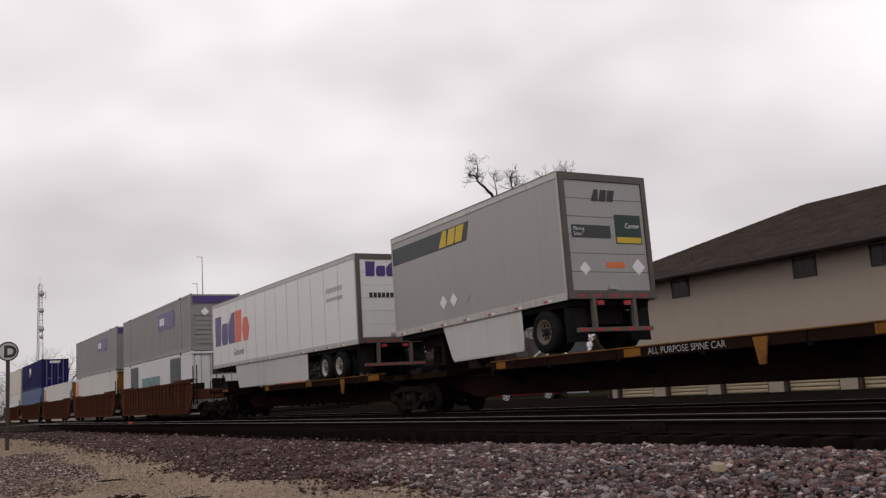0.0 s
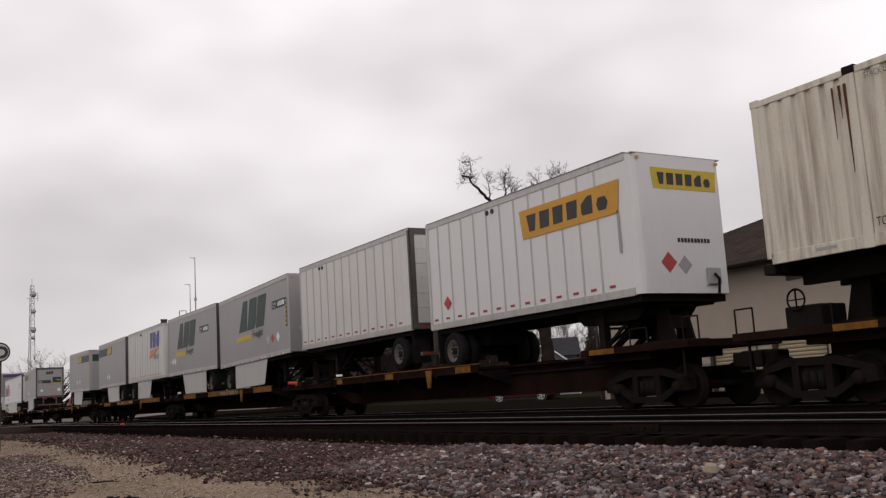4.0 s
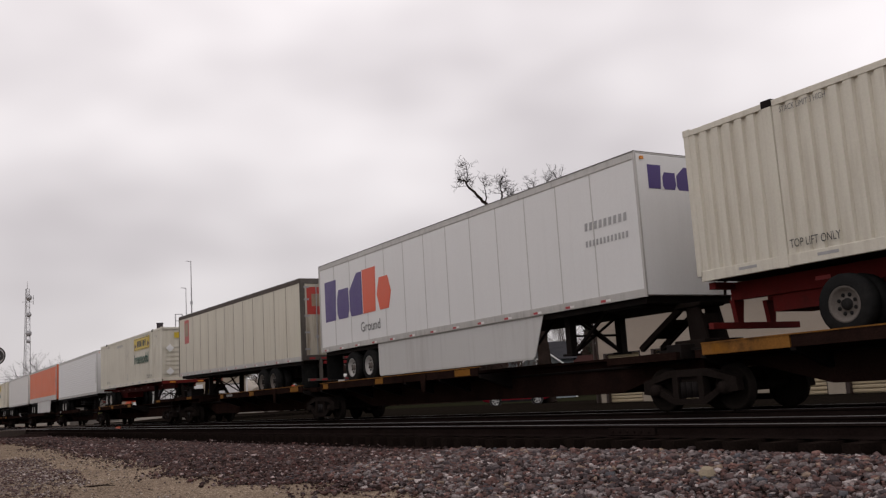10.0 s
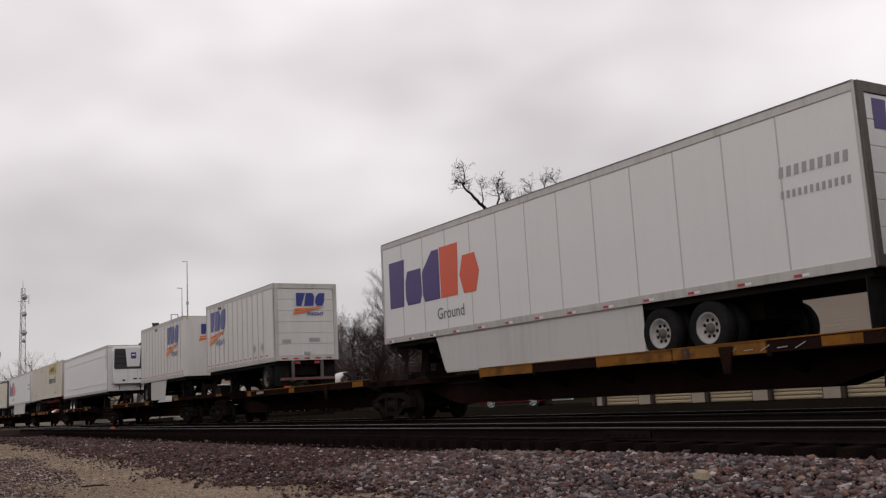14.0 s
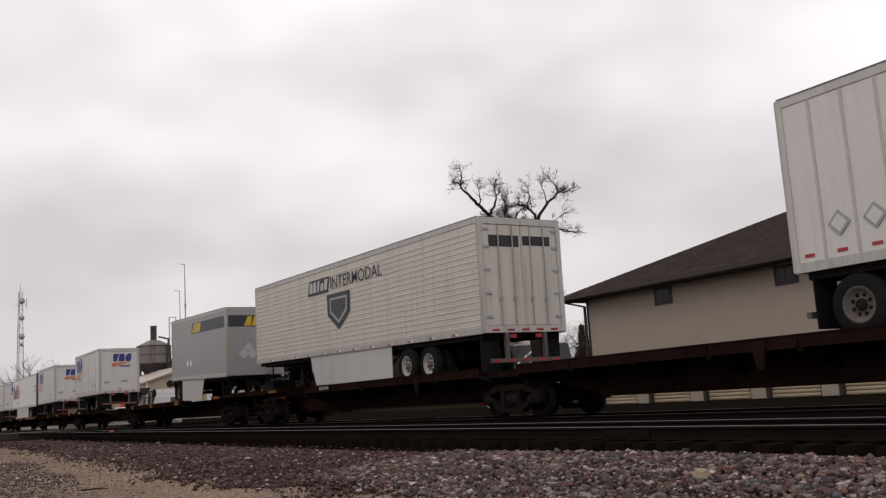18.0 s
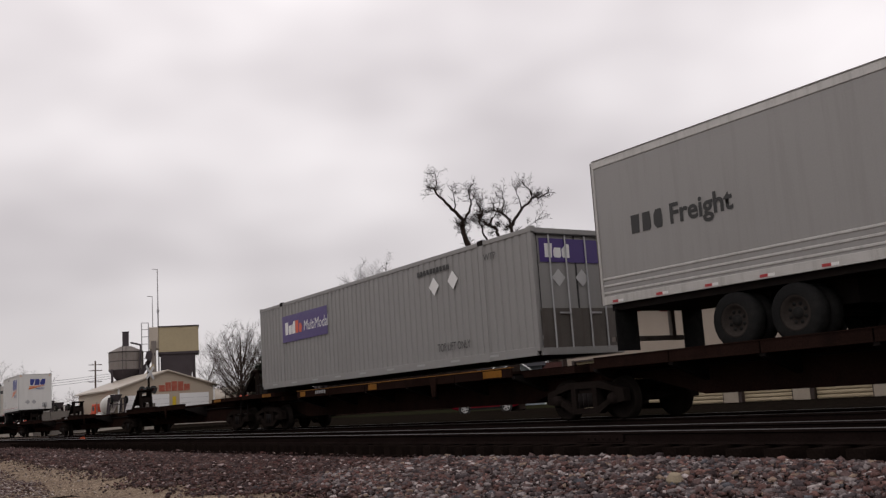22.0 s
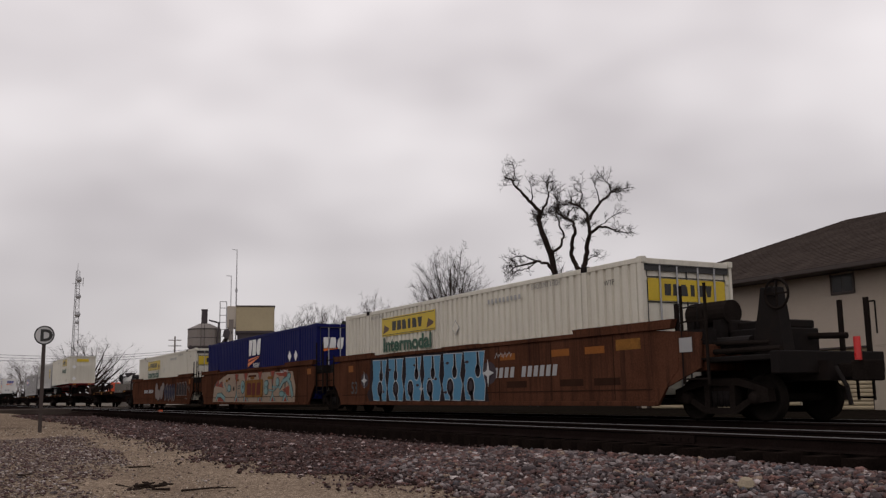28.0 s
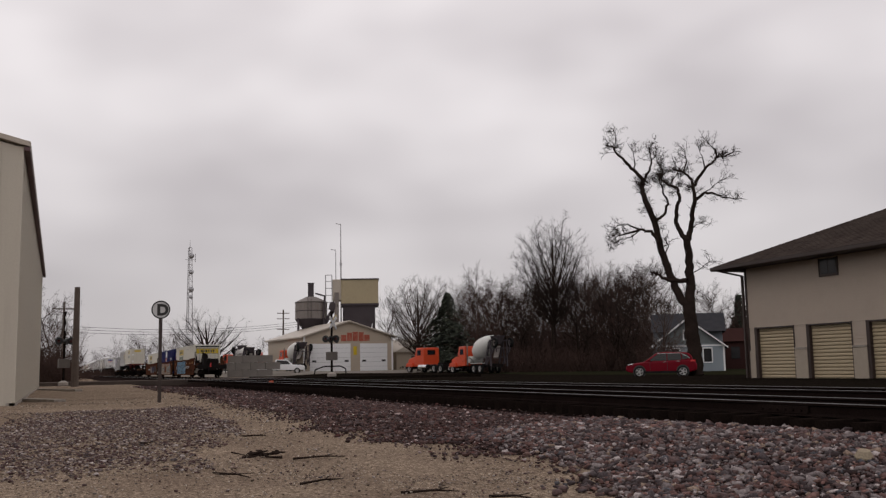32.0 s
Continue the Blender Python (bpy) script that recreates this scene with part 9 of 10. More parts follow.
def mixer(m, paint, label):
    t = thing("concrete_mixer", label, "truck", m)
    truck_cab(t, 0, paint)
    part("frame", MB().box(-2.4, 6.3, -0.45, 0.45, 0.65, 1.0), BLACK, t)
    a = Matrix.Rotation(radians(-21), 4, "Y")
    dr = MB().lathe([(0.0, 0.0), (0.55, 0.05), (0.9, 0.6), (1.18, 1.5), (1.2, 2.4), (1.05, 3.3), (0.75, 4.2), (0.55, 4.7), (0.45, 4.7)], (0, 0, 0), 28, "x")
    drum = part("drum", dr, DRUM_WHITE, t, "white mixing drum", smooth=True)
    drum.matrix_basis = Matrix.Translation((1.5, 0, 2.1)) @ a @ Matrix.Scale(0.86, 4)
    part("drum_band", MB().lathe([(1.215, 1.7), (1.23, 1.75), (1.23, 2.15), (1.215, 2.2)], (0, 0, 0), 28, "x"), DRUM_WHITE, drum, "raised drum band")
    for y in (-0.9, 0.75):
        part("rear_tower", MB().beam((5.0, y, 1.0), (5.75, y, 3.3), 0.14, 0.2).beam((6.1, y, 1.0), (5.85, y, 3.3), 0.12, 0.14).beam((5.2, y, 1.7), (6.0, y, 1.7), 0.1, 0.12), SILO_DARK, t, "grimy rear tower")
    part("hopper", MB().lathe([(0.35, 3.0), (0.8, 3.9), (0.75, 3.9), (0.3, 3.0)], (6.0, 0, 0), 18, "z"), SILO_DARK, t, "dark loading hopper")
    part("chute", MB().beam((6.1, 0, 2.8), (7.0, -0.9, 1.6), 0.5, 0.12), SILO_GREY, t, "discharge chute")
    for y in (-0.8, 0.8):
        part("rear_rack", MB().beam((5.6, y, 3.4), (7.05, y, 3.4), 0.1, 0.1).beam((7.0, y, 2.2), (7.0, y, 3.4), 0.1, 0.1), SILO_DARK, t)
    part("rear_frame", MB().beam((5.3, -1.0, 0.9), (6.9, -1.0, 2.6), 0.12, 0.14).beam((5.3, 1.0, 0.9), (6.9, 1.0, 2.6), 0.12, 0.14).beam((6.2, -1.0, 0.7), (6.2, -1.0, 3.5), 0.12, 0.16).beam((6.2, 1.0, 0.7), (6.2, 1.0, 3.5), 0.12, 0.16).beam((6.2, -1.0, 3.4), (6.2, 1.0, 3.4), 0.14, 0.14).beam((6.9, -1.0, 2.6), (6.9, 1.0, 2.6), 0.1, 0.1), SILO_DARK, t, "dark folded axle frame")
    for y in (-0.95, 0.95):
        w = part("wheel", TYRE_ME, TYRE, t, "folded-up booster wheel", at=(7.0, y, 3.15))
        part("rim", RIM2_ME, RIM, w, "dusty rim")
    part("water_tank", MB().tube((1.3, -0.8, 1.5), (1.3, 0.8, 1.5), 0.35, None, 14), DRUM_WHITE, t)
    part("mud_guard", MB().box(2.2, 4.9, -1.2, -0.8, 1.06, 1.12), DRUM_WHITE, t)
    for x in (-1.75, 2.9, 4.2):
        truck_axle(t, x)


tractor(place(21.1, 112, None, -56))
mixer(place(23.75, 104, None, -60), TRUCK_ORANGE, "concrete mixer truck with orange cab and white drum")
mixer(place(12.85, 136, None, -72), TRUCK_ORANGE, "concrete mixer truck with dusty white drum beside the shed")


def pickup(m):
    t = thing("white_pickup", "white pickup parked beside the block wall", "car", m)
    part("body", MB().prism([(-2.6, 0.45), (2.6, 0.45), (2.7, 0.8), (2.55, 1.05), (1.2, 1.15), (-2.6, 1.12)], -0.95, 0.95), WHITE_CAR, t, bevel=0.08)
    part("cabin", MB().prism([(-1.1, 1.1), (1.25, 1.12), (0.55, 1.75), (-0.9, 1.78)], -0.82, 0.82), WHITE_CAR, t, bevel=0.07)
    part("window", MB().prism([(-0.85, 1.2), (0.95, 1.2), (0.45, 1.66), (-0.75, 1.68)], -0.84, -0.82), CAR_GLASS, t)
    for x in (-1.65, 1.75):
        for s in (-0.85, 0.85):
            w = part("wheel", MB().lathe([(0.0, -0.12), (0.36, -0.12), (0.38, 0.0), (0.36, 0.12), (0.0, 0.12)], (x, s, 0.38), 20), TYRE, t)
            part("rim", MB().lathe([(0.0, -0.13), (0.22, -0.13), (0.22, -0.1)], (x, s, 0.38), 16), RIM, w)


mixer(place(9.5, 150, None, -62), TRUCK_ORANGE, "orange and white concrete mixer behind the block wall")
pickup(place(12.55, 120, None, 0))
mixer(place(10.95, 152, None, -110), TRUCK_ORANGE, "concrete mixer with dusty drum behind the block wall")

t = thing("block_wall", "wall of grey concrete bin blocks", "wall", place(10.85, 116, None, 4))
blk = MB().prism([(-0.87, 0.0), (0.87, 0.0), (0.87, 0.80), (0.83, 0.84), (-0.83, 0.84), (-0.87, 0.80)], -0.4, 0.4).mesh("block", BLOCK_GREY)
for j in range(3):
    for k in range(3 + (j % 2)):
        part("block", blk, BLOCK_GREY, t, at=(-2.2 + k * 1.77 - 0.88 * (j % 2), 0, j * 0.86))

# ---- crossing signals, poles ----
def crossing_signal(m, label, buck=0.0, h=4.9):
    t = thing("crossing_signal", label, "railway signal", m)
    part("mast", MB().tube((0, 0, 0), (0, 0, h), 0.09, 0.08, 10), TRUCK_STEEL, t, "dark steel mast")
    part("foundation", MB().lathe([(0.35, 0.0), (0.35, 0.2), (0.12, 0.35)], (0, 0, 0), 14, "z"), CONCRETE, t)
    x = part("crossbuck", MB().beam((-0.6, -0.12, -0.45), (0.6, -0.12, 0.45), 0.03, 0.22).beam((-0.6, -0.13, 0.45), (0.6, -0.13, -0.45), 0.03, 0.22), SIGN_WHITE, t, "white crossbuck")
    x.matrix_basis = pose(0, 0, h - 0.75, 0, 0, buck)
    for s, z, turn in ((-0.42, h - 2.0, 0), (0.42, h - 2.0, 0), (-0.42, h - 2.05, 75), (0.42, h - 2.05, 75)):
        lamp = part("lamp", MB().lathe([(0.0, -0.16), (0.28, -0.16), (0.28, -0.12), (0.15, -0.10), (0.15, 0.1), (0.0, 0.1)], (s, -0.05, 0), 18), D_BLACK, t, "black lamp disc")
        lamp.matrix_basis = pose(0, 0, z, 0, 0, turn)
        part("lens", MB().lathe([(0.0, -0.20), (0.12, -0.17)], (s, -0.05, 0), 14), LENS_DARK, lamp, "dark red lens")
        part("hood", MB().box(s - 0.16, s + 0.16, -0.42, -0.15, 0.12, 0.16), D_BLACK, lamp, "black lamp hood")
    part("lamp_arm", MB().beam((-0.42, 0, h - 2.0), (0.42, 0, h - 2.0), 0.06, 0.06).beam((-0.11, -0.42, h - 2.05), (0.11, 0.42, h - 2.05), 0.06, 0.06), BLACK, t)
    part("bell", MB().lathe([(0.0, 0.16), (0.10, 0.14), (0.15, 0.0), (0.0, 0.0)], (0, 0, h), 14, "z"), TRUCK_STEEL, t)
    part("control_box", MB().box(-0.38, 0.38, -0.3, 0.3, 1.25, 1.9), RIM_DULL, t, "grey control box", bevel=0.02)


crossing_signal(place(0.32, 74, -0.2, 10), "railway crossing signal with dark lamps beside the barn", 70, 5.2)
crossing_signal(place(15.45, 74, 0.03, -20), "railway crossing signal with lamps and control box", 84)
t = thing("hoop_rail", "dark bent pipe guard rail", "guard rail", place(15.4, 92, 0.03))
part("pipe", MB().tube((-1.6, 0, 0), (-1.5, 0, 0.55), 0.06).tube((-1.5, 0, 0.55), (-0.6, 0, 0.85), 0.06).tube((-0.6, 0, 0.85), (0.9, 0, 0.85), 0.06).tube((0.9, 0, 0.85), (1.4, 0, 0.6), 0.06).tube((1.4, 0, 0.6), (1.45, 0, 0), 0.06), BLACK, t)


def utility_pole(m, h, arms, r=0.16, label="grey weathered wooden utility pole"):
    t = thing("utility_pole", label, "utility pole", m)
    part("pole", MB().tube((0, 0, -0.2), (0, 0, h), r, r * 0.7, 10), POLE_WOOD, t)
    for z in arms:
        part("cross_arm", MB().box(-1.2, 1.2, -0.06, 0.06, z, z + 0.12), POLE_WOOD, t)
        for x in (-1.1, -0.5, 0.5, 1.1):
            part("insulator", MB().lathe([(0.03, z + 0.12), (0.06, z + 0.18), (0.03, z + 0.26)], (x, 0, 0), 8, "z"), GALV, t)


utility_pole(place(0.92, 70, -0.2), 6.8, (), 0.26, "thick dark wooden pole beside the crossing")
utility_pole(place(12.57, 190), 12.2, (11.4, 10.3, 8.2), 0.2)
utility_pole(place(0.25, 110, -0.2), 8.6, (7.8,))
t = thing("power_line", "thin sagging power lines", "power line", None)
for k in range(3):
    mb = MB()
    pts = [Vector((-150, -2 + k * 0.5, 7.0 + k * 0.4)).lerp(Vector((-170, 45, 9 + k * 0.4)), s / 12) - Vector((0, 0, 1.2 * math.sin(math.pi * s / 12))) for s in range(13)]
    limb(mb, pts, 0.025, 0.025, 4)
    part("wire", mb, BLACK, t)

# ---- bare trees ----
def wander(rnd, a, d, length, n, crook, lift=0.0):
    pts, p, d = [a.copy()], a.copy(), d.normalized()
    for _ in range(n):
        d = (d + Vector((rnd.gauss(0, crook), rnd.gauss(0, crook), rnd.gauss(0, crook) + lift))).normalized()
        p = p + d * (length / n)
        pts.append(p.copy())
    return pts


def twigs(rnd, mb, pts, r, length, depth, count, crook=0.22, lift=0.06, spread=0.9):
    """Side shoots along a limb, and shoots along those."""
    n = len(pts) - 1
    for k in range(count):
        s = rnd.uniform(0.25, 1.0) * n
        i = min(int(s), n - 1)
        a = pts[i].lerp(pts[i + 1], s - i)
        along = (pts[i + 1] - pts[i]).normalized()
        side = Vector((rnd.gauss(0, 1), rnd.gauss(0, 1), rnd.gauss(0, 0.7)))
        d = (along * rnd.uniform(0.4, 1.0) + side.normalized() * spread + Vector((0, 0, lift * 4))).normalized()
        ln = length * rnd.uniform(0.45, 1.1)
        q = wander(rnd, a, d, ln, 4 if depth > 0 else 3, crook, lift)
        limb(mb, q, r, r * 0.45, 4 if depth > 1 else 3)
        if depth > 0:
            twigs(rnd, mb, q, max(r * 0.6, 0.008), length * 0.52, depth - 1, max(3, int(count * 0.62)), crook, lift, spread)


def shoots(rnd, mb, pts, r, length, levels, counts, rise):
    """Straight upward-reaching side shoots along a limb, level by level."""
    n = len(pts) - 1
    for k in range(counts[0]):
        s = (0.2 + 0.8 * (k + rnd.random()) / counts[0]) * n
        i = min(int(s), n - 1)
        a = pts[i].lerp(pts[i + 1], min(1.0, s - i))
        along = (pts[i + 1] - pts[i]).normalized()
        side = Vector((rnd.gauss(0, 1), rnd.gauss(0, 1), rnd.gauss(0, 0.5) + rise)).normalized()
        d = (along * 0.75 + side * 0.75).normalized()
        ln = length * rnd.uniform(0.6, 1.1)
        q = wander(rnd, a, d, ln, 3 if levels > 1 else 1 if levels == 0 else 2, 0.12, 0.06)
        limb(mb, q, r, r * 0.5, 3)
        if levels > 0:
            shoots(rnd, mb, q, max(r * 0.6, 0.007), length * 0.5, levels - 1, counts[1:], rise)


def bare_tree(m, h, seed, label, bark, crown=0.42, fork=0.25, stems=1, density=1.0, thick=0.018, counts=(7, 5, 3)):
    rnd = random.Random(seed)
    t = thing("bare_tree", label, "tree", m, "bare trees")
    trunk, crown_mb = MB(), MB()
    for s in range(stems):
        base = Vector((rnd.uniform(-0.5, 0.5), rnd.uniform(-0.5, 0.5), -0.1)) * (0 if stems == 1 else 1)
        lean = Vector((rnd.uniform(-0.3, 0.3), rnd.uniform(-0.2, 0.2), 1)) if stems > 1 else Vector((rnd.uniform(-0.06, 0.06), rnd.uniform(-0.06, 0.06), 1))
        hh = h * rnd.uniform(0.8, 1.0)
        spine = wander(rnd, base, lean, hh * 0.9, 9, 0.12, 0.05)
        limb(trunk, spine, h * thick / stems ** 0.5, 0.02, 7)
        n = int(17 * density / stems ** 0.35)
        for k in range(n):
            g = (k + rnd.random()) / n
            f = fork + (0.97 - fork) * g
            i = min(int(f * 9), 8)
            a = spine[i].lerp(spine[i + 1], f * 9 - i)
            w = k * 2.4 + rnd.uniform(-0.5, 0.5)
            d = Vector((math.cos(w), math.sin(w), 0.30 + 0.9 * g))
            ln = h * crown * (0.35 + 0.65 * math.sin(math.pi * (0.28 + 0.62 * g))) * rnd.uniform(0.8, 1.1)
            q = wander(rnd, a, d, ln, 5, 0.15, 0.06)
            limb(crown_mb, q, max(0.025, h * thick * 0.36 * (1.1 - g)), 0.012, 4)
            shoots(rnd, crown_mb, q, max(0.011, h * 0.0010), ln * 0.42, 2, counts, 0.12)
    part("trunk", trunk, bark, t, smooth=True)
    part("crown", crown_mb, bark, t, "dense bare twigs")
    return t


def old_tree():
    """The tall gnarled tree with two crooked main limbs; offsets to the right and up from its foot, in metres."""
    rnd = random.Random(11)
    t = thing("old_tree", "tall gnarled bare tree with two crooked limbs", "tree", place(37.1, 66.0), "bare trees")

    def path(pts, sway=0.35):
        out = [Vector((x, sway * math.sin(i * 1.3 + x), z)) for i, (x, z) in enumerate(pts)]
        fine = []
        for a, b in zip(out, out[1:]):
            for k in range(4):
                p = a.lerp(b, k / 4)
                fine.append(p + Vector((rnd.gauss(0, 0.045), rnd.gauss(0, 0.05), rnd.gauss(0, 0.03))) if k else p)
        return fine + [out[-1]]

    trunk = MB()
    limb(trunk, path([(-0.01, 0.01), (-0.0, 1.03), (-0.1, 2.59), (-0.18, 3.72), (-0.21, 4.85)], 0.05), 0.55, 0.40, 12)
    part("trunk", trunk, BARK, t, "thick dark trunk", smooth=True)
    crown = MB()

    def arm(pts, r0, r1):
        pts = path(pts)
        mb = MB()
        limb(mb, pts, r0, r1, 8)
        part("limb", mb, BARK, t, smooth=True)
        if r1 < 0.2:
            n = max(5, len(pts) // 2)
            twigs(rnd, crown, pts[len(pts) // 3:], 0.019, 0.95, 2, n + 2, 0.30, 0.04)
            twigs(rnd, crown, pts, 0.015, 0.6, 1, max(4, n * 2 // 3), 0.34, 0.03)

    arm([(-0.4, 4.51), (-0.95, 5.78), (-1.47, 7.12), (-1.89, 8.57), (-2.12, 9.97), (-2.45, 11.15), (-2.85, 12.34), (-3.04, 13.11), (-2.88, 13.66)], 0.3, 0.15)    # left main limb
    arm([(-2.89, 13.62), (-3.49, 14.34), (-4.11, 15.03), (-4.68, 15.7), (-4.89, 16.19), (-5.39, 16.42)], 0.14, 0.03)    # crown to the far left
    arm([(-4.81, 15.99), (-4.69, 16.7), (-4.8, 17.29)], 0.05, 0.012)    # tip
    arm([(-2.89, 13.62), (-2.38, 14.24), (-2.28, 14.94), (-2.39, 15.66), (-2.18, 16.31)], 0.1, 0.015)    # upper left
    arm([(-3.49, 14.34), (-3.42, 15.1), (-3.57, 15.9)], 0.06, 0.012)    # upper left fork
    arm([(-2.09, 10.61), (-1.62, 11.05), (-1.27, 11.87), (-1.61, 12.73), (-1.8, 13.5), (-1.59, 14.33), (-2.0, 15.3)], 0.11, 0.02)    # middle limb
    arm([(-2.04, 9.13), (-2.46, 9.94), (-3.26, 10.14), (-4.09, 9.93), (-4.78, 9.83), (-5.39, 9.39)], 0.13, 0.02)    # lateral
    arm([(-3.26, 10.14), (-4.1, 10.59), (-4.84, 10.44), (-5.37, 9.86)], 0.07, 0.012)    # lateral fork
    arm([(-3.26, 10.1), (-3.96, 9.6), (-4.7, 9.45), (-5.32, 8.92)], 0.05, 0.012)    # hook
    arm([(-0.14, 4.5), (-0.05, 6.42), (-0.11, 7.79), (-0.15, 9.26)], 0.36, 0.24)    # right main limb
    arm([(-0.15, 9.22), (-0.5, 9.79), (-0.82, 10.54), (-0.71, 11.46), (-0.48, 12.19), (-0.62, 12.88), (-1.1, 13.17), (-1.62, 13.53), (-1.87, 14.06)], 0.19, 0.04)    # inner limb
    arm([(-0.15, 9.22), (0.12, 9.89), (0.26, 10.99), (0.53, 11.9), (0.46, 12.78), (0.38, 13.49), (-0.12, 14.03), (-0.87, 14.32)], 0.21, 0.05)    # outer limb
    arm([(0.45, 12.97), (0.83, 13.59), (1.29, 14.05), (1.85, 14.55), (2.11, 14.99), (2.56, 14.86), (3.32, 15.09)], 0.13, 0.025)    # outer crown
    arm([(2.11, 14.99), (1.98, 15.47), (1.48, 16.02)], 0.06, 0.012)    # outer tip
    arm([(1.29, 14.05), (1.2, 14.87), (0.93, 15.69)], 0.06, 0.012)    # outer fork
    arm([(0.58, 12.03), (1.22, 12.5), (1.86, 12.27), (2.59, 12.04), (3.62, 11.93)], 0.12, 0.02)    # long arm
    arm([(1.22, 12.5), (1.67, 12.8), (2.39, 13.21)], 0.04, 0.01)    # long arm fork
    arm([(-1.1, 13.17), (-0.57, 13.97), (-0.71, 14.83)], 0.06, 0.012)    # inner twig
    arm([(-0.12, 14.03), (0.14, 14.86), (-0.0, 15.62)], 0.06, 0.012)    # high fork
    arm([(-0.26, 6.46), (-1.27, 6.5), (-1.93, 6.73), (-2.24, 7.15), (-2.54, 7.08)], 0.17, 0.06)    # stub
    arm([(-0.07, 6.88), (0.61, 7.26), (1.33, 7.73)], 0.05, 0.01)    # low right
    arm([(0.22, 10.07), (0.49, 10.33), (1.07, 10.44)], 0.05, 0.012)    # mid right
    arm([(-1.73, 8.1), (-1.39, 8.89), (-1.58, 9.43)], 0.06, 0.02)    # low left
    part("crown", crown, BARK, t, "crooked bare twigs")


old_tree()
WOODS = [(18.7, 150, 12.5, 1, 1.0), (24.0, 112, 12.9, 1, 1.1), (23.4, 126, 12.5, 2, 1.0), (24.8, 118, 11.6, 2, 1.1), (25.6, 116, 12.2, 1, 1.0),
         (26.4, 118, 12.0, 2, 1.0), (27.3, 116, 11.2, 2, 1.1), (29.9, 118, 12.0, 2, 1.1), (30.5, 110, 11.8, 2, 1.2), (31.2, 112, 12.6, 2, 1.1), (31.9, 108, 12.9, 3, 1.0),
         (32.7, 106, 13.0, 3, 1.1), (33.5, 104, 12.9, 3, 1.1), (34.3, 108, 13.0, 2, 1.1), (35.3, 112, 12.0, 2, 1.1), (38.2, 118, 11.0, 2, 0.9), (37.4, 124, 10.5, 1, 0.8),
         (26.9, 130, 11.5, 3, 0.9), (30.9, 128, 12.6, 3, 0.9), (32.3, 126, 13.6, 3, 0.9), (24.0, 134, 11.5, 2, 0.9), (27.7, 128, 11.5, 2, 1.0), (33.9, 122, 13.4, 3, 0.9)]
WOODS += [(23.0 + 0.62 * k, 138 + (k * 37) % 16, 12.4 + 0.9 * ((k * 29) % 3) + 0.12 * k, 2, 1.1) for k in range(20)]
for i, (b, r, h, stems, dens) in enumerate(WOODS):
    bare_tree(place(b, r), h, 100 + i, "leafless grey-brown tree at the wood's edge", (BARK_MID, BARK_RED, BARK)[i % 3], 0.33, 0.15 if stems > 1 else 0.2, stems, dens, 0.015)
FAR = [(8.1, 172, 11.0, 1), (3.4, 300, 12.5, 2), (4.2, 280, 11.5, 2), (5.0, 270, 12.5, 2), (5.8, 262, 11.5, 2), (6.7, 250, 10.5, 2), (6.6, 240, 10.5, 2), (5.2, 260, 9.5, 2), (10.8, 240, 9.0, 2), (3.9, 330, 10.0, 2), (2.9, 360, 10.0, 2), (2.2, 380, 9.5, 2),
       (-0.7, 96, 8.8, 2), (-0.2, 104, 9.2, 2), (0.35, 116, 7.6, 2), (-1.3, 110, 8.4, 1), (12.6, 230, 9.0, 2), (4.6, 300, 9.0, 3), (0.0, 135, 8.0, 3)]
for i, (b, r, h, stems) in enumerate(FAR):
    bare_tree(place(b, r), h, 300 + i, "leafless tree in the distance", (BARK_RED, BARK_MID)[i % 2], 0.45, 0.2, stems, 0.8, 0.017, (5, 4, 3))


def thicket(name, spots, seed, label, h):
    """Tangled brush at the foot of the trees: thousands of thin stems in one mesh."""
    rnd = random.Random(seed)
    mb = MB()
    for b0, b1, r0, r1, n in spots:
        for _ in range(n):
            m = place(rnd.uniform(b0, b1), rnd.uniform(r0, r1))
            a = m.translation
            d = Vector((rnd.gauss(0, 0.35), rnd.gauss(0, 0.35), 1))
            pts = wander(rnd, a, d, h * rnd.choice((0.3, 0.4, 0.5, 0.7, 1.0)) * rnd.uniform(0.8, 1.2), 4, 0.3)
            limb(mb, pts, 0.028, 0.010, 3)
            twigs(rnd, mb, pts, 0.014, h * 0.32, 0, 5, 0.25)
    return solid(name, mb, BARK_RED, label, "brush", "stuff")


thicket("brush", [(23.9, 36.6, 103, 126, 3400), (-1.8, 0.7, 88, 125, 1300), (1.2, 8.5, 240, 300, 900), (34.3, 35.9, 84, 93, 260)], 21, "tangled reddish-brown brush under the trees", 3.8)
thicket("undergrowth", [(23.0, 37.3, 120, 158, 6500), (38.0, 39.6, 112, 130, 200)], 22, "tall tangled saplings deep in the wood", 7.4)


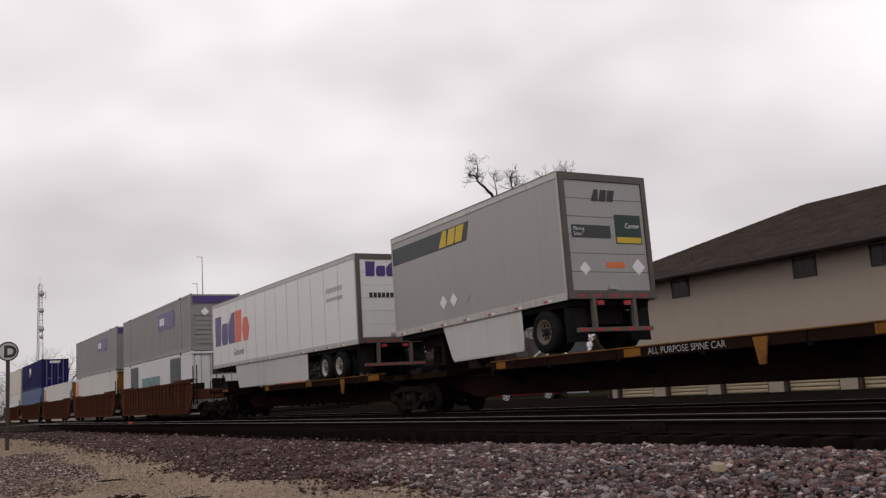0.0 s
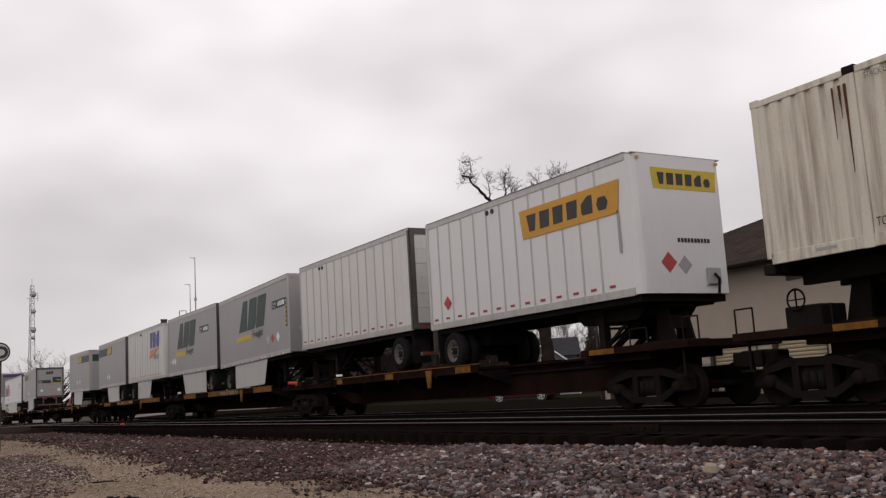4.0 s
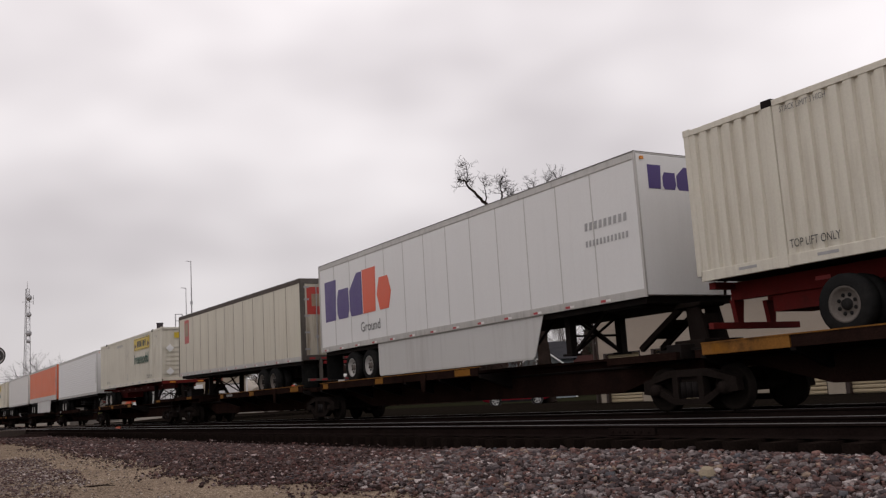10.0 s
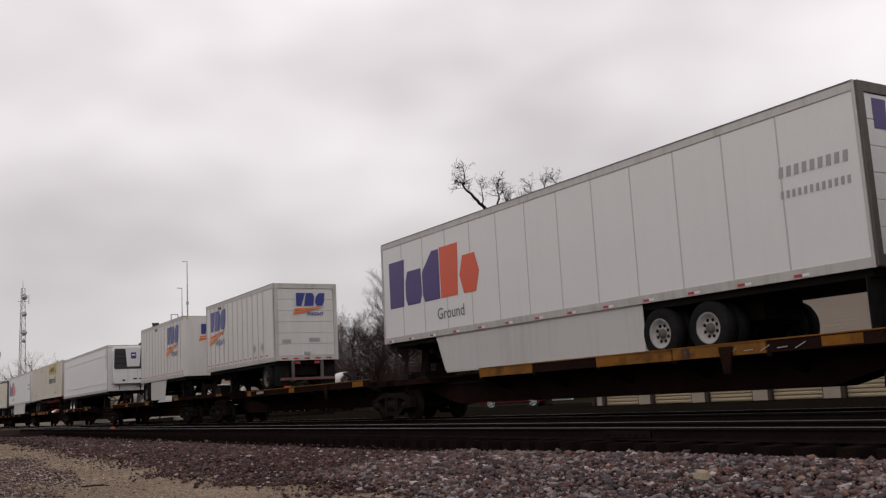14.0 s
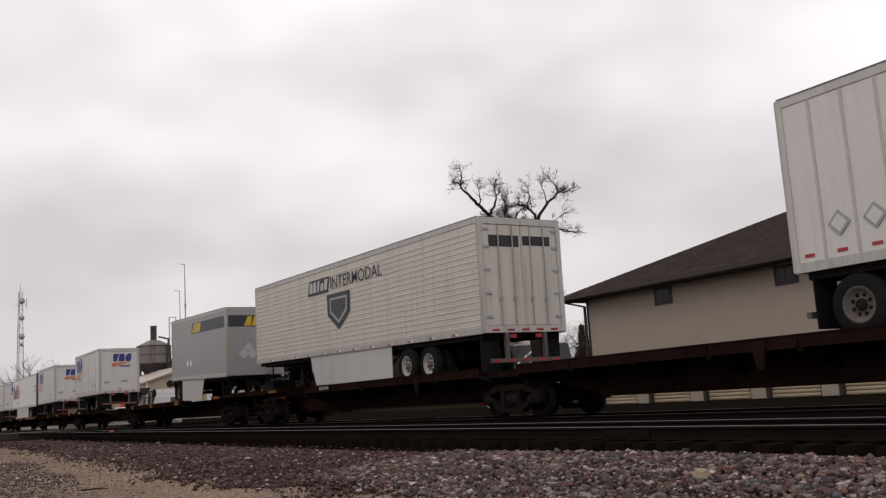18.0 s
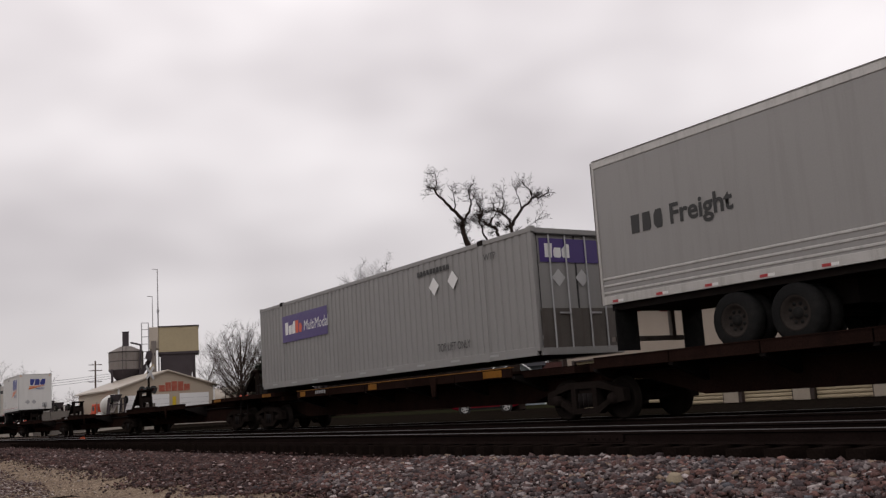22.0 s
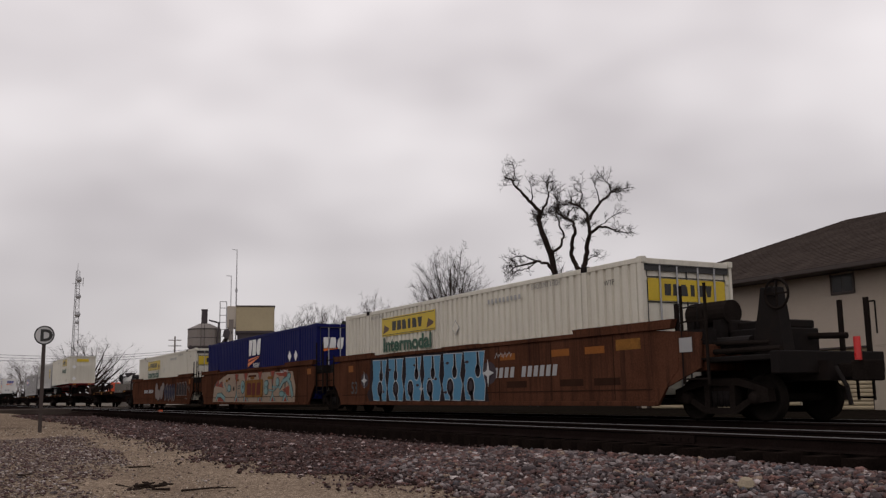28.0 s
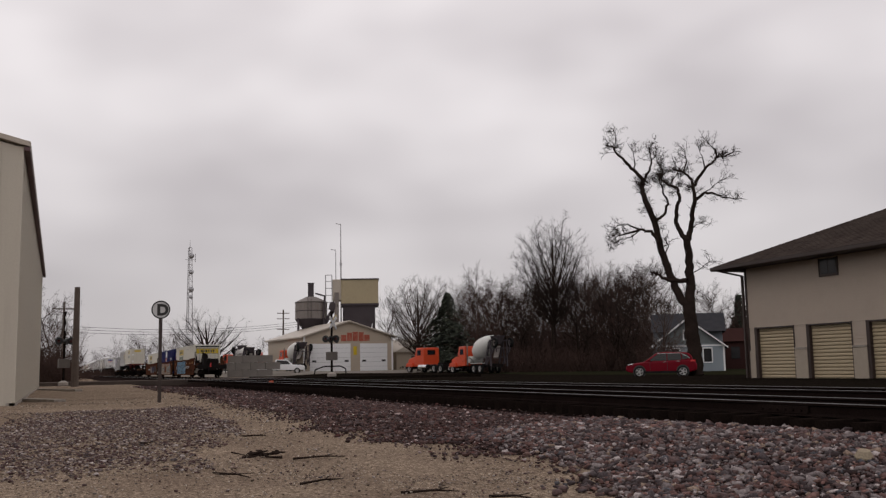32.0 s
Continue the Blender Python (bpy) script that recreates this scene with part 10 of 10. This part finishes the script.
def conifer(m, h, w, seed, label="dark green spruce beside the parked trucks"):
    rnd = random.Random(seed)
    t = thing("conifer", label, "tree", m)
    part("trunk", MB().tube((0, 0, 0), (0, 0, h), 0.18, 0.03, 7), BARK, t)
    mb = MB()
    for k in range(330):
        f = (k + rnd.random()) / 330
        z = 0.7 + (h - 0.75) * f
        a = k * 2.4 + rnd.uniform(-0.5, 0.5)
        reach = (w * (1 - f) ** 1.05 * rnd.choice((0.55, 0.8, 0.9, 1.0, 1.12)) * (1 + 0.16 * math.sin(3 * a + 9 * f)) + 0.12)
        out, side = Vector((math.cos(a), math.sin(a), 0)), Vector((-math.sin(a), math.cos(a), 0))
        droop = rnd.uniform(0.12, 0.42)
        n = 7 + int(15 * reach / w)
        for i in range(n):
            g = (0.18 + 0.82 * (i + rnd.random()) / n)
            c = out * reach * g + Vector((0, 0, z - droop * reach * g * g + 0.10 * reach * g))
            sd = side * rnd.uniform(-1, 1) * (0.5 * reach * (1.05 - g) + 0.10)
            tip = c + out * rnd.uniform(0.15, 0.42) + sd + Vector((0, 0, rnd.uniform(-0.30, 0.08)))
            wid = (side * 0.15 + Vector((0, 0, rnd.uniform(0.02, 0.14)))) * rnd.uniform(0.7, 1.3)
            mid = c.lerp(tip, 0.55)
            mb.add([c, mid + wid, tip, mid - wid, mid + Vector((0, 0, 0.07))], [(0, 1, 4), (1, 2, 4), (2, 3, 4), (3, 0, 4), (0, 3, 2, 1)])
    part("crown", mb, NEEDLES, t, "dense dark green boughs")


conifer(place(22.5, 118), 9.9, 5.7, 4)
conifer(place(39.7, 132), 9.6, 2.2, 6, "slim grey-green conifer behind the storage building")


def oval_tree(m, h, wide, z0, seed, label, bark, limbs=36, counts=(8, 5, 2), r0=0.2):
    """A bare tree with one trunk and a full oval crown of fine ascending twigs."""
    rnd = random.Random(seed)
    t = thing("bare_tree", label, "tree", m, "bare trees")
    trunk, crown = MB(), MB()
    spine = wander(rnd, Vector((0, 0, -0.1)), Vector((0, 0, 1)), h * 0.86, 10, 0.04, 0.05)
    limb(trunk, spine, r0, 0.03, 8)
    mid, half = (z0 + h) / 2, (h - z0) / 2
    for k in range(limbs):
        u = -0.72 + 1.66 * (k + 0.5) / limbs
        ring = math.sqrt(max(0.02, 1 - u * u))
        a = k * 2.39996 + rnd.uniform(-0.25, 0.25)
        far = rnd.uniform(0.78, 1.0)
        tip = Vector((wide / 2 * ring * math.cos(a), wide / 2 * ring * math.sin(a), 0)) * far + Vector((0, 0, mid + half * u * far))
        s = max(0.12, min(0.93, (tip.z - (0.30 + 0.25 * ring) * (tip.z - z0 * 0.55) - 0.12 * wide * ring) / (h * 0.86)))
        i = min(int(s * 10), 9)
        a0 = spine[i].lerp(spine[i + 1], s * 10 - i)
        bend = a0.lerp(tip, 0.5) + Vector((tip.x, tip.y, 0)) * 0.14 + Vector((0, 0, -0.06 * (tip - a0).length))
        q = []
        for j in range(7):
            g = j / 6
            q.append(a0 * (1 - g) ** 2 + bend * 2 * g * (1 - g) + tip * g * g + Vector((rnd.gauss(0, 0.05), rnd.gauss(0, 0.05), rnd.gauss(0, 0.05))))
        ln = (tip - a0).length
        limb(crown, q, max(0.035, r0 * 0.42 * (ln / h) ** 0.5), 0.014, 4)
        shoots(rnd, crown, q, 0.018, max(0.8, ln * 0.24), 2, counts, 0.12)
    part("trunk", trunk, bark, t, smooth=True)
    part("crown", crown, bark, t, "full oval crown of fine bare twigs")


oval_tree(place(20.7, 126), 12.9, 9.6, 2.0, 41, "leafless tree with a wide rounded crown", BARK_MID, 64, (9, 6, 3), 0.26)
oval_tree(place(28.85, 112), 18.4, 8.6, 6.0, 42, "tall leafless tree with an oval crown above the wood", BARK, 62, (9, 6, 3), 0.34)
oval_tree(place(40.3, 118), 9.6, 6.0, 2.0, 43, "small reddish leafless tree behind the storage building", BARK_RED, 26, (6, 4, 2), 0.14)
oval_tree(place(8.2, 180), 11.5, 15.5, 2.0, 44, "leafless wide-crowned tree in the distance", BARK, 34, (7, 4, 2), 0.5)
oval_tree(place(35.3, 88), 8.2, 5.6, 1.4, 45, "small leafless tree in front of the blue-grey house", BARK_PALE, 22, (6, 4, 2), 0.10)

# ---- loose stone ----
def edge_y(x, y):
    return toe_y(x) + 0.7 * noise.noise(Vector((x * 0.8, y * 0.8, 2)))


def clean(x, y, r):
    k = 0.9 * (y - edge_y(x, y)) - 0.30 + 0.28 * (x + 13.0)
    return r < k


def fines(x, y, r):
    k = y - edge_y(x, y)
    return k > 0 or r < 0.5 * (k + 0.9)


stones("ballast_stones", 20000, (-14.5, -3.0, 4.6, 8.95), (0.024, 0.046), STONES, "angular grey and reddish-brown ballast stones", 1, clean)
stones("ballast_stones", 9000, (-30.0, -12.0, 4.2, 8.95), (0.020, 0.042), FINES, "angular reddish-brown ballast stones", 2, fines)
stones("ballast_stones", 9000, (-62.0, -30.0, 4.2, 8.95), (0.022, 0.048), FINES, "angular reddish-brown ballast stones", 3, fines)
stones("ballast_fines", 12000, (-14.0, -3.0, 3.6, 8.9), (0.012, 0.030), FINES, "small dark reddish ballast chips", 8, fines)
stones("ballast_fines", 24000, (-32.0, -14.0, 3.4, 8.9), (0.011, 0.030), FINES, "small dark reddish ballast chips", 9, fines)
# stones between the rails take the dark rail-web colour
stones("ballast_stones", 4500, (-30.0, 0.0, 8.8, 12.3), (0.022, 0.042), RAIL_SIDE, "dark ballast stones between the rails", 4, None, 0.0)


def heap(x, y, r):
    u, v = (x + 18.6) / 7.2, (y - 0.95 + 0.10 * (x + 18.6)) / 2.2
    d = u * u + v * v + 0.7 * noise.noise(Vector((x * 0.5, y * 0.9, 4)))
    return r > d * 1.1 - 0.45 and d < 1.0


def strewn(x, y, r):
    return r < 0.45 + noise.noise(Vector((x * 0.45, y * 0.6, 5)))


stones("pebbles", 42000, (-28.0, -10.5, -1.9, 5.0), (0.012, 0.027), PEBBLES, "scattered red-brown and white gravel on the dirt", 5, heap, 0.0, 0.45)
stones("pebbles", 9000, (-26.0, -5.0, -1.8, 6.2), (0.007, 0.020), PEBBLES, "scattered small gravel on the dirt", 15, strewn, 0.0, 0.5)
stones("grit", 22000, (-17.0, -5.5, -1.5, 5.2), (0.006, 0.014), GRIT, "pale grit on the packed dirt", 6, strewn, 0.0, 0.5)
stones("grit", 6000, (-34.0, -17.0, -1.0, 7.5), (0.008, 0.02), GRIT, "pale grit on the packed dirt", 7, strewn)

rock = MB()
rock.lathe([(0.0, -0.02), (0.075, 0.0), (0.095, 0.06), (0.06, 0.12), (0.0, 0.14)], (0, 0, 0), 9, "z")
solid("pale_rock", rock, PALE_ROCK, "single pale tan rock on the ballast", "rock", m=pose(-7.4, 7.6, ground_z(-7.4, 7.6), 14, 8, 30))
rnd = random.Random(33)
t = thing("dead_twigs", "small heap of dead twigs and bark on the dirt", "twigs", pose(-13.1, 2.55, ground_z(-13.1, 2.55)))
for k in range(16):
    a = rnd.uniform(0, 6.28)
    c = Vector((rnd.gauss(0, 0.18), rnd.gauss(0, 0.14), rnd.uniform(0, 0.06)))
    d = Vector((math.cos(a), math.sin(a), rnd.uniform(-0.1, 0.25))) * rnd.uniform(0.05, 0.2)
    part("twig", MB().tube(c - d, c + d, 0.022, 0.010, 5), BARK, t)
for x, y, turn, ln in ((-9.0, 3.5, 60, 0.6), (-11.2, 1.9, 20, 0.9), (-12.6, 3.3, 75, 0.7), (-14.8, 1.2, 10, 0.8), (-10.2, 2.7, 100, 0.5), (-15.6, 3.0, 40, 0.6), (-8.4, 4.1, 30, 0.5)):
    t = thing("dead_branch", "thin dead branch lying on the dirt", "twigs", pose(x, y, ground_z(x, y) + 0.02, 0, 0, turn), "fallen twigs")
    part("stick", MB().tube((-ln / 2, 0, 0), (0.05, 0.03, 0.02), 0.016, 0.012, 5).tube((0.05, 0.03, 0.02), (ln / 2, -0.02, 0.015), 0.012, 0.005, 5), BARK, t)
    part("side_twig", MB().tube((0.05, 0.03, 0.02), (ln * 0.3, 0.12, 0.04), 0.008, 0.004, 4), BARK, t)
m_ = MB().box(-0.25, 0.25, -0.02, 0.02, -0.03, 0.05).beam((-0.5, 0, 0.0), (-0.1, 0, 0.03), 0.06, 0.05)
solid("orange_flag", m_, SPRAY_RED, "small orange marker on the near rail", "marker", m=pose(-44.5, Y_NEAR - 0.86, 0.05))


# ---- motion: the whole train runs off along the far track ----
def motions():
    for ob, u, m in MOVERS:
        walk(ob, [(0.0, m), (32.0, pose(-SPEED * 32.0, 0, 0) @ m)])


motions()
